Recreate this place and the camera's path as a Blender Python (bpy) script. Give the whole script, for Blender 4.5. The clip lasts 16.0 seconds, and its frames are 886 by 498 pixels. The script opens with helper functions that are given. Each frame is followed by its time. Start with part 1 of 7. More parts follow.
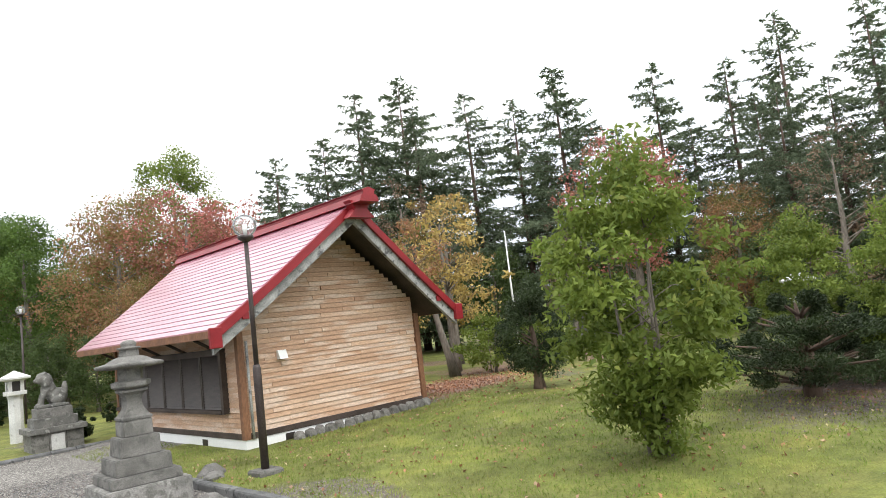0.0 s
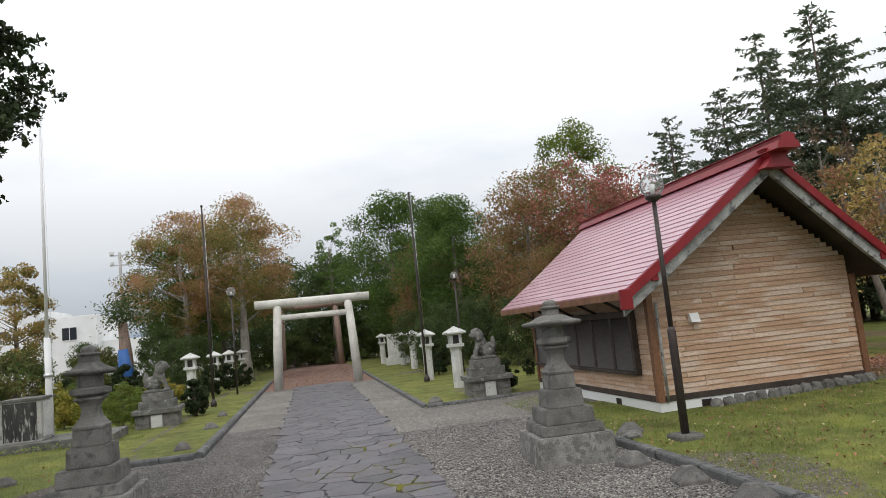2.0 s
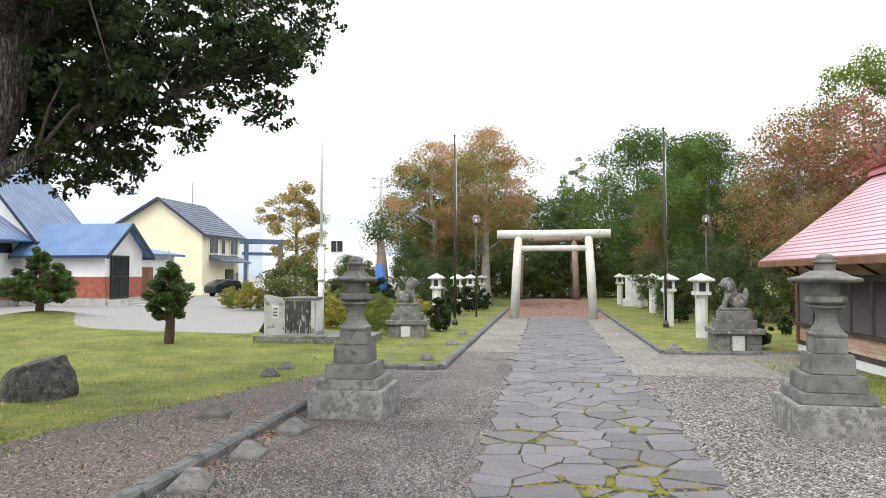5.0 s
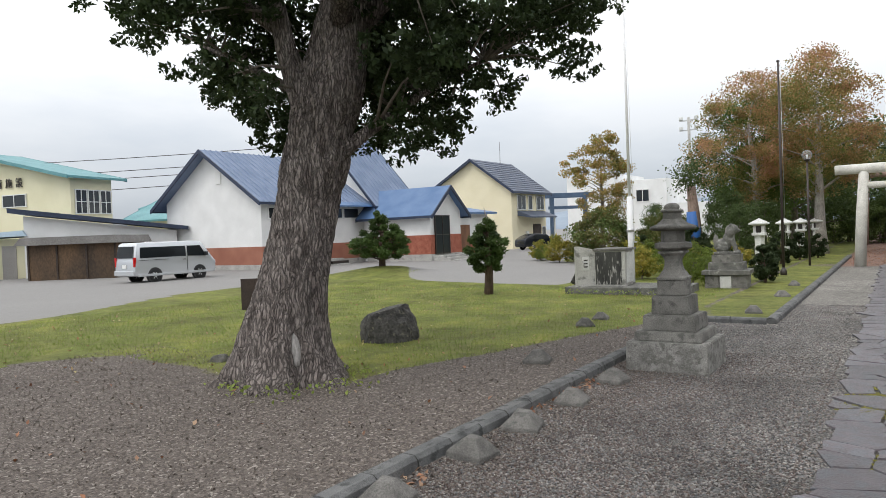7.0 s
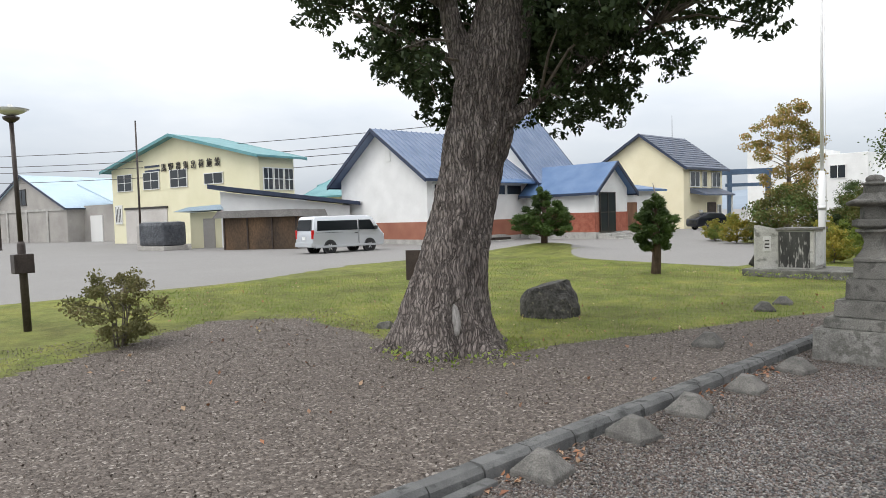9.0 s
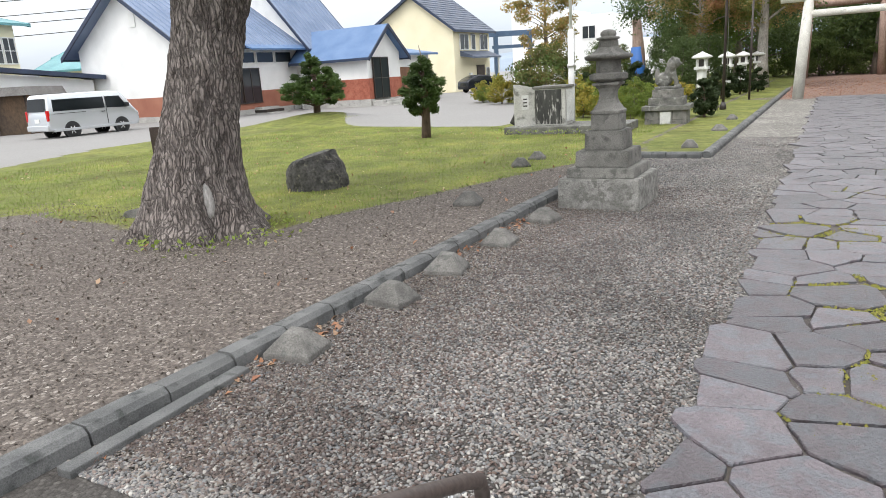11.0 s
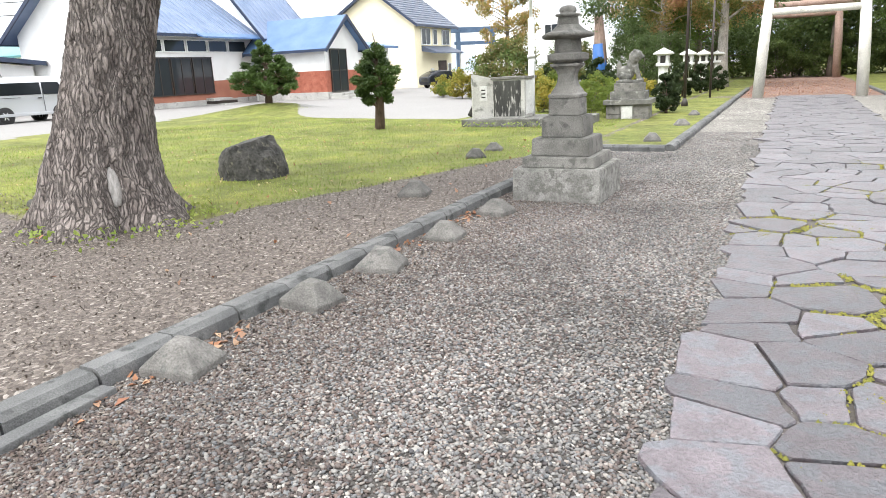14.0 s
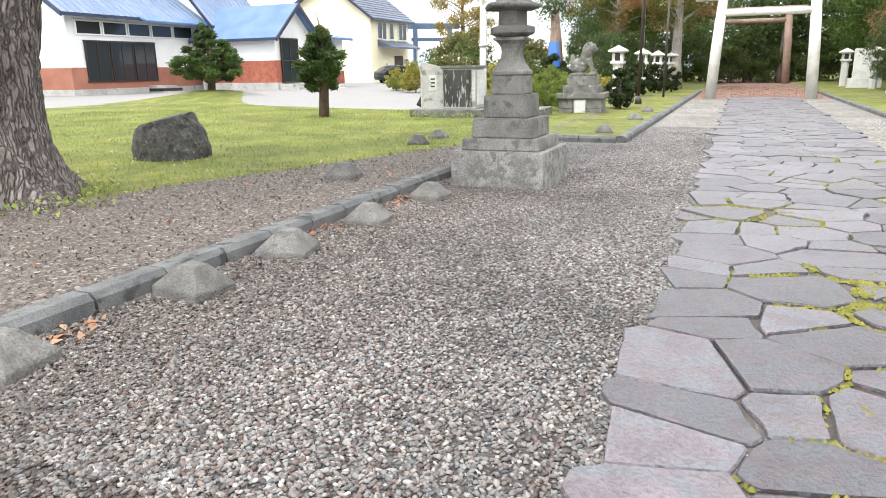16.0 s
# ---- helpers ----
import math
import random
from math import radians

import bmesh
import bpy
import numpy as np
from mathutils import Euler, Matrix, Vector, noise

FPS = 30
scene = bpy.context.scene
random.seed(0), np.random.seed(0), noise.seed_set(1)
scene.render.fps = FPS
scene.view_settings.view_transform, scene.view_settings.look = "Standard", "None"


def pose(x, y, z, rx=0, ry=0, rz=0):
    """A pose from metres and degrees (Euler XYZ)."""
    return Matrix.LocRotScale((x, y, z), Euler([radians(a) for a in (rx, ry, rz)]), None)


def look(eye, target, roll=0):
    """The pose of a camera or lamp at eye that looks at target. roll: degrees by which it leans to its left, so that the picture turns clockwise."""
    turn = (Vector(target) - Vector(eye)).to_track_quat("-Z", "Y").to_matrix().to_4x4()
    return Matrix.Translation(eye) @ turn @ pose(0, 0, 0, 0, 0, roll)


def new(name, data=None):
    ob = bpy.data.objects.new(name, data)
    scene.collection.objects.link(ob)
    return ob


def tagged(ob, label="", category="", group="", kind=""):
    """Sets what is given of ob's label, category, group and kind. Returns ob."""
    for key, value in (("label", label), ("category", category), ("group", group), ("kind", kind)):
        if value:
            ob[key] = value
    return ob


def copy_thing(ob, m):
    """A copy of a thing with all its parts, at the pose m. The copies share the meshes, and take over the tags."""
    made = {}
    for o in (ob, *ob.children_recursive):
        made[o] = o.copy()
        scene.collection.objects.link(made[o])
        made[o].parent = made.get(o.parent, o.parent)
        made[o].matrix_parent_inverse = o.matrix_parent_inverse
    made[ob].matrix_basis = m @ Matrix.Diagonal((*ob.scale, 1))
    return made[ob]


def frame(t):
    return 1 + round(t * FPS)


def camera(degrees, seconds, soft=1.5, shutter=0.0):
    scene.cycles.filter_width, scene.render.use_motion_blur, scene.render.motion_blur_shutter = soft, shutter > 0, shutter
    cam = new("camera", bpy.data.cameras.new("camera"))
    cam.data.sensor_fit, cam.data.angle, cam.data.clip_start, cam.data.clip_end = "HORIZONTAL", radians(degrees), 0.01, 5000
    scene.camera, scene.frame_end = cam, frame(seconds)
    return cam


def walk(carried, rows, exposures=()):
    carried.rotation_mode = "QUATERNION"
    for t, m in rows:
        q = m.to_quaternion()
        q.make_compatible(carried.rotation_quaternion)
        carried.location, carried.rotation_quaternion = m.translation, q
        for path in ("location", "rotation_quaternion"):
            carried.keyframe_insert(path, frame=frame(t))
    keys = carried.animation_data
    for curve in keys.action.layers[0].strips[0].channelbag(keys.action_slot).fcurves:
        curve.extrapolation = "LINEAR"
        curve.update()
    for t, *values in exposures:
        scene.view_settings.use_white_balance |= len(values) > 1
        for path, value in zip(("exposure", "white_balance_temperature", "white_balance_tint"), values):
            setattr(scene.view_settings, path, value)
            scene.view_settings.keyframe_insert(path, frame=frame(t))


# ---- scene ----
cam = camera(66.1, 16.0, 0.45)
METRES, EYE, TILT, LEAN, TURN = 3.35, 2.26, 0.0, 0.0, -44.15
ROWS = [
    (0.0, 0.0, 0.0, 0.0, 0.7, 5.89, 6.8),
    (0.5, -0.0341, 0.0076, -0.0026, 7.17, 6.43, 7.58),
    (1.0, -0.0622, 0.0203, -0.0081, 14.92, 6.17, 7.68),
    (1.5, -0.082, 0.021, -0.0034, 25.24, 6.08, 7.08),
    (2.0, -0.092, 0.0335, -0.0055, 33.18, 6.6, 5.86),
    (2.5, -0.1004, 0.0435, -0.0065, 38.39, 6.54, 5.92),
    (3.0, -0.1089, 0.0458, -0.0086, 43.42, 5.95, 4.34),
    (3.5, -0.1144, 0.0546, -0.0131, 47.12, 4.38, 2.48),
    (6.0, -0.1593, 0.0109, -0.0151, 61.26, 0.73, 0.74),
    (6.5, -0.1695, 0.0081, -0.0184, 69.73, -0.48, 2.21),
    (7.0, -0.1763, 0.007, -0.021, 77.94, -1.34, 2.27),
    (7.5, -0.1797, 0.0002, -0.0227, 86.12, -1.24, 1.57),
    (8.0, -0.1823, -0.0051, -0.0268, 91.62, -1.35, 1.02),
    (10.5, -0.2768, 0.0985, -0.0654, 84.95, -8.86, 3.84),
    (11.0, -0.2985, 0.1315, -0.0660, 73.36, -14.37, 3.66),
    (11.5, -0.3243, 0.1395, -0.0642, 67.80, -16.85, 3.90),
    (12.0, -0.3447, 0.1513, -0.0637, 71.72, -16.31, 4.22),
    (12.5, -0.3890, 0.1563, -0.0691, 73.49, -16.59, 4.13),
    (13.0, -0.4224, 0.1837, -0.0822, 71.59, -18.66, 4.50),
    (13.5, -0.4637, 0.2419, -0.1093, 74.14, -15.52, 4.38),
    (14.0, -0.5298, 0.2779, -0.1507, 70.42, -14.66, 2.55),
    (14.5, -0.5618, 0.3192, -0.1739, 68.92, -15.98, 1.99),
    (15.0, -0.6072, 0.3495, -0.2013, 72.12, -15.48, 2.79),
    (15.5, -0.6690, 0.3803, -0.2290, 70.39, -16.17, 0.87),
    (16.0, -0.7063, 0.4389, -0.2537, 67.13, -14.76, 0.86),
]
EXPOSURES = [(0.0, 1.03), (0.5, 1.02), (1.0, 0.55), (1.5, 0.1), (2.5, 0.1), (3.0, 0.08), (3.5, 0.5), (6.0, 1.0), (6.5, 0.65), (7.0, 0.35), (7.5, 0.35), (8.0, 0.55), (8.2, 0.5), (10.3, 0.6), (10.6, 0.75), (11.0, 0.95), (11.5, 1.25), (12.5, 1.52), (16.0, 1.55)]
walk(cam, [(t, pose(0, 0, EYE, TILT, LEAN, TURN) @ pose(METRES * x, METRES * y, METRES * z, 90 + pitch, roll, yaw)) for t, x, y, z, yaw, pitch, roll in ROWS], EXPOSURES)

# ---- world and sun: a bright overcast sky ----
SKY = 1.0
world = bpy.data.worlds.new("overcast_sky")
scene.world = world
world.use_nodes = True
wn, wl = world.node_tree.nodes, world.node_tree.links
wn.clear()
w_out = wn.new("ShaderNodeOutputWorld")
w_bg = wn.new("ShaderNodeBackground")
w_sky = wn.new("ShaderNodeTexSky")
w_sky.sky_type = "NISHITA"
w_sky.sun_disc = False
w_sky.sun_elevation = radians(40)
w_sky.sun_rotation = radians(200)
w_dim = wn.new("ShaderNodeMix")
w_dim.data_type, w_dim.blend_type = "RGBA", "MULTIPLY"
w_dim.inputs[0].default_value = 1.0
w_dim.inputs[7].default_value = (0.1, 0.1, 0.1, 1)
wl.new(w_sky.outputs[0], w_dim.inputs[6])
w_co = wn.new("ShaderNodeTexCoord")
w_map = wn.new("ShaderNodeMapping")
w_map.inputs["Scale"].default_value = (1.0, 1.0, 3.2)
wl.new(w_co.outputs["Generated"], w_map.inputs[0])
w_noise = wn.new("ShaderNodeTexNoise")
w_noise.inputs["Scale"].default_value, w_noise.inputs["Detail"].default_value = 1.7, 6
w_noise.inputs["Roughness"].default_value = 0.55
wl.new(w_map.outputs[0], w_noise.inputs["Vector"])
w_ramp = wn.new("ShaderNodeValToRGB")
w_ramp.color_ramp.elements[0].position, w_ramp.color_ramp.elements[0].color = 0.36, (0.76, 0.8, 0.85, 1)
w_ramp.color_ramp.elements[1].position, w_ramp.color_ramp.elements[1].color = 0.62, (1.0, 1.0, 1.0, 1)
wl.new(w_noise.outputs[0], w_ramp.inputs[0])
w_sep = wn.new("ShaderNodeSeparateXYZ")
wl.new(w_co.outputs["Generated"], w_sep.inputs[0])
w_rise = wn.new("ShaderNodeValToRGB")
w_rise.color_ramp.elements[0].position, w_rise.color_ramp.elements[0].color = 0.02, (0.4, 0.43, 0.48, 1)
w_mid = w_rise.color_ramp.elements.new(0.13)
w_mid.color = (0.68, 0.7, 0.73, 1)
w_rise.color_ramp.elements[2].position, w_rise.color_ramp.elements[2].color = 0.36, (1.3, 1.3, 1.3, 1)
wl.new(w_sep.outputs[2], w_rise.inputs[0])
w_cloud = wn.new("ShaderNodeMix")
w_cloud.data_type, w_cloud.blend_type = "RGBA", "MULTIPLY"
w_cloud.inputs[0].default_value = 1.0
wl.new(w_ramp.outputs[0], w_cloud.inputs[6])
wl.new(w_rise.outputs[0], w_cloud.inputs[7])
w_mix = wn.new("ShaderNodeMix")
w_mix.data_type = "RGBA"
w_mix.inputs[0].default_value = 0.9
wl.new(w_dim.outputs[2], w_mix.inputs[6])
wl.new(w_cloud.outputs[2], w_mix.inputs[7])
wl.new(w_mix.outputs[2], w_bg.inputs[0])
w_bg.inputs[1].default_value = SKY
wl.new(w_bg.outputs[0], w_out.inputs[0])
sun = new("sun", bpy.data.lights.new("sun", "SUN"))
sun.data.energy, sun.data.angle, sun.data.color = 0.8, radians(25), (1.0, 0.97, 0.93)
sun.matrix_world = look((0, 0, 60), (20, 55, -20))


# ---- materials ----
def mat(name, a, b, scale=4.0, rough=0.8, bump=0.3, fine=40.0, c=None, metal=0.0, stretch=(1, 1, 1), each=0.0, spot=None, spot_at=0.62, fine_amt=0.35, spec=0.4, dist=0.02):
    """A two-scale procedural surface: broad patches between a and b, fine grain, optional spots of colour c, relief, and a shade of its own per object."""
    m = bpy.data.materials.new(name)
    m.use_nodes = True
    n, l = m.node_tree.nodes, m.node_tree.links
    bs = n["Principled BSDF"]
    co, mp = n.new("ShaderNodeTexCoord"), n.new("ShaderNodeMapping")
    mp.inputs["Scale"].default_value = stretch
    l.new(co.outputs["Object"], mp.inputs[0])
    inf = n.new("ShaderNodeObjectInfo")
    shift = n.new("ShaderNodeVectorMath")
    shift.operation = "MULTIPLY_ADD"
    l.new(inf.outputs["Random"], shift.inputs[0])
    shift.inputs[1].default_value = (37, 53, 71)
    l.new(mp.outputs[0], shift.inputs[2])
    big, small = n.new("ShaderNodeTexNoise"), n.new("ShaderNodeTexNoise")
    big.inputs["Scale"].default_value, big.inputs["Detail"].default_value = scale, 5
    small.inputs["Scale"].default_value, small.inputs["Detail"].default_value = fine, 4
    l.new(shift.outputs[0], big.inputs["Vector"])
    l.new(shift.outputs[0], small.inputs["Vector"])
    ramp = n.new("ShaderNodeValToRGB")
    ramp.color_ramp.elements[0].position, ramp.color_ramp.elements[1].position = 0.32, 0.68
    ramp.color_ramp.elements[0].color, ramp.color_ramp.elements[1].color = (*a, 1), (*b, 1)
    l.new(big.outputs[0], ramp.inputs[0])
    col = ramp.outputs[0]
    if spot:
        sn, sr, sm = n.new("ShaderNodeTexNoise"), n.new("ShaderNodeValToRGB"), n.new("ShaderNodeMix")
        sn.inputs["Scale"].default_value, sn.inputs["Detail"].default_value = scale * 2.3, 7
        off = n.new("ShaderNodeVectorMath")
        off.operation = "ADD"
        off.inputs[1].default_value = (11, 5, 3)
        l.new(shift.outputs[0], off.inputs[0])
        l.new(off.outputs[0], sn.inputs["Vector"])
        sr.color_ramp.elements[0].position, sr.color_ramp.elements[1].position = spot_at - 0.05, spot_at + 0.05
        l.new(sn.outputs[0], sr.inputs[0])
        sm.data_type = "RGBA"
        l.new(sr.outputs[0], sm.inputs[0])
        l.new(col, sm.inputs[6])
        sm.inputs[7].default_value = (*spot, 1)
        col = sm.outputs[2]
    gr = n.new("ShaderNodeMapRange")
    gr.inputs[1].default_value, gr.inputs[2].default_value = 0.25, 0.75
    gr.inputs[3].default_value, gr.inputs[4].default_value = 1 - fine_amt, 1 + fine_amt
    l.new(small.outputs[0], gr.inputs[0])
    own = n.new("ShaderNodeMapRange")
    own.inputs[3].default_value, own.inputs[4].default_value = 1 - each, 1 + each
    l.new(inf.outputs["Random"], own.inputs[0])
    mul = n.new("ShaderNodeMath")
    mul.operation = "MULTIPLY"
    l.new(gr.outputs[0], mul.inputs[0])
    l.new(own.outputs[0], mul.inputs[1])
    sc = n.new("ShaderNodeVectorMath")
    sc.operation = "SCALE"
    l.new(col, sc.inputs[0])
    l.new(mul.outputs[0], sc.inputs["Scale"])
    l.new(sc.outputs[0], bs.inputs["Base Color"])
    bs.inputs["Roughness"].default_value, bs.inputs["Metallic"].default_value = rough, metal
    bs.inputs["Specular IOR Level"].default_value = spec
    if bump:
        bp = n.new("ShaderNodeBump")
        bp.inputs["Strength"].default_value, bp.inputs["Distance"].default_value = bump, dist
        l.new(small.outputs[0], bp.inputs["Height"])
        l.new(bp.outputs[0], bs.inputs["Normal"])
    return m


def leafy(name, cols, trans=0.35, patch=0.8):
    """Leaves: a colour of their own leaf by leaf, light shining through."""
    m = bpy.data.materials.new(name)
    m.use_nodes = True
    n, l = m.node_tree.nodes, m.node_tree.links
    bs = n["Principled BSDF"]
    geo, ramp = n.new("ShaderNodeNewGeometry"), n.new("ShaderNodeValToRGB")
    if patch:
        pc, pn, pr_, pm = n.new("ShaderNodeTexCoord"), n.new("ShaderNodeTexNoise"), n.new("ShaderNodeMapRange"), n.new("ShaderNodeMix")
        pn.inputs["Scale"].default_value, pn.inputs["Detail"].default_value = patch, 3
        l.new(pc.outputs["Object"], pn.inputs["Vector"])
        pr_.inputs[1].default_value, pr_.inputs[2].default_value = 0.3, 0.7
        l.new(pn.outputs[0], pr_.inputs[0])
        pm.inputs[0].default_value = 0.38
        l.new(pr_.outputs[0], pm.inputs[2])
        l.new(geo.outputs["Random Per Island"], pm.inputs[3])
        l.new(pm.outputs[0], ramp.inputs[0])
    else:
        l.new(geo.outputs["Random Per Island"], ramp.inputs[0])
    el = ramp.color_ramp.elements
    while len(el) < len(cols):
        el.new(0.5)
    for i, c in enumerate(cols):
        el[i].position, el[i].color = i / max(1, len(cols) - 1), (*c, 1)
    co, nz, mr, sc = n.new("ShaderNodeTexCoord"), n.new("ShaderNodeTexNoise"), n.new("ShaderNodeMapRange"), n.new("ShaderNodeVectorMath")
    nz.inputs["Scale"].default_value = 0.7
    l.new(co.outputs["Object"], nz.inputs["Vector"])
    mr.inputs[1].default_value, mr.inputs[2].default_value, mr.inputs[3].default_value, mr.inputs[4].default_value = 0.3, 0.7, 0.7, 1.3
    l.new(nz.outputs[0], mr.inputs[0])
    sc.operation = "SCALE"
    l.new(ramp.outputs[0], sc.inputs[0])
    l.new(mr.outputs[0], sc.inputs["Scale"])
    l.new(sc.outputs[0], bs.inputs["Base Color"])
    bs.inputs["Roughness"].default_value = 0.6
    bs.inputs["Specular IOR Level"].default_value = 0.3
    tr, mx = n.new("ShaderNodeBsdfTranslucent"), n.new("ShaderNodeMixShader")
    l.new(sc.outputs[0], tr.inputs[0])
    mx.inputs[0].default_value = trans
    l.new(bs.outputs[0], mx.inputs[1])
    l.new(tr.outputs[0], mx.inputs[2])
    l.new(mx.outputs[0], n["Material Output"].inputs[0])
    return m


def plain(name, c, rough=0.4, metal=0.0, emit=0.0, trans=0.0):
    m = bpy.data.materials.new(name)
    m.use_nodes = True
    bs = m.node_tree.nodes["Principled BSDF"]
    bs.inputs["Base Color"].default_value = (*c, 1)
    bs.inputs["Roughness"].default_value, bs.inputs["Metallic"].default_value = rough, metal
    bs.inputs["Transmission Weight"].default_value = trans
    return m


STONE = mat("weathered_stone", (0.12, 0.116, 0.105), (0.22, 0.212, 0.194), 3.0, 0.92, 0.5, 80, spot=(0.115, 0.113, 0.102), spot_at=0.58, each=0.14, fine_amt=0.4)
STONE_DARK = mat("dark_weathered_stone", (0.09, 0.09, 0.082), (0.2, 0.195, 0.175), 4.0, 0.92, 0.6, 55, spot=(0.3, 0.3, 0.27), spot_at=0.64)
GRANITE = mat("pale_granite", (0.5, 0.5, 0.48), (0.66, 0.66, 0.63), 2.0, 0.75, 0.2, 120, spot=(0.33, 0.33, 0.3), spot_at=0.68)
TORII = mat("torii_concrete", (0.55, 0.53, 0.48), (0.72, 0.7, 0.64), 1.5, 0.85, 0.2, 60, spot=(0.4, 0.39, 0.35), spot_at=0.68)
KERB = mat("kerb_concrete", (0.095, 0.096, 0.096), (0.175, 0.175, 0.171), 3.0, 0.9, 0.5, 110, spot=(0.06, 0.063, 0.06), spot_at=0.6, each=0.14)
BLOCK = mat("rough_concrete_block", (0.11, 0.105, 0.097), (0.21, 0.2, 0.185), 6.0, 0.93, 0.6, 70, spot=(0.12, 0.12, 0.11), each=0.15)
CONCRETE = mat("concrete", (0.35, 0.34, 0.32), (0.5, 0.49, 0.46), 1.5, 0.9, 0.3, 80, spot=(0.25, 0.25, 0.23), spot_at=0.66)
FLAG = mat("flagstone", (0.08, 0.066, 0.073), (0.13, 0.11, 0.12), 3.4, 0.38, 0.7, 46, spot=(0.1, 0.1, 0.111), spot_at=0.52, each=0.34, fine_amt=0.3, spec=0.6)
ROCK = mat("boulder_rock", (0.035, 0.034, 0.032), (0.11, 0.105, 0.097), 5.0, 0.92, 1.0, 22, spot=(0.16, 0.15, 0.12), spot_at=0.63, fine_amt=0.55)
SIDING = mat("weathered_cedar", (0.42, 0.25, 0.155), (0.55, 0.375, 0.255), 0.8, 0.7, 0.35, 30, stretch=(0.45, 0.45, 1.6), each=0.08, spot=(0.58, 0.44, 0.34), spot_at=0.53, fine_amt=0.24)
TRIMWOOD = mat("brown_timber", (0.14, 0.065, 0.035), (0.24, 0.115, 0.06), 2.0, 0.65, 0.3, 40, stretch=(1, 1, 0.3))
DARKWOOD = mat("dark_timber", (0.035, 0.025, 0.02), (0.075, 0.055, 0.045), 2.0, 0.75, 0.3, 40)
GREYWOOD = mat("greyed_barge_timber", (0.2, 0.2, 0.19), (0.42, 0.42, 0.4), 3.0, 0.8, 0.4, 40, spot=(0.1, 0.1, 0.1))
REDROOF_COAT = 0.7
SHUTTER = mat("brown_shutter_metal", (0.045, 0.037, 0.033), (0.075, 0.06, 0.053), 3.0, 0.45, 0.1, 30)
REDROOF = mat("red_sheet_roof", (0.4, 0.15, 0.2), (0.48, 0.2, 0.26), 1.0, 0.34, 0.05, 30, each=0.05, fine_amt=0.08, spec=1.0)
REDROOF.node_tree.nodes["Principled BSDF"].inputs["Coat Weight"].default_value = REDROOF_COAT
REDROOF.node_tree.nodes["Principled BSDF"].inputs["Coat Roughness"].default_value = 0.2
REDTRIM = mat("dark_red_paint", (0.2, 0.012, 0.016), (0.28, 0.02, 0.026), 2.0, 0.4, 0.1, 30, fine_amt=0.12)
WHITEWALL = mat("white_plaster", (0.74, 0.74, 0.73), (0.84, 0.84, 0.83), 0.8, 0.85, 0.1, 30, fine_amt=0.05)
YELLOW = mat("cream_render", (0.76, 0.69, 0.49), (0.83, 0.76, 0.56), 0.6, 0.85, 0.1, 30, fine_amt=0.06)
CREAM = mat("cream_sheet_wall", (0.72, 0.68, 0.47), (0.8, 0.76, 0.55), 0.5, 0.8, 0.1, 30, fine_amt=0.05)
BROWNBASE = mat("red_brown_base", (0.3, 0.12, 0.08), (0.38, 0.165, 0.11), 1.0, 0.8, 0.2, 40, fine_amt=0.12)
BRICKM = mat("red_brick", (0.28, 0.08, 0.05), (0.4, 0.14, 0.09), 3.0, 0.85, 0.3, 40, each=0.15)
BLUEROOF = mat("blue_sheet_roof", (0.12, 0.17, 0.27), (0.19, 0.24, 0.35), 0.8, 0.5, 0.05, 20, fine_amt=0.1, spec=0.4)
PORCHROOF = mat("bright_blue_sheet_roof", (0.07, 0.14, 0.28), (0.12, 0.2, 0.35), 0.8, 0.5, 0.05, 20, fine_amt=0.1, spec=0.4)
NAVYROOF = mat("navy_shingle", (0.05, 0.065, 0.1), (0.1, 0.12, 0.17), 1.0, 0.5, 0.15, 20, each=0.08)
NAVYTRIM = mat("navy_paint", (0.02, 0.03, 0.06), (0.035, 0.05, 0.09), 1.0, 0.45, 0.05, 20)
TEAL = mat("teal_sheet_roof", (0.09, 0.25, 0.27), (0.14, 0.32, 0.34), 0.6, 0.5, 0.05, 20)
PALEBLUE = mat("pale_blue_sheet_roof", (0.42, 0.55, 0.66), (0.5, 0.63, 0.73), 0.6, 0.5, 0.05, 20)
BLOCKWALL = mat("grey_block_wall", (0.33, 0.31, 0.29), (0.43, 0.41, 0.38), 0.5, 0.9, 0.2, 20)
GLASS = plain("dark_window_glass", (0.03, 0.035, 0.04), 0.06)
WINFRAME = plain("white_window_frame", (0.75, 0.75, 0.73), 0.5)
DARKFRAME = plain("dark_bronze_frame", (0.03, 0.024, 0.02), 0.4)
POLEMAT = mat("dark_brown_pole_paint", (0.035, 0.026, 0.024), (0.065, 0.05, 0.045), 3.0, 0.5, 0.1, 40)
WHITEPOLE = plain("white_pole_paint", (0.8, 0.8, 0.8), 0.4)
STEEL = plain("galvanised_steel", (0.6, 0.6, 0.6), 0.3, 0.9)


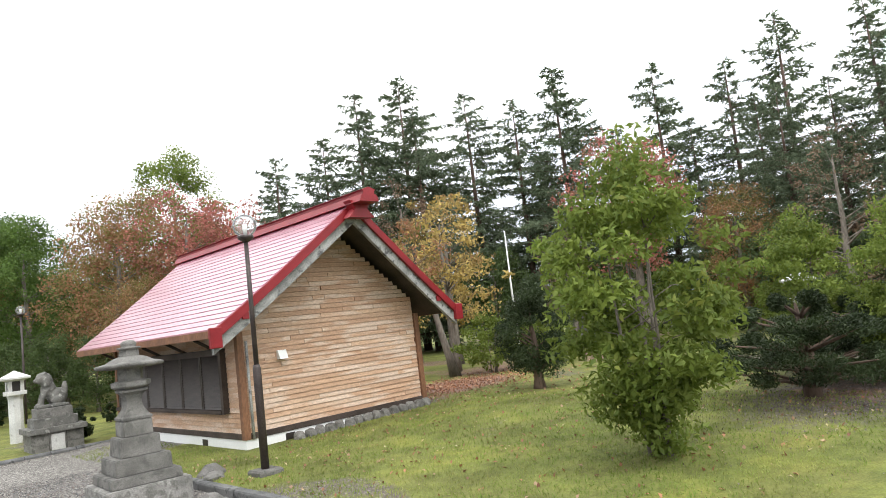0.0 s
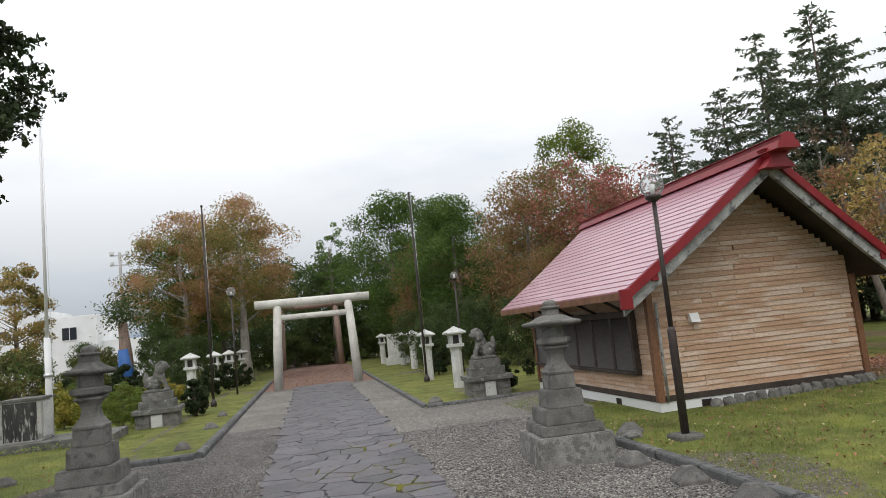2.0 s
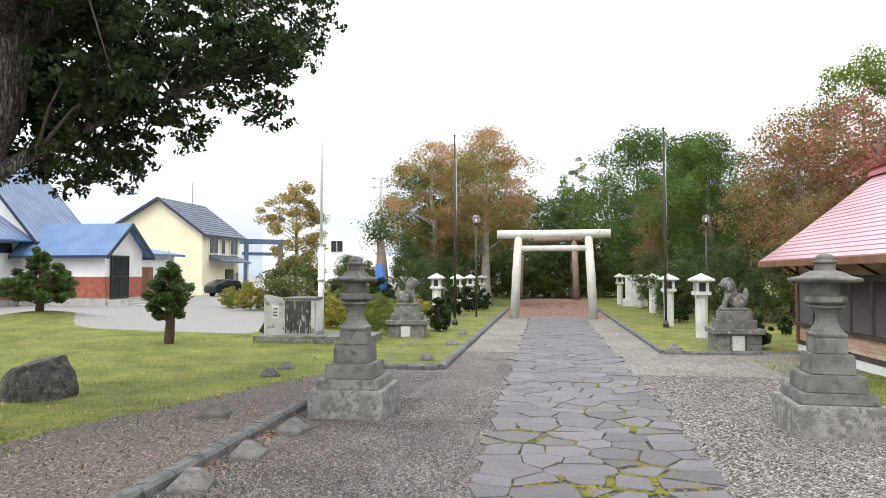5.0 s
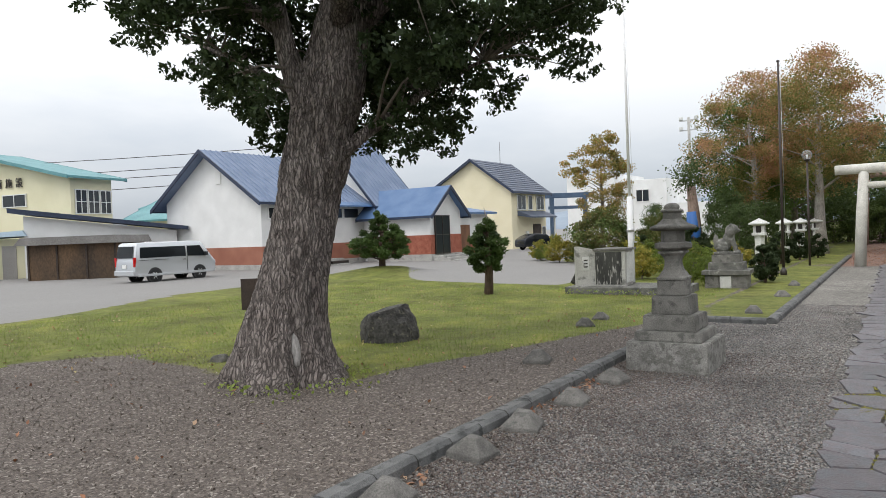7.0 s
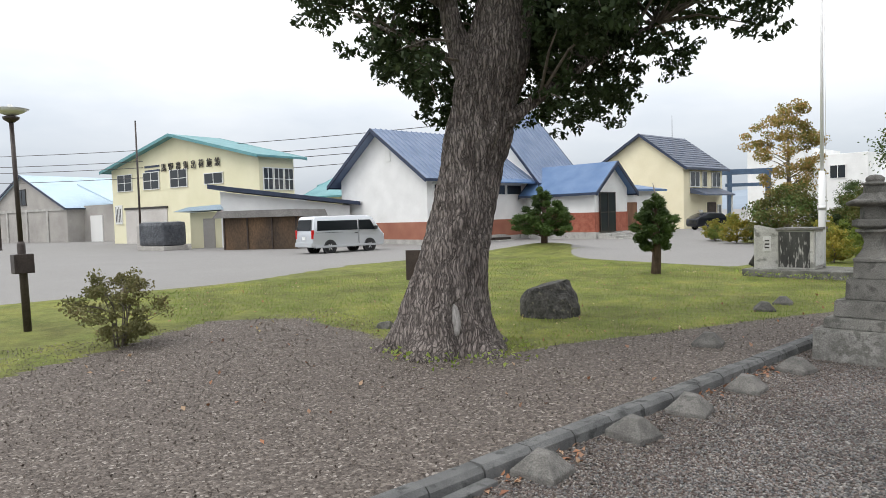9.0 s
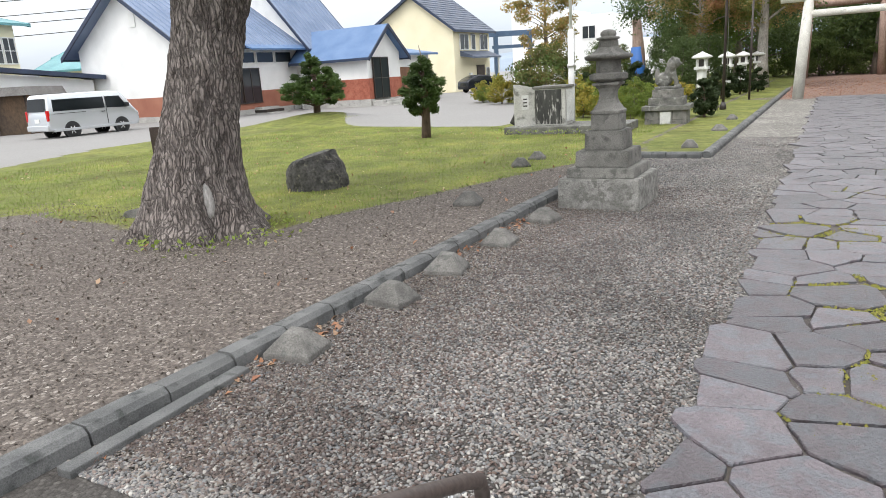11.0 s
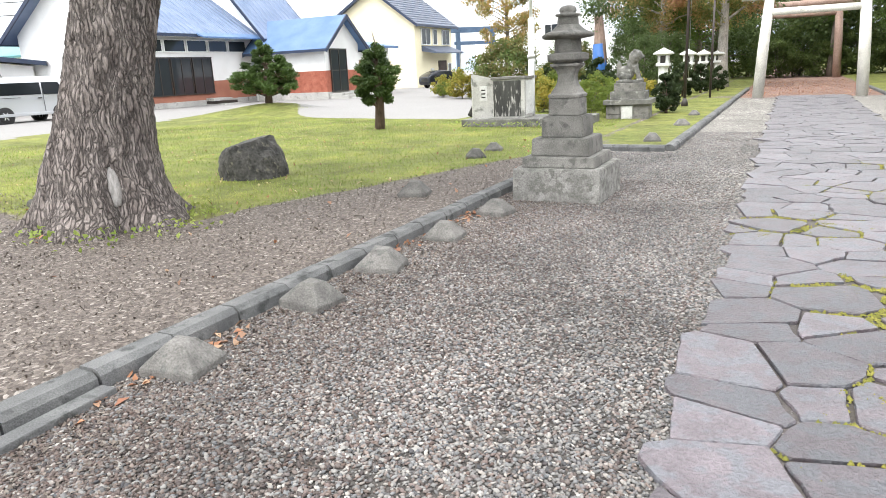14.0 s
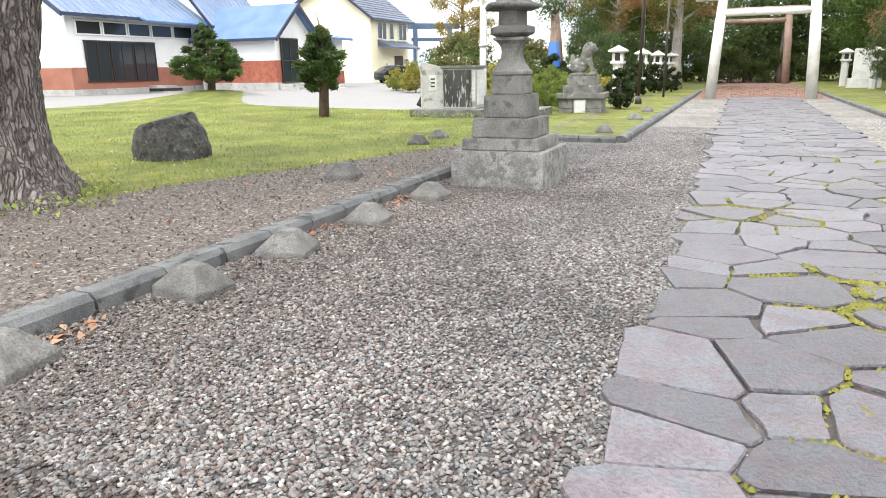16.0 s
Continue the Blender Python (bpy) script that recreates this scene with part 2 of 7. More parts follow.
def clear_shell(name):
    """Thin weathered acrylic: half see-through, a little hazy, with gloss."""
    m = bpy.data.materials.new(name)
    m.use_nodes = True
    n, l = m.node_tree.nodes, m.node_tree.links
    tr, gl, mx, lw = n.new("ShaderNodeBsdfTransparent"), n.new("ShaderNodeBsdfGlossy"), n.new("ShaderNodeMixShader"), n.new("ShaderNodeFresnel")
    gl.inputs["Roughness"].default_value = 0.05
    tr.inputs[0].default_value = (0.96, 0.96, 0.96, 1)
    lw.inputs[0].default_value = 1.2
    l.new(lw.outputs[0], mx.inputs[0])
    l.new(tr.outputs[0], mx.inputs[1])
    l.new(gl.outputs[0], mx.inputs[2])
    haze, both = n.new("ShaderNodeBsdfDiffuse"), n.new("ShaderNodeMixShader")
    haze.inputs[0].default_value = (0.8, 0.8, 0.79, 1)
    both.inputs[0].default_value = 0.14
    l.new(mx.outputs[0], both.inputs[1])
    l.new(haze.outputs[0], both.inputs[2])
    l.new(both.outputs[0], n["Material Output"].inputs[0])
    return m


GLOBE = clear_shell("clear_acrylic_globe")


def furrowed_bark(name):
    """Old oak bark: long plates parted by dark wandering cracks."""
    m = mat(name, (0.13, 0.108, 0.098), (0.27, 0.235, 0.215), 7.0, 0.95, 0.5, 45, stretch=(1, 1, 0.3), fine_amt=0.45, dist=0.02)
    n, l = m.node_tree.nodes, m.node_tree.links
    bs = n["Principled BSDF"]
    co, warp, mp, add = n.new("ShaderNodeTexCoord"), n.new("ShaderNodeTexNoise"), n.new("ShaderNodeMapping"), n.new("ShaderNodeVectorMath")
    warp.inputs["Scale"].default_value, warp.inputs["Detail"].default_value = 3.5, 4
    l.new(co.outputs["Object"], warp.inputs["Vector"])
    add.operation = "MULTIPLY_ADD"
    add.inputs[1].default_value = (0.16, 0.16, 0.9)
    l.new(warp.outputs["Color"], add.inputs[0])
    l.new(co.outputs["Object"], add.inputs[2])
    mp.inputs["Scale"].default_value = (1, 1, 0.1)
    l.new(add.outputs[0], mp.inputs[0])
    vo = n.new("ShaderNodeTexVoronoi")
    vo.feature = "DISTANCE_TO_EDGE"
    vo.inputs["Scale"].default_value = 21
    l.new(mp.outputs[0], vo.inputs["Vector"])
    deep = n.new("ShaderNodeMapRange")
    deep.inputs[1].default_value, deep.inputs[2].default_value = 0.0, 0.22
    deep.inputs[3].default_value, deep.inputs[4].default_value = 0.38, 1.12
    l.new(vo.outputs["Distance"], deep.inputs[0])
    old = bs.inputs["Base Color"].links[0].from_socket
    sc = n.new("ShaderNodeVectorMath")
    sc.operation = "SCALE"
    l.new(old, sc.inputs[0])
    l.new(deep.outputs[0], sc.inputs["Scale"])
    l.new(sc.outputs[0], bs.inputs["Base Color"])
    bp = n.new("ShaderNodeBump")
    bp.inputs["Strength"].default_value, bp.inputs["Distance"].default_value = 0.9, 0.03
    l.new(deep.outputs[0], bp.inputs["Height"])
    l.new(bs.inputs["Normal"].links[0].from_socket, bp.inputs["Normal"])
    l.new(bp.outputs[0], bs.inputs["Normal"])
    return m


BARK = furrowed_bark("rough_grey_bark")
BARK2 = mat("thin_bark", (0.1, 0.085, 0.07), (0.22, 0.19, 0.16), 4.0, 0.95, 0.6, 20, stretch=(1, 1, 0.3))
BARKRED = mat("conifer_bark", (0.08, 0.055, 0.042), (0.16, 0.11, 0.085), 4.0, 0.95, 0.6, 20, stretch=(1, 1, 0.3))
L_OAK = leafy("dark_green_leaves", [(0.018, 0.032, 0.012), (0.044, 0.068, 0.023), (0.028, 0.047, 0.018), (0.066, 0.088, 0.028)], 0.3)
L_GREEN = leafy("green_leaves", [(0.06, 0.11, 0.025), (0.12, 0.19, 0.04), (0.085, 0.145, 0.035), (0.18, 0.23, 0.05)], 0.4)
L_YGREEN = leafy("yellow_green_leaves", [(0.1, 0.155, 0.032), (0.22, 0.275, 0.055), (0.14, 0.2, 0.04), (0.36, 0.37, 0.085)], 0.45, 0.9)
L_ORANGE = leafy("orange_autumn_leaves", [(0.07, 0.12, 0.035), (0.15, 0.19, 0.05), (0.27, 0.24, 0.08), (0.46, 0.29, 0.13), (0.5, 0.26, 0.17), (0.4, 0.3, 0.14)], 0.5, 0.3)
L_RED = leafy("red_autumn_leaves", [(0.34, 0.1, 0.085), (0.46, 0.16, 0.14), (0.26, 0.14, 0.08), (0.5, 0.2, 0.17)])
L_MIX = leafy("turning_leaves", [(0.13, 0.16, 0.045), (0.2, 0.2, 0.06), (0.36, 0.17, 0.1), (0.25, 0.2, 0.07)])
L_YELLOW = leafy("yellow_autumn_leaves", [(0.42, 0.3, 0.09), (0.55, 0.42, 0.13), (0.3, 0.22, 0.09), (0.42, 0.24, 0.1)])
L_DARK = leafy("dark_wood_leaves", [(0.045, 0.075, 0.028), (0.1, 0.14, 0.046), (0.07, 0.108, 0.038), (0.14, 0.16, 0.055)], 0.4)
L_YEW = leafy("yew_needles", [(0.017, 0.03, 0.013), (0.045, 0.066, 0.024), (0.028, 0.046, 0.018)], 0.25)
L_YEW2 = leafy("tufted_yew_needles", [(0.035, 0.065, 0.02), (0.085, 0.135, 0.035), (0.05, 0.09, 0.026)], 0.3)
L_THICK = leafy("thicket_leaves", [(0.07, 0.115, 0.035), (0.15, 0.2, 0.06), (0.11, 0.155, 0.048), (0.22, 0.24, 0.075)], 0.45)
# Haze and backlight on the far spruces are put into these lightened greens.
L_FIR = leafy("fir_needles", [(0.08, 0.115, 0.075), (0.18, 0.22, 0.13), (0.12, 0.165, 0.1), (0.2, 0.21, 0.125)], 0.5)
L_FALLEN = leafy("fallen_leaves", [(0.3, 0.14, 0.08), (0.4, 0.2, 0.11), (0.22, 0.1, 0.065), (0.48, 0.34, 0.22)], 0.1, 0)
L_GRASS = leafy("grass_blades", [(0.14, 0.225, 0.042), (0.22, 0.29, 0.065), (0.3, 0.33, 0.1), (0.38, 0.36, 0.15)], 0.5)


# ---- building helpers ----
def bm_box(bm, x0, x1, y0, y1, z0, z1, bevel=0.0):
    vs = [bm.verts.new((x, y, z)) for z in (z0, z1) for y in (y0, y1) for x in (x0, x1)]
    fs = [bm.faces.new([vs[i] for i in q]) for q in ((0, 2, 3, 1), (4, 5, 7, 6), (0, 1, 5, 4), (2, 6, 7, 3), (0, 4, 6, 2), (1, 3, 7, 5))]
    if bevel:
        es = {e for f in fs for e in f.edges}
        bmesh.ops.bevel(bm, geom=list(es), offset=bevel, segments=2, affect="EDGES", profile=0.6)
    return bm


def box(x0, x1, y0, y1, z0, z1, bevel=0.0):
    return bm_box(bmesh.new(), x0, x1, y0, y1, z0, z1, bevel)


def bm_tube(bm, pts, radii, seg=10, caps=True, wob=0.0):
    """A tapered tube along points."""
    rings, u = [], None
    for i, p in enumerate(pts):
        p = Vector(p)
        d = (Vector(pts[min(i + 1, len(pts) - 1)]) - Vector(pts[max(i - 1, 0)])).normalized()
        ref = u if u is not None else (Vector((1, 0, 0)) if abs(d.x) < 0.8 else Vector((0, 1, 0)))
        u = (ref - d * ref.dot(d)).normalized()
        v = d.cross(u)
        ring = []
        for k in range(seg):
            a = 2 * math.pi * k / seg
            r = radii[i] * (1 + wob * noise.noise((p.x * 2 + 3 * math.cos(a), p.y * 2 + 3 * math.sin(a), p.z * 0.7)))
            ring.append(bm.verts.new(p + (u * math.cos(a) + v * math.sin(a)) * r))
        rings.append(ring)
    for a, b in zip(rings, rings[1:]):
        for k in range(seg):
            f = bm.faces.new((a[k], a[(k + 1) % seg], b[(k + 1) % seg], b[k]))
            f.smooth = True
    if caps:
        bm.faces.new(rings[0][::-1])
        bm.faces.new(rings[-1])
    return bm


def tube(pts, radii, seg=10, wob=0.0):
    return bm_tube(bmesh.new(), pts, radii, seg, True, wob)


def turned(profile, seg=24, square=False, twist=0.0):
    """A body turned about z from (radius, height) pairs; seg=4 or 6 gives square or six-sided work."""
    bm = bmesh.new()
    rings = []
    for r, z in profile:
        rings.append([bm.verts.new((r * math.cos(twist + 2 * math.pi * k / seg), r * math.sin(twist + 2 * math.pi * k / seg), z)) for k in range(seg)])
    for a, b in zip(rings, rings[1:]):
        for k in range(seg):
            f = bm.faces.new((a[k], a[(k + 1) % seg], b[(k + 1) % seg], b[k]))
            f.smooth = seg > 8
    bm.faces.new(rings[0][::-1])
    bm.faces.new(rings[-1])
    return bm


def prism(poly, y0, y1):
    """A polygon in x and z pushed from y0 to y1."""
    bm = bmesh.new()
    a = [bm.verts.new((x, y0, z)) for x, z in poly]
    b = [bm.verts.new((x, y1, z)) for x, z in poly]
    bm.faces.new(a)
    bm.faces.new(b[::-1])
    for i in range(len(poly)):
        j = (i + 1) % len(poly)
        bm.faces.new((a[j], a[i], b[i], b[j]))
    bmesh.ops.recalc_face_normals(bm, faces=bm.faces[:])
    return bm


def to_mesh(name, bm, material):
    me = bpy.data.meshes.new(name)
    bm.to_mesh(me)
    bm.free()
    me.materials.append(material)
    return me


def part(name, bm, material, parent=None, label=""):
    ob = new(name, to_mesh(name, bm, material))
    if parent:
        ob.parent = parent
    if label:
        ob["label"] = label
    return ob


def thing(name, label, category, group="", m=None, kind=""):
    ob = new(name)
    ob.empty_display_size = 0.2
    if m:
        ob.matrix_basis = m
    return tagged(ob, label, category, group, kind)


def structure(name, bm, material, label="", category=""):
    return tagged(part(name, bm, material), label, category, "", "structure")


def mesh_from(name, verts, faces, material, smooth=False):
    me = bpy.data.meshes.new(name)
    me.from_pydata([tuple(v) for v in verts], [], [tuple(f) for f in faces])
    if smooth:
        me.polygons.foreach_set("use_smooth", [True] * len(me.polygons))
    me.materials.append(material)
    return me


# ---- the ground ----
LOT = 0.35


def step(a, b, v):
    t = min(1.0, max(0.0, (v - a) / (b - a)))
    return t * t * (3 - 2 * t)


def in_court(x, y):
    """The gravelled court and the walk to the gateway, inside the kerbs."""
    if y < 16.05:
        return -4.31 < x < 4.85
    if y < 19.9:
        return -2.65 < x < 10
    return -2.65 < x < 2.9


def height(x, y):
    h = LOT * step(-12, -24, -abs(x)) if x < 0 else 0.25 * step(5, 14, x)
    if x < -4.31:
        h = 0.125 + (LOT - 0.125) * step(6, 24, -x)
    elif not in_court(x, y):
        h = 0.09 + (0.15 * step(5, 14, x) if x > 0 else 0)
    else:
        h = 0.0 if x < 5 else 0.09 * step(5, 6, x)
    h += 0.42 * math.exp(-((x + 20.7) ** 2 + (y - 25.7) ** 2) / 5.0)
    return h


def spaced(lo, hi, fine, far, ratio=1.22):
    vals = list(np.arange(lo, hi + 1e-6, fine))
    s, v = fine, vals[-1]
    while v < far:
        s *= ratio
        v += s
        vals.append(v)
    s, v = fine, vals[0]
    while v > -far:
        s *= ratio
        v -= s
        vals.insert(0, v)
    return vals


xs, ys = spaced(-20, 14, 0.2, 2500), spaced(2, 34, 0.25, 2500)
gv, gf, masks = [], [], []
for y in ys:
    for x in xs:
        gv.append((x, y, height(x, y)))
        wob = 0.8 * noise.noise((x * 0.35, y * 0.35, 3.0)) + 0.3 * noise.noise((x * 1.3, y * 1.3, 1.0))
        lot = grass = litter = 0.0
        if x < -4.31:
            edge = -19.5 - 3.0 * step(8, 18, y)
            if y > 21.5:
                bound = 23.0 + 3.8 * math.exp(-((x + 20.6) / 2.3) ** 2) + 0.12 * wob
                inner = -10.6 - 6.5 * step(33, 38, y)
                lot = step(-0.15, 0.15, y - bound) * step(0.2, -0.2, x - inner + 0.2 * wob)
                lot = max(lot, step(0.2, -0.2, x + 22.6))
            else:
                lot = step(0.2, -0.2, x - edge + 0.15 * wob)
            near = 6.5 + (0.6 * (x + 9) if x > -9 else 0) + (0.9 * (-12.3 - x) if x < -12.3 else 0)
            near = 7.1 if -12 < x < -7.6 else near
            if x > -7:
                near = 8.2 + 3.0 * (x + 7)
            if x < -12:
                near = 7.5 - 1.1 * (-12 - x)
            if x < -10.9 - 0.6 * (y - 2.2) + 0.3 * wob:
                near = -99
            grass = step(-0.5, 0.5, y - near + 0.6 * wob) * (1 - lot)
            if y > 17.5 and x > -4.6:
                grass *= 0.35 + 0.4 * wob
            litter = 0.2 * step(3, 0, abs(x + 6.2)) * step(4, 7, y) * (1 - grass)
        elif in_court(x, y) and x < 4.95:
            litter = 0.35 * step(1.5, 0.0, x + 4.2 + 0.5 * wob) if y < 14 else 0.0
            if y > 35.5:
                litter = 1.0
        else:
            grass = 1.0 - 0.55 * step(0.35, 0.75, noise.noise((x * 0.3, y * 0.3, 7.0)) + 0.5 * step(9, 16, x) + 0.3 * step(6.5, 5.2, x))
            litter = step(0.1, 0.6, noise.noise((x * 0.22, y * 0.22, 9.0)) + step(11, 14, x) * step(11.5, 14, y) - 0.1) * 0.9
            trod = abs((y - 8.2) - 0.5 * (x - 8.0) + 0.8 * wob)
            worn = step(1.0, 0.1, trod) * step(7, 9.5, x)
            grass *= 1 - 0.4 * worn
            litter = max(litter, 0.55 * worn)
            carpet = math.exp(-((x - 14.0) / 3.2) ** 2 - ((y - 15.2) / 1.9) ** 2)
            grass, litter = grass * (1 - carpet), max(litter * 0.7, 1.3 * carpet)
            if in_court(x, y):
                grass, litter = 0.1, 0.0
        # Under the shrubs: brown litter, with their shade also put into the ground cover.
        under = math.exp(-((x - 13.0) / 4.2) ** 2 - ((y - 3.8) / 2.6) ** 2)
        grass *= 1 - 0.7 * under
        litter = max(litter, 0.5 * under)
        masks.append((max(0, min(1, grass)), max(0, min(1, lot)), max(0, min(1, litter)), 1))
W = len(xs)
for j in range(len(ys) - 1):
    for i in range(W - 1):
        gf.append((j * W + i, j * W + i + 1, (j + 1) * W + i + 1, (j + 1) * W + i))


def ground_material():
    m = bpy.data.materials.new("ground")
    m.use_nodes = True
    n, l = m.node_tree.nodes, m.node_tree.links
    bs = n["Principled BSDF"]
    co = n.new("ShaderNodeTexCoord")
    at = n.new("ShaderNodeAttribute")
    at.attribute_name = "cover"
    sep = n.new("ShaderNodeSeparateColor")
    l.new(at.outputs["Color"], sep.inputs[0])

    def nz(scale, detail=5, rough=0.6):
        t = n.new("ShaderNodeTexNoise")
        t.inputs["Scale"].default_value, t.inputs["Detail"].default_value, t.inputs["Roughness"].default_value = scale, detail, rough
        l.new(co.outputs["Object"], t.inputs["Vector"])
        return t.outputs[0]

    def ramp(src, stops):
        r = n.new("ShaderNodeValToRGB")
        e = r.color_ramp.elements
        while len(e) < len(stops):
            e.new(0.5)
        for i, (p, c) in enumerate(stops):
            e[i].position, e[i].color = p, (*c, 1)
        l.new(src, r.inputs[0])
        return r.outputs[0]

    def mix(f, a, b, blend="MIX"):
        x = n.new("ShaderNodeMix")
        x.data_type, x.blend_type = "RGBA", blend
        if isinstance(f, float):
            x.inputs[0].default_value = f
        else:
            l.new(f, x.inputs[0])
        l.new(a, x.inputs[6])
        l.new(b, x.inputs[7])
        return x.outputs[2]

    def edge(mask, src, amount=0.6):
        a = n.new("ShaderNodeMath")
        a.operation = "MULTIPLY_ADD"
        l.new(src, a.inputs[0])
        a.inputs[1].default_value = amount
        l.new(mask, a.inputs[2])
        r = n.new("ShaderNodeMapRange")
        r.inputs[1].default_value, r.inputs[2].default_value = 0.4 + amount * 0.5, 0.6 + amount * 0.5
        l.new(a.outputs[0], r.inputs[0])
        return r.outputs[0]

    vor = n.new("ShaderNodeTexVoronoi")
    vor.inputs["Scale"].default_value = 38
    l.new(co.outputs["Object"], vor.inputs["Vector"])
    hs = n.new("ShaderNodeSeparateColor")
    l.new(vor.outputs["Color"], hs.inputs[0])
    stones = ramp(hs.outputs[0], [(0.0, (0.13, 0.124, 0.117)), (0.4, (0.25, 0.238, 0.223)), (0.8, (0.37, 0.353, 0.328)), (1.0, (0.58, 0.56, 0.52))])
    # Shade in the gaps between stones is multiplied into the gravel colour.
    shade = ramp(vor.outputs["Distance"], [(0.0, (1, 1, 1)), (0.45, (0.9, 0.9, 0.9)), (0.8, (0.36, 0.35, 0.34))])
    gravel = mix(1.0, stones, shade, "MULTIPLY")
    broad = ramp(nz(0.5), [(0.3, (0.75, 0.74, 0.72)), (0.7, (1.15, 1.14, 1.1))])
    gravel = mix(1.0, gravel, broad, "MULTIPLY")
    soil = mix(nz(22, 6), ramp(nz(60), [(0.35, (0.055, 0.046, 0.04)), (0.65, (0.18, 0.155, 0.137))]), ramp(hs.outputs[1], [(0.0, (0.05, 0.04, 0.034)), (0.7, (0.165, 0.138, 0.12)), (0.93, (0.3, 0.26, 0.225)), (1.0, (0.55, 0.5, 0.45))]))
    grass = mix(nz(0.9), ramp(nz(26, 8, 0.75), [(0.3, (0.06, 0.092, 0.018)), (0.55, (0.15, 0.21, 0.042)), (0.75, (0.26, 0.3, 0.08))]), ramp(nz(40, 8, 0.75), [(0.3, (0.115, 0.11, 0.045)), (0.55, (0.235, 0.225, 0.085)), (0.75, (0.36, 0.32, 0.15))]))
    patchy = ramp(nz(0.7, 6, 0.65), [(0.3, (0.6, 0.57, 0.5)), (0.5, (0.95, 0.93, 0.85)), (0.7, (1.4, 1.24, 0.98))])
    tuft = ramp(nz(3.2, 5, 0.7), [(0.3, (0.62, 0.62, 0.58)), (0.62, (1.05, 1.05, 1.0))])
    grass = mix(1.0, mix(1.0, grass, patchy, "MULTIPLY"), tuft, "MULTIPLY")
    lot = mix(nz(0.35), ramp(nz(50), [(0.2, (0.2, 0.193, 0.185)), (0.8, (0.28, 0.27, 0.26))]), ramp(nz(8), [(0.2, (0.24, 0.232, 0.224)), (0.8, (0.32, 0.31, 0.3))]))
    fallen = ramp(hs.outputs[2], [(0.0, (0.15, 0.06, 0.045)), (0.5, (0.34, 0.14, 0.09)), (1.0, (0.48, 0.25, 0.16))])
    court = n.new("ShaderNodeAttribute")
    court.attribute_name = "court"
    # A near-black bed colour paints in the shade between the loose pebbles.
    gap_shade_at = n.new("ShaderNodeAttribute")
    gap_shade_at.attribute_name = "gap_shade"
    gap_shade = ramp(nz(120), [(0.3, (0.02, 0.018, 0.017)), (0.7, (0.075, 0.067, 0.062))])
    base = mix(court.outputs["Fac"], soil, mix(gap_shade_at.outputs["Fac"], gravel, gap_shade))
    half = n.new("ShaderNodeMath")
    half.operation = "MULTIPLY"
    half.inputs[1].default_value = 0.8
    l.new(edge(sep.outputs[2], nz(2.5, 8), 0.9), half.inputs[0])
    base = mix(half.outputs[0], base, mix(nz(6), soil, fallen))
    base = mix(edge(sep.outputs[0], nz(5, 8), 0.6), base, grass)
    base = mix(edge(sep.outputs[1], nz(4, 8), 0.5), base, lot)
    l.new(base, bs.inputs["Base Color"])
    bs.inputs["Roughness"].default_value = 0.92
    bs.inputs["Specular IOR Level"].default_value = 0.25
    bp = n.new("ShaderNodeBump")
    bp.inputs["Strength"].default_value, bp.inputs["Distance"].default_value, bp.invert = 0.7, 0.015, True
    l.new(vor.outputs["Distance"], bp.inputs["Height"])
    l.new(bp.outputs[0], bs.inputs["Normal"])
    return m


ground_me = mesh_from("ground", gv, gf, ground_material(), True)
layer = ground_me.color_attributes.new("cover", "FLOAT_COLOR", "POINT")
layer.data.foreach_set("color", np.array(masks, dtype=np.float32).ravel())
court_layer = ground_me.attributes.new("court", "FLOAT", "POINT")
court_layer.data.foreach_set("value", np.array([1.0 if in_court(x, y) else 0.0 for y in ys for x in xs], dtype=np.float32))
# Where that pebble shade is painted: strongest near, fading up the court.
gap_shade_layer = ground_me.attributes.new("gap_shade", "FLOAT", "POINT")
gap_shade_layer.data.foreach_set("value", np.array([0.85 * step(0.0, 0.5, -0.7 - x) * step(12.5, 6.5, y) if in_court(x, y) else 0.0 for y in ys for x in xs], dtype=np.float32))
tagged(new("ground", ground_me), "gravel court, mown lawn, bare earth and pale asphalt lot", "ground", "", "structure")


# ---- kerbs ----
def kerb_run(name, x0, y0, x1, y1, label):
    run = thing(name, label, "kerb", kind="structure")
    n = max(1, round(math.hypot(x1 - x0, y1 - y0) / 0.6))
    d = Vector((x1 - x0, y1 - y0, 0)) / n
    ang = math.degrees(math.atan2(d.y, d.x))
    bm = bmesh.new()
    L = d.length - 0.012
    prof = [(-0.11, -0.1), (0.1, -0.1), (0.095, 0.1), (0.08, 0.125), (-0.055, 0.125), (-0.095, 0.085)]
    a = [bm.verts.new((0.006, y, z)) for y, z in prof]
    b = [bm.verts.new((L, y, z)) for y, z in prof]
    bm.faces.new(a[::-1])
    bm.faces.new(b)
    for i in range(6):
        bm.faces.new((a[i], a[(i + 1) % 6], b[(i + 1) % 6], b[i]))
    bmesh.ops.recalc_face_normals(bm, faces=bm.faces[:])
    me = to_mesh("kerbstone", bm, KERB)
    for i in range(n):
        k = new("kerbstone", me)
        k.parent = run
        k.matrix_basis = pose(x0 + d.x * i, y0 + d.y * i + random.uniform(-0.008, 0.008), random.uniform(-0.005, 0.004), 0, 0, ang + random.uniform(-0.3, 0.3))


kerb_run("kerb_west", -4.27, -1.0, -4.27, 16.1, "weathered grey concrete kerb between gravel and bare earth")
kerb_run("kerb_west_return", -4.2, 16.1, -2.75, 16.1, "weathered grey concrete kerb at the lawn corner")
kerb_run("kerb_west_walk", -2.68, 16.1, -2.68, 44.0, "weathered grey concrete kerb along the walk")
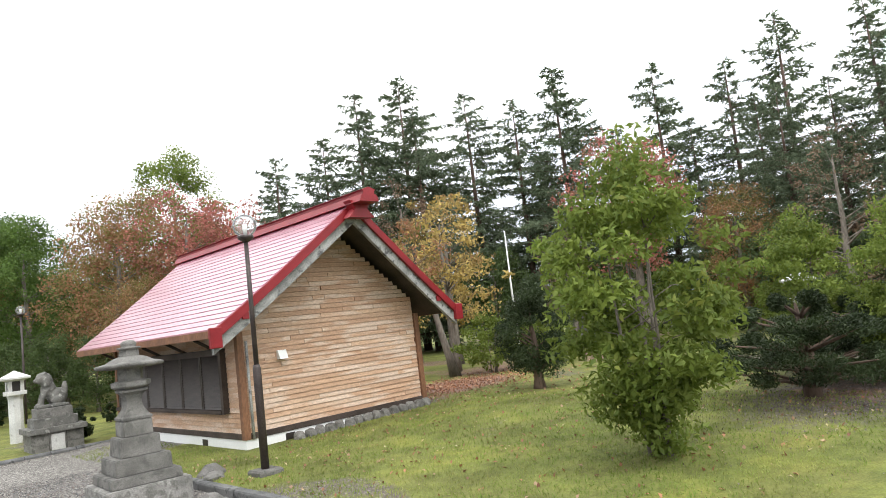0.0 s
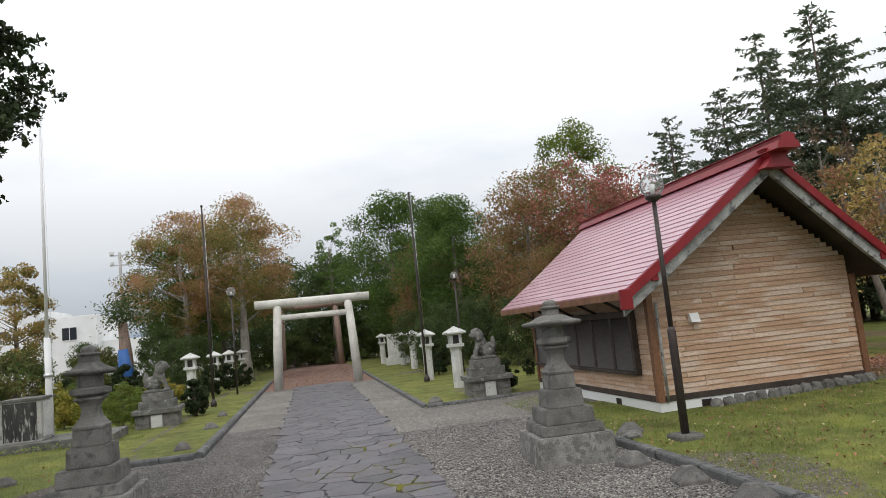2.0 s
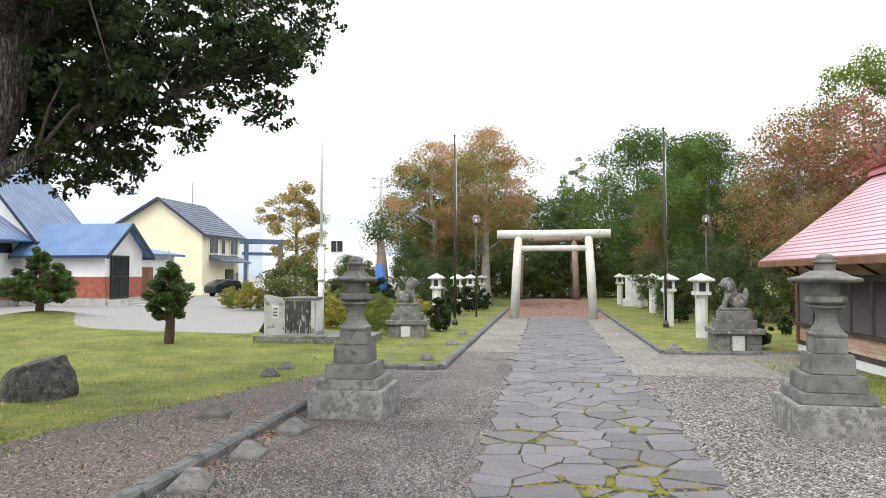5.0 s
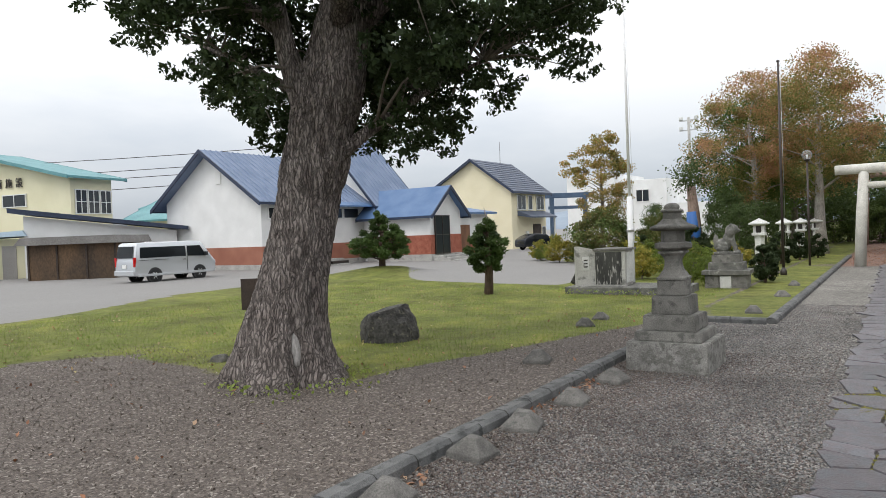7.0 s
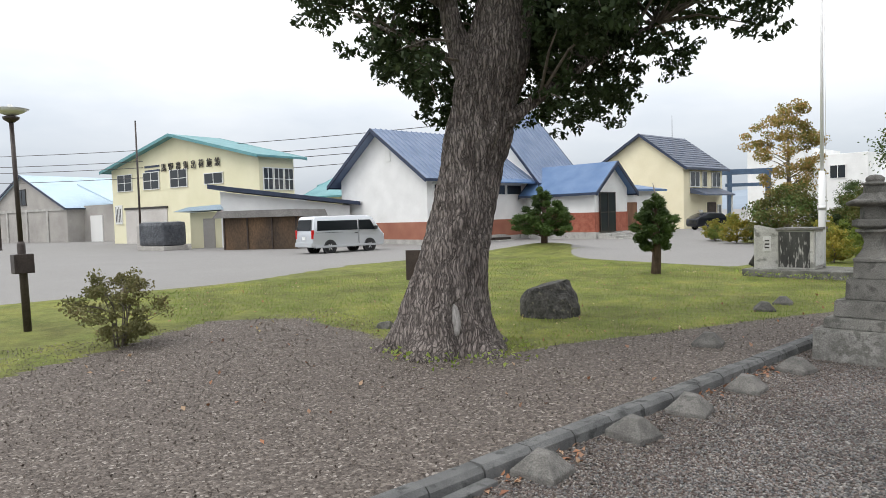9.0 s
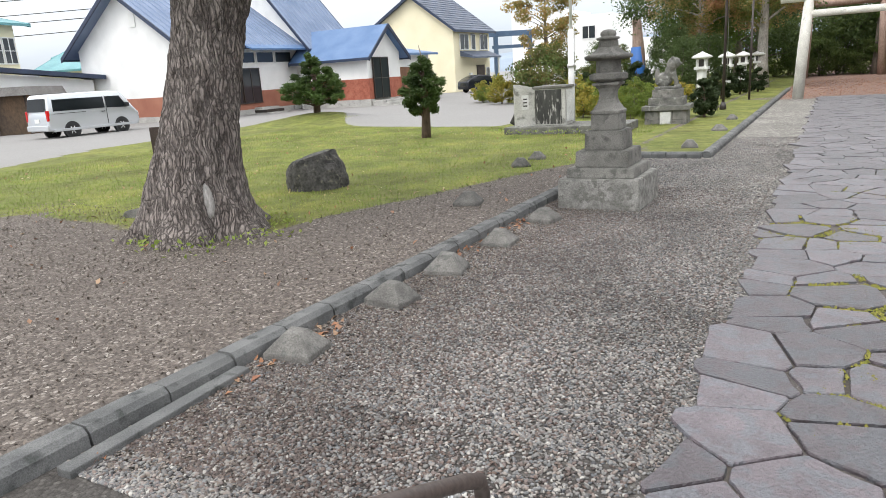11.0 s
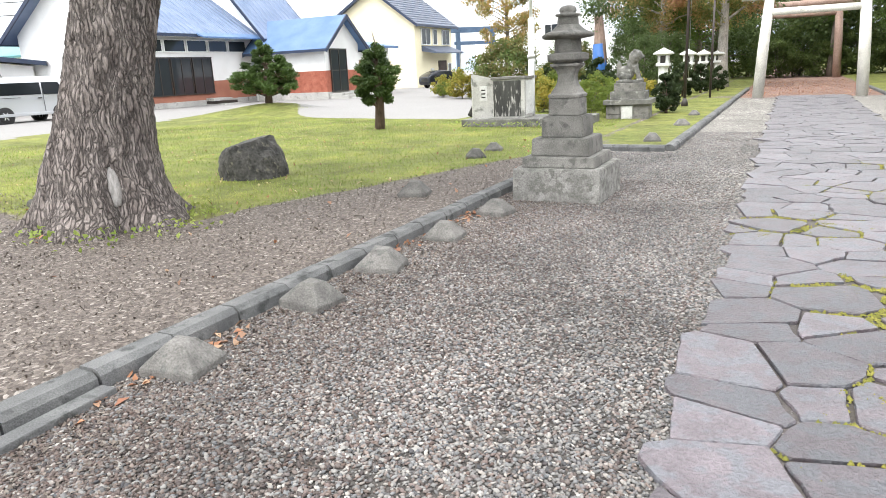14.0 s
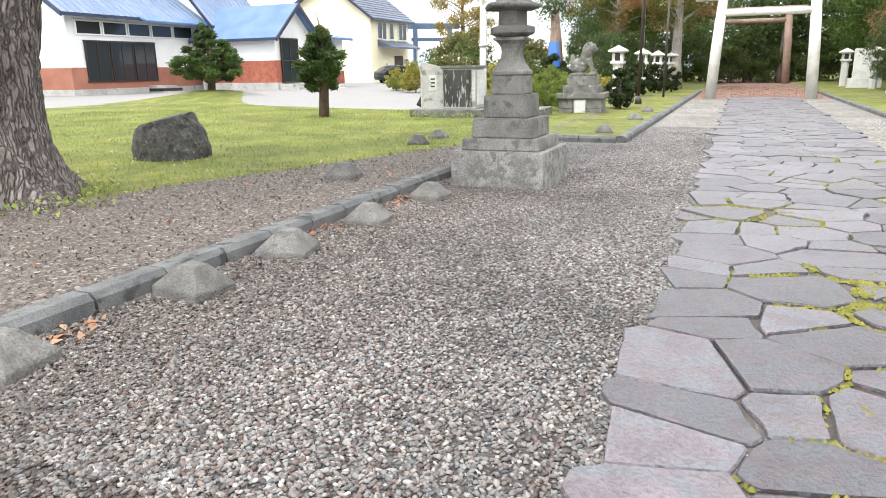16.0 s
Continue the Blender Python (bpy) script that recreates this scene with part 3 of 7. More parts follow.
kerb_run("kerb_east", 4.8, -1.0, 4.8, 14.2, "weathered grey concrete kerb beside the grass")
kerb_run("kerb_east_return", 2.95, 19.95, 10.0, 19.95, "weathered grey concrete kerb at the lawn corner")
kerb_run("kerb_east_walk", 2.95, 19.95, 2.95, 44.0, "weathered grey concrete kerb along the walk")

# ---- gateway ----
def torii(name, label, m, span, h, r, material, top_len):
    t = thing(name, label, "shrine gate", m=m)
    for s in (-1, 1):
        part("post", tube([(s * (span / 2 + 0.1), 0, -0.1), (s * span / 2, 0, h * 0.5), (s * (span / 2 - 0.12), 0, h - 0.3)], [r * 1.05, r, r * 0.88], 20), material, t)
    part("top_beam", tube([(-top_len / 2, 0, h - 0.17), (top_len / 2, 0, h - 0.17)], [r * 0.98, r * 0.98], 20), material, t)
    part("tie_beam", tube([(-span / 2, 0, h - 0.9), (span / 2, 0, h - 0.9)], [r * 0.66, r * 0.66], 16), material, t)
    return t


torii("shrine_gate", "pale grey concrete shrine gate with round posts", pose(0.12, 35.5, 0), 3.75, 4.45, 0.22, TORII, 5.7)
PINKWOOD = mat("faded_pinkish_timber", (0.3, 0.2, 0.165), (0.42, 0.3, 0.25), 2.0, 0.8, 0.3, 30, stretch=(1, 1, 0.3))
torii("rear_shrine_gate", "faded pinkish timber shrine gate behind the first", pose(-0.1, 61.5, 0), 4.85, 5.5, 0.27, PINKWOOD, 7.2)


# ---- stepped stone lanterns ----
def stone_lantern(m, label, brim):
    t = thing("stone_lantern", label, "stone lantern", "pair of stepped lanterns", m)

    def sq(name, a, b, z0, z1, material=STONE):
        bm = bmesh.new()
        v = [bm.verts.new((sx * w, sy * w, z)) for w, z in ((a / 2, z0), (b / 2, z1)) for sx, sy in ((-1, -1), (1, -1), (1, 1), (-1, 1))]
        for q in ((3, 2, 1, 0), (4, 5, 6, 7), (0, 1, 5, 4), (1, 2, 6, 5), (2, 3, 7, 6), (3, 0, 4, 7)):
            bm.faces.new([v[i] for i in q])
        bmesh.ops.bevel(bm, geom=bm.edges[:], offset=0.014, segments=2, affect="EDGES")
        part(name, bm, material, t)
    sq("plinth", 1.2, 1.18, -0.1, 0.44, CONCRETE_OLD)
    sq("coping", 1.0, 0.97, 0.44, 0.585)
    sq("lower_step", 0.79, 0.77, 0.585, 0.82)
    sq("middle_step", 0.57, 0.55, 0.82, 1.1)
    sq("upper_step", 0.42, 0.41, 1.1, 1.34)
    flare = [(0.295, 1.34), (0.3, 1.375), (0.255, 1.4), (0.235, 1.43), (0.19, 1.48), (0.16, 1.54), (0.148, 1.6), (0.155, 1.65), (0.185, 1.7), (0.23, 1.735), (0.262, 1.745), (0.262, 1.775), (0.2, 1.785)]
    part("shaft", turned(flare, 4, twist=math.pi / 4), STONE, t)
    part("platform", turned([(0.2, 1.785), (0.27, 1.815), (0.285, 1.83), (0.285, 1.895), (0.22, 1.915)], 6), STONE, t)
    part("fire_box", turned([(0.185, 1.915), (0.18, 2.09)], 6), STONE, t)
    bm = turned([(0.18, 2.085), (brim - 0.03, 2.095), (brim, 2.11), (brim, 2.15), (0.7 * brim, 2.19), (0.5 * brim, 2.245), (0.16, 2.27)], 6)
    for v in bm.verts:
        r = math.hypot(v.co.x, v.co.y)
        if r > 0.8 * brim:
            v.co.z += 0.025 * noise.noise(v.co * 3) + 0.012
    bmesh.ops.bevel(bm, geom=bm.edges[:], offset=0.01, segments=1, affect="EDGES")
    part("cap", bm, STONE, t)
    part("neck", turned([(0.15, 2.265), (0.14, 2.36)], 6), STONE, t)
    part("finial", turned([(0.12, 2.36), (0.17, 2.385), (0.165, 2.405), (0.1, 2.415), (0.115, 2.44), (0.11, 2.475), (0.07, 2.505), (0.01, 2.515)], 16), STONE, t)
    return t


CONCRETE_OLD = mat("old_plinth_concrete", (0.17, 0.165, 0.152), (0.33, 0.32, 0.295), 5.0, 0.92, 0.5, 60, spot=(0.16, 0.155, 0.14), spot_at=0.55)
lantern = stone_lantern(pose(-3.3, 11.1, 0), "tall stepped weathered stone lantern with a small chipped cap", 0.36)
stone_lantern(pose(3.68, 10.82, 0, 0, 0, -3), "tall stepped weathered stone lantern with a broad flat cap", 0.5)


# ---- pyramid blocks along the kerbs ----
def foot_block(m):
    bm = bmesh.new()
    v = [bm.verts.new((sx * w + random.uniform(-0.01, 0.01), sy * w * 0.9, z)) for w, z in ((0.2, -0.03), (0.195, 0.055), (0.07, 0.2)) for sx, sy in ((-1, -1), (1, -1), (1, 1), (-1, 1))]
    bm.faces.new(v[8:12])
    for k in (0, 4):
        for i in range(4):
            j = (i + 1) % 4
            bm.faces.new((v[k + i], v[k + j], v[k + 4 + j], v[k + 4 + i]))
    bm.faces.new(v[3::-1])
    bmesh.ops.bevel(bm, geom=bm.edges[:], offset=0.007, segments=1, affect="EDGES")
    for w in bm.verts:
        w.co += 0.009 * noise.noise_vector(w.co * 9)
    b = part("concrete_block", bm, BLOCK)
    b.matrix_basis = m
    return tagged(b, "chipped grey pyramid-shaped concrete block on gravel", "concrete block", "blocks along the kerb")


blk = foot_block(pose(-3.93, 4.72, 0, 0, 0, 8))
for x, y, z, a, s in ((-3.9, 6.02, 0, -5, 1), (-3.9, 7.08, 0, 12, 1.02), (-3.84, 8.3, 0, 4, 0.95), (-3.78, 9.62, 0, -8, 0.95), (-5.12, 9.98, 0.07, 15, 1.0), (-5.9, 13.85, 0.08, 30, 0.9), (-5.98, 14.95, 0.08, 10, 0.85),
                      (-3.2, 17.2, 0.08, 10, 0.9), (-3.1, 21.0, 0.08, 30, 0.85), (-3.2, 24.5, 0.08, 0, 0.8), (4.27, 9.75, 0, 20, 1), (4.4, 8.45, 0, -10, 1), (4.5, 7.3, 0, 5, 1), (3.3, 20.4, 0.08, 10, 0.9), (5.15, 11.6, 0.08, 40, 1)):
    copy_thing(blk, pose(x, y, height(x, y) - 0.005 if z else 0.0, random.uniform(-3, 3), random.uniform(-3, 3), a) @ Matrix.Scale(s, 4))


# ---- wooden shrine office ----
def wooden_house():
    X0, X1, Y0, Y1 = 6.68, 11.55, 13.25, 20.6
    MX, EZ, RZ = (X0 + X1) / 2, 2.42, 5.05
    h = thing("wooden_house", "brown cedar-clad shrine building with red sheet-metal gable roof", "building")
    part("foundation", box(X0 - 0.04, X1 + 0.04, Y0 - 0.04, Y1 + 0.04, -0.2, 0.3, 0.01), WHITEWALL, h, "white painted concrete foundation")
    part("wall_core", prism([(X0 + 0.03, 0.3), (X1 - 0.03, 0.3), (X1 - 0.03, EZ + 0.1), (MX, RZ - 0.35), (X0 + 0.03, EZ + 0.1)], Y0 + 0.03, Y1 - 0.03), SIDING, h)
    slope = (RZ - EZ) / (MX - X0 + 0.85)

    def roof_z(x):
        return RZ - slope * abs(x - MX)
    for x, y in ((X0, Y0), (X1, Y0), (X0, Y1)):
        part("corner_post", box(x - 0.07, x + 0.07, y - 0.07, y + 0.07, 0.3, 2.5, 0.008), TRIMWOOD, h)
    part("sill_board", box(X0 + 0.07, X1 - 0.07, Y0 - 0.06, Y0 + 0.02, 0.3, 0.42, 0.006), DARKWOOD, h)
    part("sill_board", box(X0 - 0.06, X0 + 0.02, Y0 + 0.07, Y1, 0.3, 0.42, 0.006), DARKWOOD, h)
    # gable boards
    z, rise = 0.42, 0.105
    while z < roof_z(MX) - 0.3:
        half = min(MX - X0 - 0.07, (RZ - 0.22 - z - rise) / slope)
        cuts = [-half] + sorted(random.uniform(-half, half) for _ in range(1 if half < 1.5 else 2)) + [half]
        for a, b in zip(cuts, cuts[1:]):
            if b - a > 0.05:
                bm = prism([(0, 0), (1, 0), (1, 1), (0, 1)], 0, 1)
                for v in bm.verts:
                    top = v.co.z > 0.5
                    back = v.co.y > 0.5
                    v.co = Vector((a + 0.004 + v.co.x * (b - a - 0.008), 0.03 if back else (-0.004 if top else -0.022), rise * 0.94 if top else 0))
                ob = part("board", bm, SIDING, h)
                ob.location = (MX, Y0, z)
        z += rise
    # side boards under and round the shutters
    z = 0.42
    while z < EZ:
        for a, b in (((Y0 + 0.07, 16.4), (16.4, Y1)) if z < 0.85 or z > 2.15 else ((Y0 + 0.07, Y0 + 0.62),)):
            bm = box(-0.022, 0.02, a, b - 0.005, 0, rise * 0.93)
            for v in bm.verts:
                if v.co.z > 0.05 and v.co.x < 0:
                    v.co.x = -0.004
            ob = part("board", bm, SIDING, h)
            ob.location = (X0, 0, z)
        z += rise
    # shutters
    box_y = Y0 + 0.62
    fr = part("shutter_frame", box(X0 - 0.14, X0 + 0.02, box_y, box_y + 0.12, 0.82, 2.2, 0.006), DARKWOOD, h)
    part("shutter_head", box(X0 - 0.14, X0 + 0.02, box_y + 0.12, Y1 - 0.1, 2.06, 2.2, 0.006), DARKWOOD, h)
    part("shutter_sill", box(X0 - 0.16, X0 + 0.02, box_y + 0.12, Y1 - 0.1, 0.82, 0.9, 0.006), DARKWOOD, h)
    n = 6
    w = (Y1 - 0.1 - box_y - 0.12) / n
    for i in range(n):
        bm = bmesh.new()
        y0 = box_y + 0.12 + i * w
        bm_box(bm, X0 - 0.06, X0 + 0.01, y0 + 0.01, y0 + 0.06, 0.9, 2.06)
        bm_box(bm, X0 - 0.06, X0 + 0.01, y0 + w - 0.06, y0 + w - 0.01, 0.9, 2.06)
        bm_box(bm, X0 - 0.02, X0 + 0.01, y0 + 0.06, y0 + w - 0.06, 0.9, 2.06)
        shut = part("louvred_shutter", bm, SHUTTER, h, "dark brown louvred shutter")
        if i == 0:
            slat_bm = bmesh.new()
            q = [slat_bm.verts.new(p) for p in ((-0.058, 0, 0), (-0.058, w - 0.12, 0), (-0.02, w - 0.12, 0.062), (-0.02, 0, 0.062), (-0.02, 0, 0.0), (-0.02, w - 0.12, 0.0))]
            for f in ((0, 1, 2, 3), (0, 4, 5, 1), (0, 3, 4), (1, 5, 2)):
                slat_bm.faces.new([q[v] for v in f])
            bmesh.ops.recalc_face_normals(slat_bm, faces=slat_bm.faces[:])
            slat_me = to_mesh("slat", slat_bm, SHUTTER)
        for k in range(19):
            sl = new("slat", slat_me)
            sl.parent = shut
            sl.location = (X0, y0 + 0.06, 0.905 + k * 0.0606)
    # vents in the foundation
    for x in (7.55, 9.6):
        part("foundation_vent", box(x, x + 0.22, Y0 - 0.055, Y0, 0.12, 0.26, 0.004), DARKFRAME, h)
    for y in (15.0, 18.0):
        part("foundation_vent", box(X0 - 0.055, X0, y, y + 0.25, 0.1, 0.24, 0.004), DARKFRAME, h)
    # roof
    ax, ex = MX, X0 - 0.85
    dx, dz = ax - ex, RZ - EZ
    nrow = 22
    yb = Y1 + 0.6

    def front(f):
        return Y0 - 0.7 - 0.45 * f
    for s in (1, -1):
        for i in range(nrow):
            f0, f1 = i / nrow, (i + 1) / nrow
            bm = bmesh.new()
            lift = 0.02
            p = []
            for f, up in ((f0, lift), (f1 + 0.004, 0.0)):
                sag = 0.1 * (1 - f) ** 3
                for y in (front(f), yb):
                    p.append((ax - s * dx * (1 - f), y, EZ + dz * f + sag + up + 0.06))
            a = [bm.verts.new(q) for q in p]
            b = [bm.verts.new((q[0], q[1], q[2] - 0.03)) for q in p]
            for q in ((0, 1, 3, 2),):
                bm.faces.new([a[k] for k in q])
            bm.faces.new([b[k] for k in (0, 2, 3, 1)])
            for u, v in ((0, 1), (1, 3), (3, 2), (2, 0)):
                bm.faces.new((a[v], a[u], b[u], b[v]))
            bmesh.ops.recalc_face_normals(bm, faces=bm.faces[:])
            part("roof_sheet", bm, REDROOF, h)
        # soffit and barge boards
        for name, y_in, y_out, drop, thick, material in (("red_barge_board", 0.0, -0.05, 0.02, 0.17, REDTRIM), ("grey_barge_board", 0.1, 0.03, 0.18, 0.27, GREYWOOD)):
            bm = bmesh.new()
            ring = []
            for k in range(9):
                f = k / 8
                sag = 0.1 * (1 - f) ** 3
                x, z = ax - s * dx * (1 - f), EZ + dz * f + sag + 0.07 - drop
                ring.append([bm.verts.new((x, front(f) + yo, z - t)) for yo, t in ((y_out, 0), (y_in + 0.02, 0), (y_in + 0.02, thick + 0.04), (y_out, thick + 0.04))])
            for a, b in zip(ring, ring[1:]):
                for k in range(4):
                    bm.faces.new((a[k], a[(k + 1) % 4], b[(k + 1) % 4], b[k]))
            bm.faces.new(ring[0])
            bm.faces.new(ring[-1][::-1])
            bmesh.ops.recalc_face_normals(bm, faces=bm.faces[:])
            part(name, bm, material, h)
        bm = bmesh.new()
        q = [bm.verts.new(p) for p in ((ax - s * dx * 0.99, front(0) + 0.03, EZ + 0.1), (ax, front(1) + 0.03, RZ - 0.02), (ax, yb, RZ - 0.02), (ax - s * dx * 0.99, yb, EZ + 0.1))]
        q2 = [bm.verts.new(v.co - Vector((0, 0, 0.09))) for v in q]
        bm.faces.new(q)
        bm.faces.new(q2[::-1])
        for i in range(4):
            bm.faces.new((q[i], q[(i + 1) % 4], q2[(i + 1) % 4], q2[i]))
        bmesh.ops.recalc_face_normals(bm, faces=bm.faces[:])
        part("soffit", bm, DARKWOOD, h)
        xe = ax - s * dx
        part("eave_fascia", box(xe - 0.03, xe + 0.03, front(0), yb, EZ + 0.0, EZ + 0.15, 0.006), TRIMWOOD, h, "brown timber eave board")
        part("barge_end", box(xe - 0.1, xe + 0.14, front(0) - 0.09, front(0) + 0.02, EZ - 0.2, EZ + 0.2, 0.02), REDTRIM, h, "red capped barge end")
        part("purlin_end", box(ax - s * dx * 0.8 - 0.07, ax - s * dx * 0.8 + 0.07, front(0.2) - 0.02, front(0.2) + 0.2, EZ + dz * 0.2 - 0.22, EZ + dz * 0.2 - 0.08, 0.01), REDTRIM, h, "red capped purlin end")
        for k in range(5):
            y = Y0 + 1.0 + 1.5 * k
            part("eave_bracket", tube([(ax - s * (dx - 0.85), y, EZ - 0.28), (ax - s * (dx - 0.35), y, EZ + 0.02)], [0.035, 0.035], 6), DARKWOOD, h)
    part("ridge_cap", prism([(MX - 0.26, RZ - 0.06), (MX + 0.26, RZ - 0.06), (MX + 0.2, RZ + 0.09), (MX + 0.15, RZ + 0.09), (MX + 0.15, RZ + 0.17), (MX + 0.2, RZ + 0.19), (MX, RZ + 0.26), (MX - 0.2, RZ + 0.19), (MX - 0.15, RZ + 0.17), (MX - 0.15, RZ + 0.09), (MX - 0.2, RZ + 0.09)], front(1) - 0.62, yb + 0.2), REDTRIM, h)
    part("ridge_ornament", prism([(MX - 0.34, RZ - 0.36), (MX + 0.34, RZ - 0.36), (MX + 0.16, RZ - 0.16), (MX + 0.3, RZ + 0.02), (MX - 0.3, RZ + 0.02), (MX - 0.16, RZ - 0.16)], front(1) - 0.3, front(1) - 0.05), REDTRIM, h)
    bm = prism([(-0.1, -0.09), (0.1, -0.09), (0.1, 0.1), (-0.1, 0.1)], 0, -0.14)
    for v in bm.verts:
        if v.co.y < -0.05 and v.co.z > 0:
            v.co.y = -0.06
    sc = part("wall_vent_hood", bm, WINFRAME, h, "cream plastic vent hood")
    sc.location = (7.62, Y0 - 0.022, 1.92)
    part("downpipe", tube([(X0 + 0.12, Y0 - 0.09, 0.3), (X0 + 0.12, Y0 - 0.09, 2.3)], [0.03, 0.03], 8), GREYWOOD, h)
    return h


wooden_house()


# ---- globe lamps ----
def globe_lamp(m, label, hgt=4.0, globe=0.19, thick=True):
    t = thing("street_lamp", label, "lamp post", "globe lamps", m)
    if thick:
        part("base", turned([(0.3, -0.06), (0.3, 0.05), (0.27, 0.08)], 4, twist=math.pi / 4), BLOCK, t, "small concrete footing")
        part("lower_shaft", tube([(0, 0, 0.05), (0, 0, 1.72), (0, 0, 1.78)], [0.068, 0.068, 0.05], 14), POLEMAT, t)
        part("upper_shaft", tube([(0, 0, 1.75), (0, 0, hgt - 0.2)], [0.042, 0.037], 12), POLEMAT, t)
    else:
        part("shaft", tube([(0, 0, -0.05), (0, 0, hgt - 0.2)], [0.05, 0.04], 12), POLEMAT, t)
    part("collar", turned([(0.05, hgt - 0.22), (0.13, hgt - 0.16), (0.14, hgt - 0.12), (0.06, hgt - 0.1)], 16), POLEMAT, t)
    if not globe:
        part("bowl", turned([(0.06, hgt - 0.1), (0.2, hgt - 0.04), (0.3, hgt + 0.02), (0.28, hgt + 0.02), (0.1, hgt - 0.05)], 20), WINFRAME, t, "dirty white bowl of a broken globe")
        part("lamp_holder", tube([(0, 0, hgt - 0.12), (0, 0, hgt + 0.1)], [0.03, 0.04], 10), WINFRAME, t)
        return t
    bm = bmesh.new()
    bmesh.ops.create_uvsphere(bm, u_segments=24, v_segments=16, radius=globe)
    bmesh.ops.translate(bm, verts=bm.verts[:], vec=(0, 0, hgt - 0.1 + globe * 0.8))
    for f in bm.faces:
        f.smooth = True
    part("globe", bm, GLOBE, t, "clear round globe")
    part("lamp_holder", tube([(0, 0, hgt - 0.12), (0, 0, hgt + 0.08)], [0.03, 0.045], 10), WINFRAME, t)
    return t


globe_lamp(pose(5.6, 10.55, 0.1, -0.5, 0.5, 0), "dark brown steel lamp post with clear globe on concrete footing", 4.08, 0.2)


# ---- distant houses ----
def window(parent, x, y, z, w, h, ang=0.0, cols=2, rows=1, name="window", frame_mat=WINFRAME):
    """A framed window in the wall plane through (x, y), facing along its own -y."""
    wd = part(name, box(-w / 2 - 0.07, w / 2 + 0.07, -0.05, 0.05, -0.07, 0), frame_mat, parent)
    wd.matrix_basis = pose(x, y, z, 0, 0, ang)
    part("head", box(-w / 2 - 0.07, w / 2 + 0.07, -0.05, 0.05, h, h + 0.07), frame_mat, wd)
    for k in range(cols + 1):
        xx = -w / 2 + w * k / cols
        part("mullion", box(xx - 0.03, xx + 0.03, -0.06, 0.04, 0, h), frame_mat, wd)
    for k in range(1, rows):
        zz = h * k / rows
        part("transom", box(-w / 2, w / 2, -0.055, 0.04, zz - 0.025, zz + 0.025), frame_mat, wd)
    for k in range(cols):
        part("pane", box(-w / 2 + w * k / cols + 0.03, -w / 2 + w * (k + 1) / cols - 0.03, -0.03, -0.01, 0, h), GLASS, wd)
    return wd


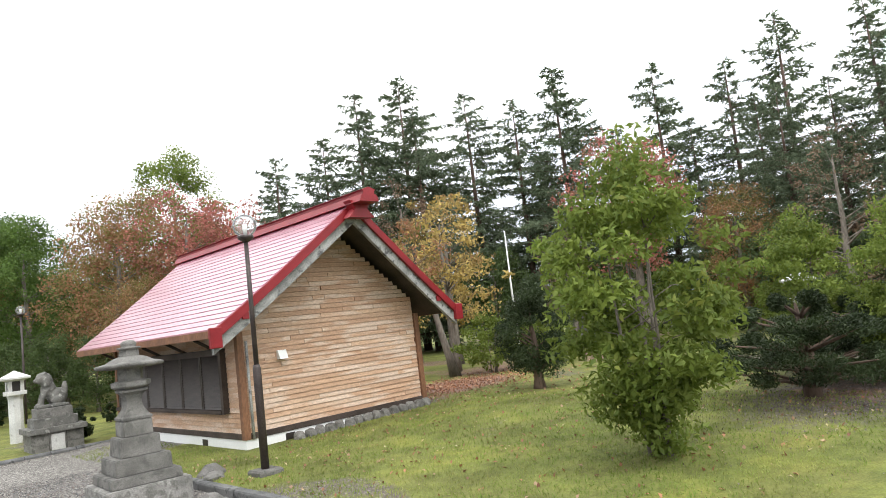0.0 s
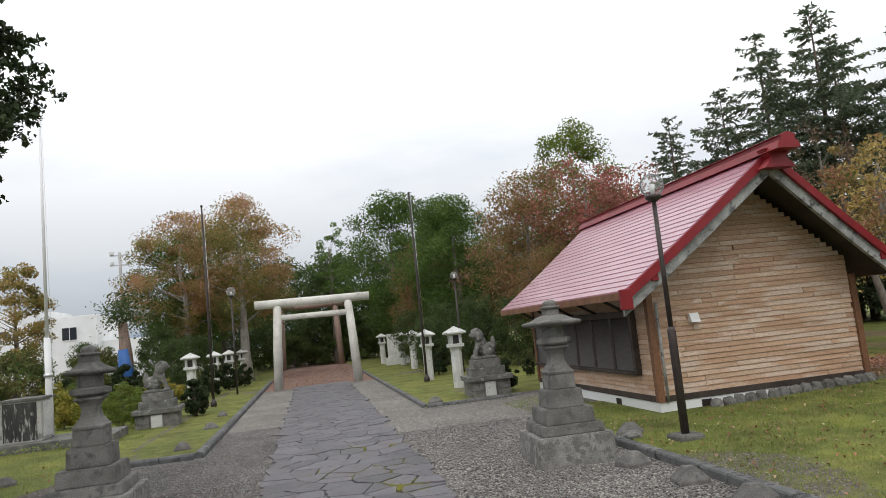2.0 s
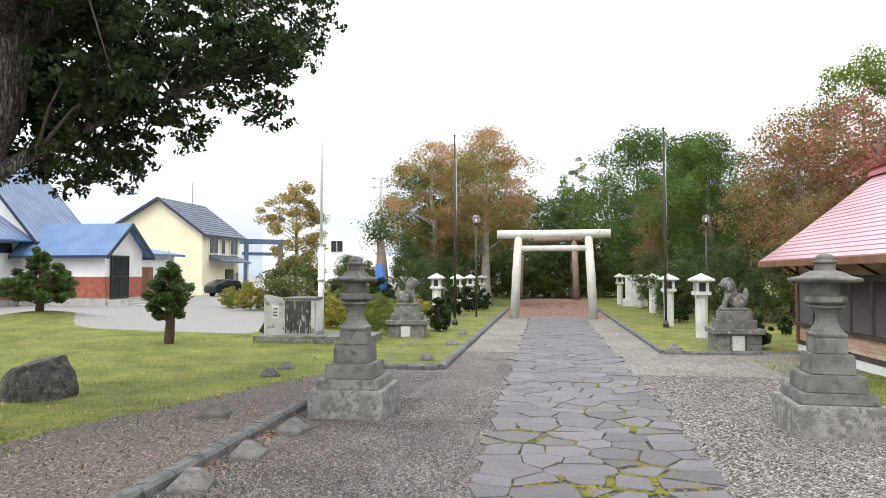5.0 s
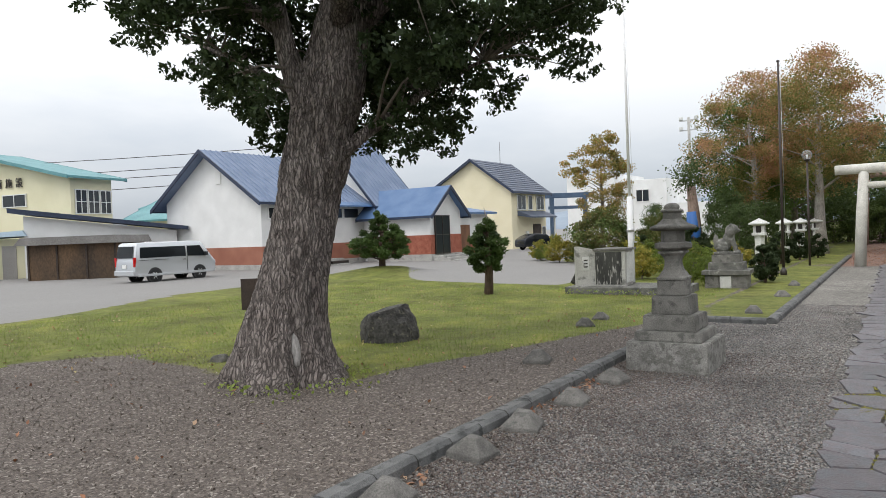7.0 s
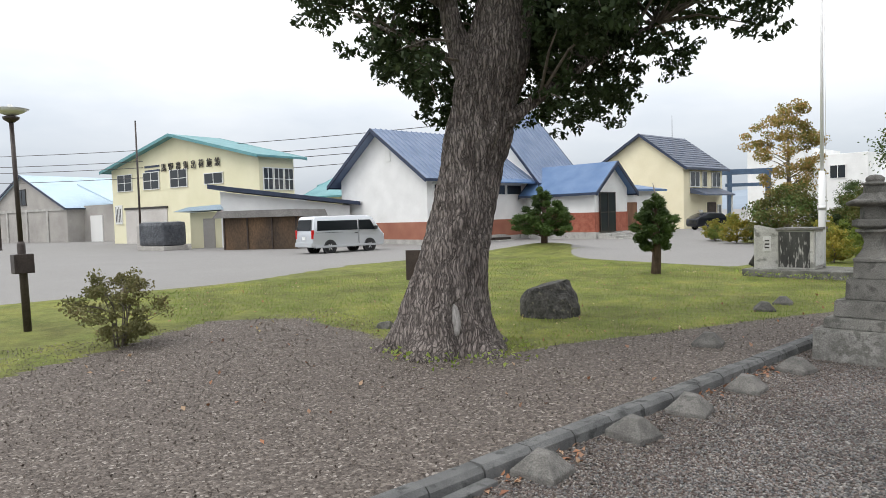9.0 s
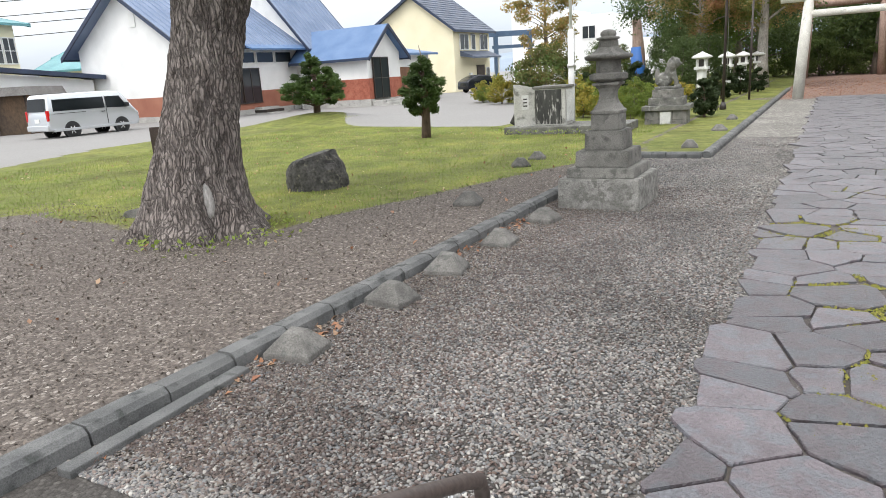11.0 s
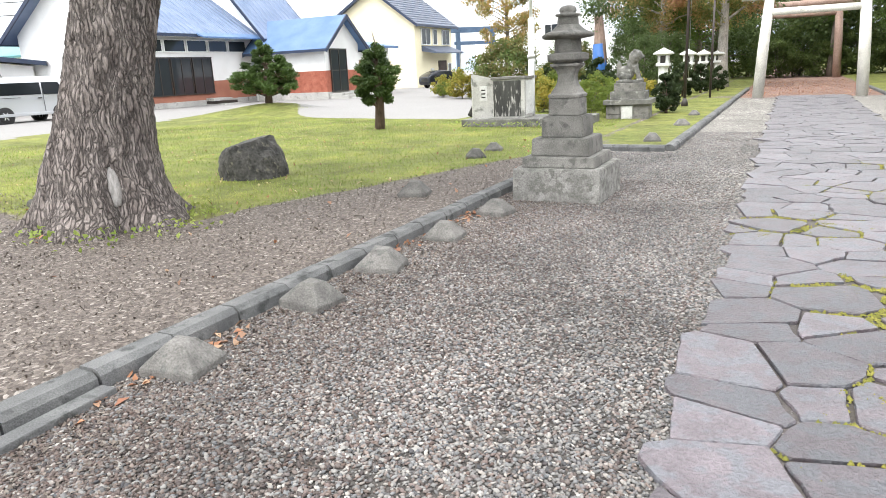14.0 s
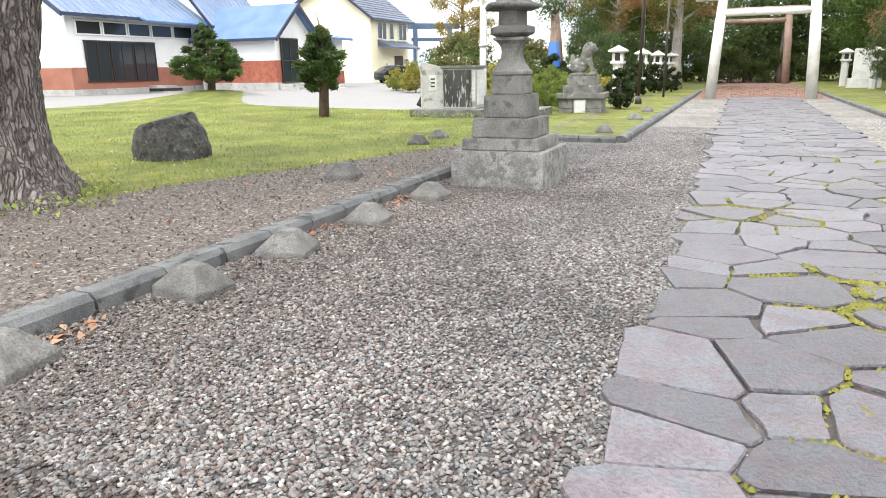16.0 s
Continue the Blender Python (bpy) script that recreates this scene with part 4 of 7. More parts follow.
def gable_roof(parent, x0, x1, y0, y1, eave, ridge, over, material, trim, along="y", ribs=0.0, rx=None, rows=0):
    """Two sloping roof slabs; ridge along y or x."""
    if along == "y":
        mid = (x0 + x1) / 2 if rx is None else rx
        lo, hi, a, b = x0, x1, y0 - over, y1 + over
    else:
        mid = (y0 + y1) / 2 if rx is None else rx
        lo, hi, a, b = y0, y1, x0 - over, x1 + over
    for e, s in ((lo, -1), (hi, 1)):
        g = (ridge - eave) / abs(mid - e)
        ee = e + s * over
        ez = eave - g * over

        def P(u, v, z):
            return (u, v, z) if along == "y" else (v, u, z)
        bm = bmesh.new()
        top = [bm.verts.new(P(*q)) for q in ((ee, a, ez + 0.12), (mid, a, ridge + 0.12), (mid, b, ridge + 0.12), (ee, b, ez + 0.12))]
        bot = [bm.verts.new(v.co - Vector((0, 0, 0.12))) for v in top]
        bm.faces.new(top)
        bm.faces.new(bot[::-1])
        for i in range(4):
            bm.faces.new((top[i], top[(i + 1) % 4], bot[(i + 1) % 4], bot[i]))
        bmesh.ops.recalc_face_normals(bm, faces=bm.faces[:])
        sl = part("roof_slope", bm, material, parent)
        if ribs:
            rb = bmesh.new()
            pts = [rb.verts.new(P(*q)) for q in ((ee, -0.03, ez + 0.118), (ee, 0, ez + 0.19), (ee, 0.03, ez + 0.118), (mid, -0.03, ridge + 0.118), (mid, 0, ridge + 0.19), (mid, 0.03, ridge + 0.118))]
            for q in ((0, 1, 4, 3), (1, 2, 5, 4), (0, 3, 5, 2), (0, 2, 1), (3, 4, 5)):
                rb.faces.new([pts[i] for i in q])
            bmesh.ops.recalc_face_normals(rb, faces=rb.faces[:])
            rib_me = to_mesh("roof_rib", rb, material)
            k = a + ribs
            while k < b - 0.05:
                ob = new("roof_rib", rib_me)
                ob.parent, ob.location = sl, P(0, k, 0)
                k += ribs
        for r in range(rows):
            f = r / rows
            rb = bmesh.new()
            u, z = ee + (mid - ee) * f, ez + (ridge - ez) * f + 0.121
            u2, z2 = ee + (mid - ee) * (f + 1 / rows), ez + (ridge - ez) * (f + 1 / rows) + 0.121
            pts = [rb.verts.new(P(*q)) for q in ((u, a, z), (u, b, z), (u, b, z + 0.06), (u, a, z + 0.06), (u2, a, z2), (u2, b, z2))]
            for q in ((0, 1, 2, 3), (3, 2, 5, 4), (0, 4, 5, 1), (0, 3, 4), (1, 5, 2)):
                rb.faces.new([pts[i] for i in q])
            bmesh.ops.recalc_face_normals(rb, faces=rb.faces[:])
            part("shingle_course", rb, material, sl)
        for v in (a, b):
            bm = bmesh.new()
            q = [bm.verts.new(P(*p)) for p in ((ee, v - 0.04, ez - 0.12), (mid, v - 0.04, ridge - 0.12), (mid, v - 0.04, ridge + 0.14), (ee, v - 0.04, ez + 0.14))]
            q2 = [bm.verts.new(P(*p)) for p in ((ee, v + 0.04, ez - 0.12), (mid, v + 0.04, ridge - 0.12), (mid, v + 0.04, ridge + 0.14), (ee, v + 0.04, ez + 0.14))]
            bm.faces.new(q)
            bm.faces.new(q2[::-1])
            for i in range(4):
                bm.faces.new((q[i], q[(i + 1) % 4], q2[(i + 1) % 4], q2[i]))
            bmesh.ops.recalc_face_normals(bm, faces=bm.faces[:])
            part("barge_board", bm, trim, parent)
        u0, u1 = sorted((ee - 0.05, ee + 0.05))
        part("gutter", box(u0, u1, a, b, ez - 0.06, ez + 0.1) if along == "y" else box(a, b, u0, u1, ez - 0.06, ez + 0.1), trim, parent)


def gable_walls(x0, x1, y0, y1, z0, eave, ridge, along="y", rx=None):
    if along == "y":
        mid = (x0 + x1) / 2 if rx is None else rx
        return prism([(x0, z0), (x1, z0), (x1, eave), (mid, ridge), (x0, eave)], y0, y1)
    mid = (y0 + y1) / 2 if rx is None else rx
    bm = prism([(y0, z0), (y1, z0), (y1, eave), (mid, ridge), (y0, eave)], x0, x1)
    for v in bm.verts:
        v.co.x, v.co.y = v.co.y, v.co.x
    bmesh.ops.recalc_face_normals(bm, faces=bm.faces[:])
    return bm


def white_hall():
    g = LOT
    h = thing("white_hall", "white plastered hall with blue sheet-metal roofs and red-brown base", "house")
    X0, X1, Y0, Y1 = -42.4, -32.9, 29.0, 44.0
    part("wall", gable_walls(X0, X1, Y0, Y1, g - 0.2, 4.9, 8.05), WHITEWALL, h)
    part("base_band", box(X0 - 0.03, X1 + 0.03, Y0 - 0.03, Y1, g + 0.32, g + 1.45), BROWNBASE, h)
    part("foundation", box(X0 - 0.06, X1 + 0.06, Y0 - 0.06, Y1, g - 0.3, g + 0.32), CONCRETE, h)
    gable_roof(h, X0, X1, Y0, 40.0, 4.9, 8.05, 0.75, BLUEROOF, NAVYTRIM, "y", 0.45)
    part("gable_vent", box(-37.0, -36.5, Y0 - 0.06, Y0, 5.9, 6.7), WINFRAME, h)
    # high cross roof
    gable_roof(h, -41.4, -31.8, 38.6, 43.4, 4.75, 10.2, 0.5, BLUEROOF, NAVYTRIM, "y", 0.45)
    part("rear_wall", gable_walls(-41.2, -32.0, 38.6, 43.4, g, 4.75, 10.1, "y"), WHITEWALL, h)
    # long glazed front
    for k in range(5):
        window(h, X1 + 0.06, 30.3 + 1.72 * k, g + 3.2, 1.55, 0.62, 90, 1, 1, "clerestory_window")
    for k in range(3):
        window(h, X1 + 0.06, 30.7 + 1.65 * k, g + 0.75, 1.5, 2.05, 90, 2, 1, "tall_window", DARKFRAME)
    for k in range(3):
        part("door_step", box(X1 + 0.06, X1 + 1.5 - 0.4 * k, 34.0, 35.6, g - 0.1 + 0.17 * k, g + 0.07 + 0.17 * k, 0.01), DARKFRAME if k % 2 else CONCRETE, h)
    part("lean_roof", prism([(X1, 4.85), (X1 + 1.3, 4.35), (X1 + 1.3, 4.25), (X1, 4.7)], 33.2, 38.6), PORCHROOF, h)
    # entrance porch
    px0, px1, py0, py1 = -32.0, -26.5, 37.9, 41.7
    part("porch_wall", gable_walls(px0, px1, py0, py1, g, 3.75, 5.35, "x"), WHITEWALL, h)
    gable_roof(h, px0, px1, py0, py1, 3.75, 5.35, 0.55, PORCHROOF, NAVYTRIM, "x", 0.0)
    bw = part("brick_wall", box(px0, px1 + 0.04, py0 - 0.04, py0 + 0.02, g + 0.45, g + 1.75), BRICKM, h)
    part("brick_front", box(px1, px1 + 0.04, py0, py1, g + 0.45, g + 1.75), BRICKM, h)
    part("porch_plinth", box(px0, px1 + 0.08, py0 - 0.08, py1, g - 0.2, g + 0.45), CONCRETE, h)
    d = window(h, px1 + 0.1, 39.2, g + 0.5, 1.7, 2.5, 90, 2, 2, "entrance_door", DARKFRAME)
    for i in range(3):
        part("step", box(px1 + 0.08, px1 + 1.9 - 0.45 * i, 38.0, 40.6, g - 0.1 + 0.15 * i, g + 0.05 + 0.15 * i, 0.01), CONCRETE, h)
    part("ramp", prism([(px1 + 0.1, g), (px1 + 2.4, g), (px1 + 0.1, g + 0.42)], 40.7, 42.0), CONCRETE, h)
    # low wing
    part("wing_wall", box(-33, -27.6, 41.7, 47.5, g - 0.1, 3.6), WHITEWALL, h)
    part("wing_roof", prism([(-33, 4.6), (-27.0, 3.55), (-27.0, 3.7), (-33, 4.75)], 41.75, 48.0), PORCHROOF, h)
    part("wing_base", box(-33, -27.56, 41.8, 47.5, g + 0.2, g + 1.1), BRICKM, h)
    part("sliding_door", box(-27.6, -27.5, 42.6, 44.6, g + 0.3, g + 2.4), TRIMWOOD, h, "brown sliding door")


def yellow_house():
    g = LOT
    h = thing("yellow_house", "two-storey cream yellow house with dark blue shingle roof", "house")
    X0, X1, Y0, Y1 = -41.0, -31.4, 58.8, 66.4
    rx = -35.6
    part("wall", gable_walls(X0, X1, Y0, Y1, g - 0.2, 6.2, 9.3, "y", rx), YELLOW, h)
    gable_roof(h, X0, X1, Y0, Y1, 6.2, 9.3, 0.55, NAVYROOF, NAVYTRIM, "y", 0, rx, 14)
    for y, w in ((60.8, 1.7), (62.7, 0.8), (65.0, 1.6)):
        window(h, X1 + 0.05, y, g + 3.9, w, 1.35, 90, 2 if w > 1 else 1, 1)
    part("porch_roof", prism([(X1, 4.1), (X1 + 1.5, 3.5), (X1 + 1.5, 3.35), (X1, 3.6)], 60.0, 66.0), NAVYROOF, h)
    part("porch_post", box(X1 + 1.25, X1 + 1.4, 65.6, 65.75, g - 0.1, 3.4), WINFRAME, h)
    part("front_door", box(X1, X1 + 0.08, 63.3, 65.0, g + 0.1, g + 2.4), DARKWOOD, h, "dark brown front door")
    window(h, X1 + 0.05, 65.7, g + 1.0, 0.7, 1.1, 90, 1, 1)
    part("meter_box", box(X1, X1 + 0.2, 61.6, 62.0, g + 1.1, g + 1.7), WINFRAME, h)
    part("aerial", tube([(rx, 64.5, 9.3), (rx, 64.5, 11.6)], [0.03, 0.02], 6), DARKFRAME, h)


white_hall()
yellow_house()


def cream_works():
    """Built with its front along local x, then turned."""
    g = LOT
    h = thing("cooperative_shed", "large cream two-storey produce shed with teal gable roof and sign", "building", m=pose(-72.3, 22.2, 0, 0, 0, 12.2))
    W2, D = 22.0, 3.7
    part("wall", gable_walls(0, W2, 0, D, g - 0.3, 7.5, 10.0), CREAM, h)
    gable_roof(h, 0, W2, 0, D, 7.5, 10.0, 0.8, TEAL, TEAL, "y", 0.0)
    for x, w in ((2.4, 2.2), (6.9, 2.2), (11.2, 2.2), (16.2, 2.2)):
        window(h, x, -0.06, 5.45 if x < 16 else 5.5, w + 0.3, 1.5 if x < 16 else 0.85, 0, 2, 2 if x < 16 else 1)
    for k in range(3):
        window(h, W2 + 0.06, 0.85 + 1.1 * k, 4.75, 0.95, 1.7, 90, 2, 2)
    SHUT = mat("grey_roller_shutter", (0.5, 0.47, 0.44), (0.58, 0.55, 0.52), 0.6, 0.6, 0.1, 20)
    part("roller_shutter", box(2.3, 9.2, -0.08, 0.05, g - 0.2, 3.6), SHUT, h, "grey roller shutter")
    part("shutter_header", box(2.2, 9.3, -0.16, 0.02, 3.6, 3.8), DARKFRAME, h)
    board = part("sign_board", box(0.45, 1.7, -0.1, 0.0, g + 1.9, 4.1), WINFRAME, h, "white notice board with small dark writing")
    for k in range(4):
        part("writing_line", box(0.6 + 0.27 * k, 0.7 + 0.27 * k, -0.115, -0.1, g + 2.1, 3.95 - 0.2 * (k % 2)), DARKFRAME, board)
    for i, ch in enumerate("馬野農集出荷施設"):
        cu = bpy.data.curves.new("letter", "FONT")
        cu.body, cu.size, cu.extrude = ch, 0.78, 0.03
        ob = new("letter", cu)
        ob.parent = h
        ob.matrix_basis = pose(8.6 + 1.12 * i, -0.09, 7.0, 90, 0, 0)
        ob.data.materials.append(DARKFRAME)
    for r in range(2):
        part("small_writing", box(5.9, 8.3, -0.07, -0.04, 7.02 + 0.4 * r, 7.2 + 0.4 * r), NAVYTRIM, h)
    return h


def annex():
    g = LOT
    h = thing("shed_annex", "pale annex with navy single-pitch roof and small canopy", "building", m=pose(-46.4, 21.5, 0, 0, 0, 52))
    part("wall", prism([(0, g - 0.2), (9.0, g - 0.2), (9.0, 3.1), (0, 4.3)], 0, 5.0), WHITEWALL, h)
    part("roof", prism([(-0.7, 4.5), (9.8, 3.1), (9.8, 3.35), (-0.7, 4.8)], -0.7, 5.5), NAVYTRIM, h)
    part("side_room", box(-2.3, 0, 0.6, 4.0, g - 0.2, 2.9), CREAM, h)
    part("canopy", prism([(-3.2, 2.95), (0.2, 3.05), (0.0, 3.4), (-2.2, 3.25)], -0.4, 4.4), PALEBLUE, h)
    part("door", box(-1.4, -0.6, 0.52, 0.62, g, g + 2.1), BLOCKWALL, h)


def teal_sheds():
    for x, y, w, d, e, r, a, mt in ((-53.5, 39, 9, 8, 4.6, 6.6, 100, TEAL), (-60, 46, 12, 9, 6.2, 8.0, 100, TEAL), (-51, 47, 9, 8, 5.0, 6.8, 100, PALEBLUE)):
        h = thing("teal_roofed_house", "low house with faded teal sheet roof behind the hall", "house", "teal roofed houses", pose(x, y, 0, 0, 0, a))
        part("wall", gable_walls(0, w, 0, d, 0, e, r), CREAM, h)
        gable_roof(h, 0, w, 0, d, e, r, 0.5, mt, mt)
        window(h, w * 0.5, -0.05, 3.0, 1.6, 1.2, 0, 2, 1)


annex()
teal_sheds()


cream_works()


def barn():
    h = thing("block_barn", "old grey block barn with pale blue roof", "barn", m=pose(-107, 17.4, 0, 0, 0, 14))
    part("wall", gable_walls(0, 19, 0, 26, 0, 4.4, 8.6, "y", 9), BLOCKWALL, h)
    gable_roof(h, 0, 19, 0, 26, 4.4, 8.6, 0.4, PALEBLUE, NAVYTRIM, "y", 0, 9)
    part("belt_course", box(-0.1, 19.1, -0.12, 0.0, 4.1, 4.4), CONCRETE, h)
    for x in (4.5, 9.5, 14.5):
        part("pilaster", box(x, x + 0.4, -0.14, 0, 0, 4.1), CONCRETE, h)
    window(h, 8.7, -0.05, 5.0, 2.0, 1.9, 0, 2, 1, "window", DARKFRAME)
    part("annex", box(19, 26, 2, 20, 0, 4.6), BLOCKWALL, h)
    part("annex_roof", prism([(18.8, 7.0), (26.6, 4.5), (26.6, 4.7), (18.8, 7.2)], 1.5, 20), PALEBLUE, h)
    part("door", box(20.5, 23, 1.9, 2.0, 0, 3.4), WINFRAME, h, "pale sliding door")


barn()


def white_works():
    h = thing("white_flat_building", "plain white flat-roofed building beyond the trees", "building", m=pose(-36.5, 84, 0, 0, 0, 0))
    part("wall", box(0, 6.5, 0, 12, 0, 8.9, 0.05), WHITEWALL, h)
    part("wing", box(6.5, 12.5, 1.5, 12, 0, 7.9, 0.05), WHITEWALL, h)
    part("low_wing", box(12.5, 24, 3, 12, 0, 4.8, 0.05), WHITEWALL, h)
    window(h, 9.5, 1.45, 5.2, 1.6, 1.4, 0, 2, 1)


white_works()
BLUEPAINT = mat("blue_grey_paint", (0.06, 0.1, 0.17), (0.09, 0.14, 0.22), 1.0, 0.5, 0.05, 20)


def blue_gate():
    t = thing("blue_shrine_gate", "large dark blue steel shrine gate beyond the car", "shrine gate", m=pose(-31.2, 72, 0, 0, 0, 38))
    for s in (-1, 1):
        part("post", box(s * 1.9 - 0.22, s * 1.9 + 0.22, -0.22, 0.22, 0, 5.6, 0.02), BLUEPAINT, t)
    part("top_beam", box(-2.9, 2.9, -0.26, 0.26, 5.6, 6.15, 0.02), BLUEPAINT, t)
    part("tie_beam", box(-2.3, 2.3, -0.15, 0.15, 4.35, 4.7, 0.02), BLUEPAINT, t)


blue_gate()

# ---- plants ----
def leaf_mesh(name, centers, size, material, rng, up=0.3, aspect=0.55, axis=None, droop=0.0):
    """Many small folded leaves as one mesh: a kite of four corners each."""
    n = len(centers)
    c = np.asarray(centers, dtype=np.float64)
    d = rng.normal(size=(n, 3))
    if axis is not None:
        d = d * 0.45 + axis
    d[:, 2] -= droop
    d /= np.linalg.norm(d, axis=1)[:, None] + 1e-9
    nn = rng.normal(size=(n, 3))
    nn[:, 2] += up * 3
    s = np.cross(d, nn)
    s /= np.linalg.norm(s, axis=1)[:, None] + 1e-9
    nn = np.cross(s, d)
    L = (size * rng.uniform(0.65, 1.3, size=n))[:, None]
    fold = nn * L * 0.12
    v = np.empty((n, 4, 3))
    v[:, 0], v[:, 2] = c - d * L * 0.5, c + d * L * 0.5 - nn * L * 0.1
    v[:, 1], v[:, 3] = c + s * L * aspect * 0.5 + fold, c - s * L * aspect * 0.5 + fold
    f = np.arange(n * 4).reshape(n, 4)
    me = bpy.data.meshes.new(name)
    me.vertices.add(n * 4)
    me.vertices.foreach_set("co", v.astype(np.float32).ravel())
    me.loops.add(n * 4)
    me.loops.foreach_set("vertex_index", f.astype(np.int32).ravel())
    me.polygons.add(n)
    me.polygons.foreach_set("loop_start", (np.arange(n) * 4).astype(np.int32))
    me.update(calc_edges=True)
    me.validate()
    me.materials.append(material)
    return me


def in_ball(rng, n):
    p = rng.normal(size=(n, 3))
    p /= np.linalg.norm(p, axis=1)[:, None]
    return p * (rng.uniform(0, 1, size=n) ** 0.45)[:, None]


def hang(name, me, parent, label=""):
    ob = new(name, me)
    ob.parent = parent
    if label:
        ob["label"] = label
    return ob


def broad_tree(label, m, H, R, zb, leaves, nleaf, size, seed, bark=BARK2, clumps=70, lean=(0, 0), trunk_r=None, open_=0.0, name="tree", group="", stems=1, flat=1.0, vase=0.0, narrow=0.25, aspect=0.55, puff=1.5, pad=0.7):
    rng = np.random.default_rng(seed)
    rnd = random.Random(seed)
    t = thing(name, label, "tree" if name == "tree" else "shrub", group, m)
    r0 = trunk_r or 0.022 * H + 0.03
    cz, rz = (H + zb) / 2, (H - zb) / 2
    cs = []
    while len(cs) < clumps:
        p = rng.normal(size=3)
        p /= np.linalg.norm(p)
        rad = rng.uniform(0.3, 1.0) ** 0.45
        lump = 0.78 + 0.42 * noise.noise((p[0] * 1.7 + seed, p[1] * 1.7, p[2] * 1.7))
        taper = 1.0 if p[2] < 0 else 1.0 - narrow * p[2]
        taper *= 1 - vase * max(0.0, -p[2] * rad)
        cs.append((p[0] * R * rad * lump * taper + lean[0], p[1] * R * rad * lump * taper + lean[1], cz + p[2] * rz * rad * (0.9 + 0.2 * lump) * flat))
    cs = np.array(cs)
    bm = bmesh.new()
    tops = []
    for s in range(stems):
        off = (0, 0) if stems == 1 else (rnd.uniform(-0.2, 0.2) * R * 0.5, rnd.uniform(-0.2, 0.2) * R * 0.5)
        pts, rr = [], []
        for k in range(7):
            f = k / 6
            pts.append((off[0] * (1 + 2 * f) + lean[0] * f + 0.12 * R * f * noise.noise((f * 3, seed + s, 0)), off[1] * (1 + 2 * f) + lean[1] * f + 0.12 * R * f * noise.noise((f * 3, seed + s, 5)), -0.1 + f * (H * 0.82)))
            rr.append(r0 * (1.35 if k == 0 else 1.0) * (1 - 0.85 * f) / (1 if stems == 1 else 1.6))
        bm_tube(bm, pts, rr, 9, True, 0.12)
        tops.append(pts)
    for i in rng.choice(len(cs), min(len(cs), 26), replace=False):
        c = cs[i]
        base = tops[i % stems]
        f = min(0.95, max(0.2, (c[2] - 0.35 * math.hypot(c[0] - lean[0], c[1] - lean[1])) / (H * 0.82)))
        k = min(5, int(f * 6))
        a = Vector(base[k]).lerp(Vector(base[k + 1]), f * 6 - k)
        b = Vector(c)
        mid = a.lerp(b, 0.5) + Vector((0, 0, 0.08 * (b - a).length)) + 0.1 * (b - a).length * noise.noise_vector((i, seed, 1))
        r = max(0.012, r0 * 0.42 * (1 - f))
        bm_tube(bm, [a, mid, b], [r, r * 0.6, r * 0.2], 5, False)
    part("trunk", bm, bark, t)
    per = nleaf // len(cs)
    spread = R * 0.2 * (1 - open_ * 0.4)
    w = rng.uniform(0.5, 1.0, size=len(cs)) * spread
    pts = np.repeat(cs, per, axis=0) + in_ball(rng, per * len(cs)) * np.repeat(w, per)[:, None] * puff * np.array([1, 1, pad])
    pts = pts[pts[:, 2] > 0.05]
    hang("crown", leaf_mesh("crown", pts, size, leaves, rng, 0.3, aspect), t)
    return t


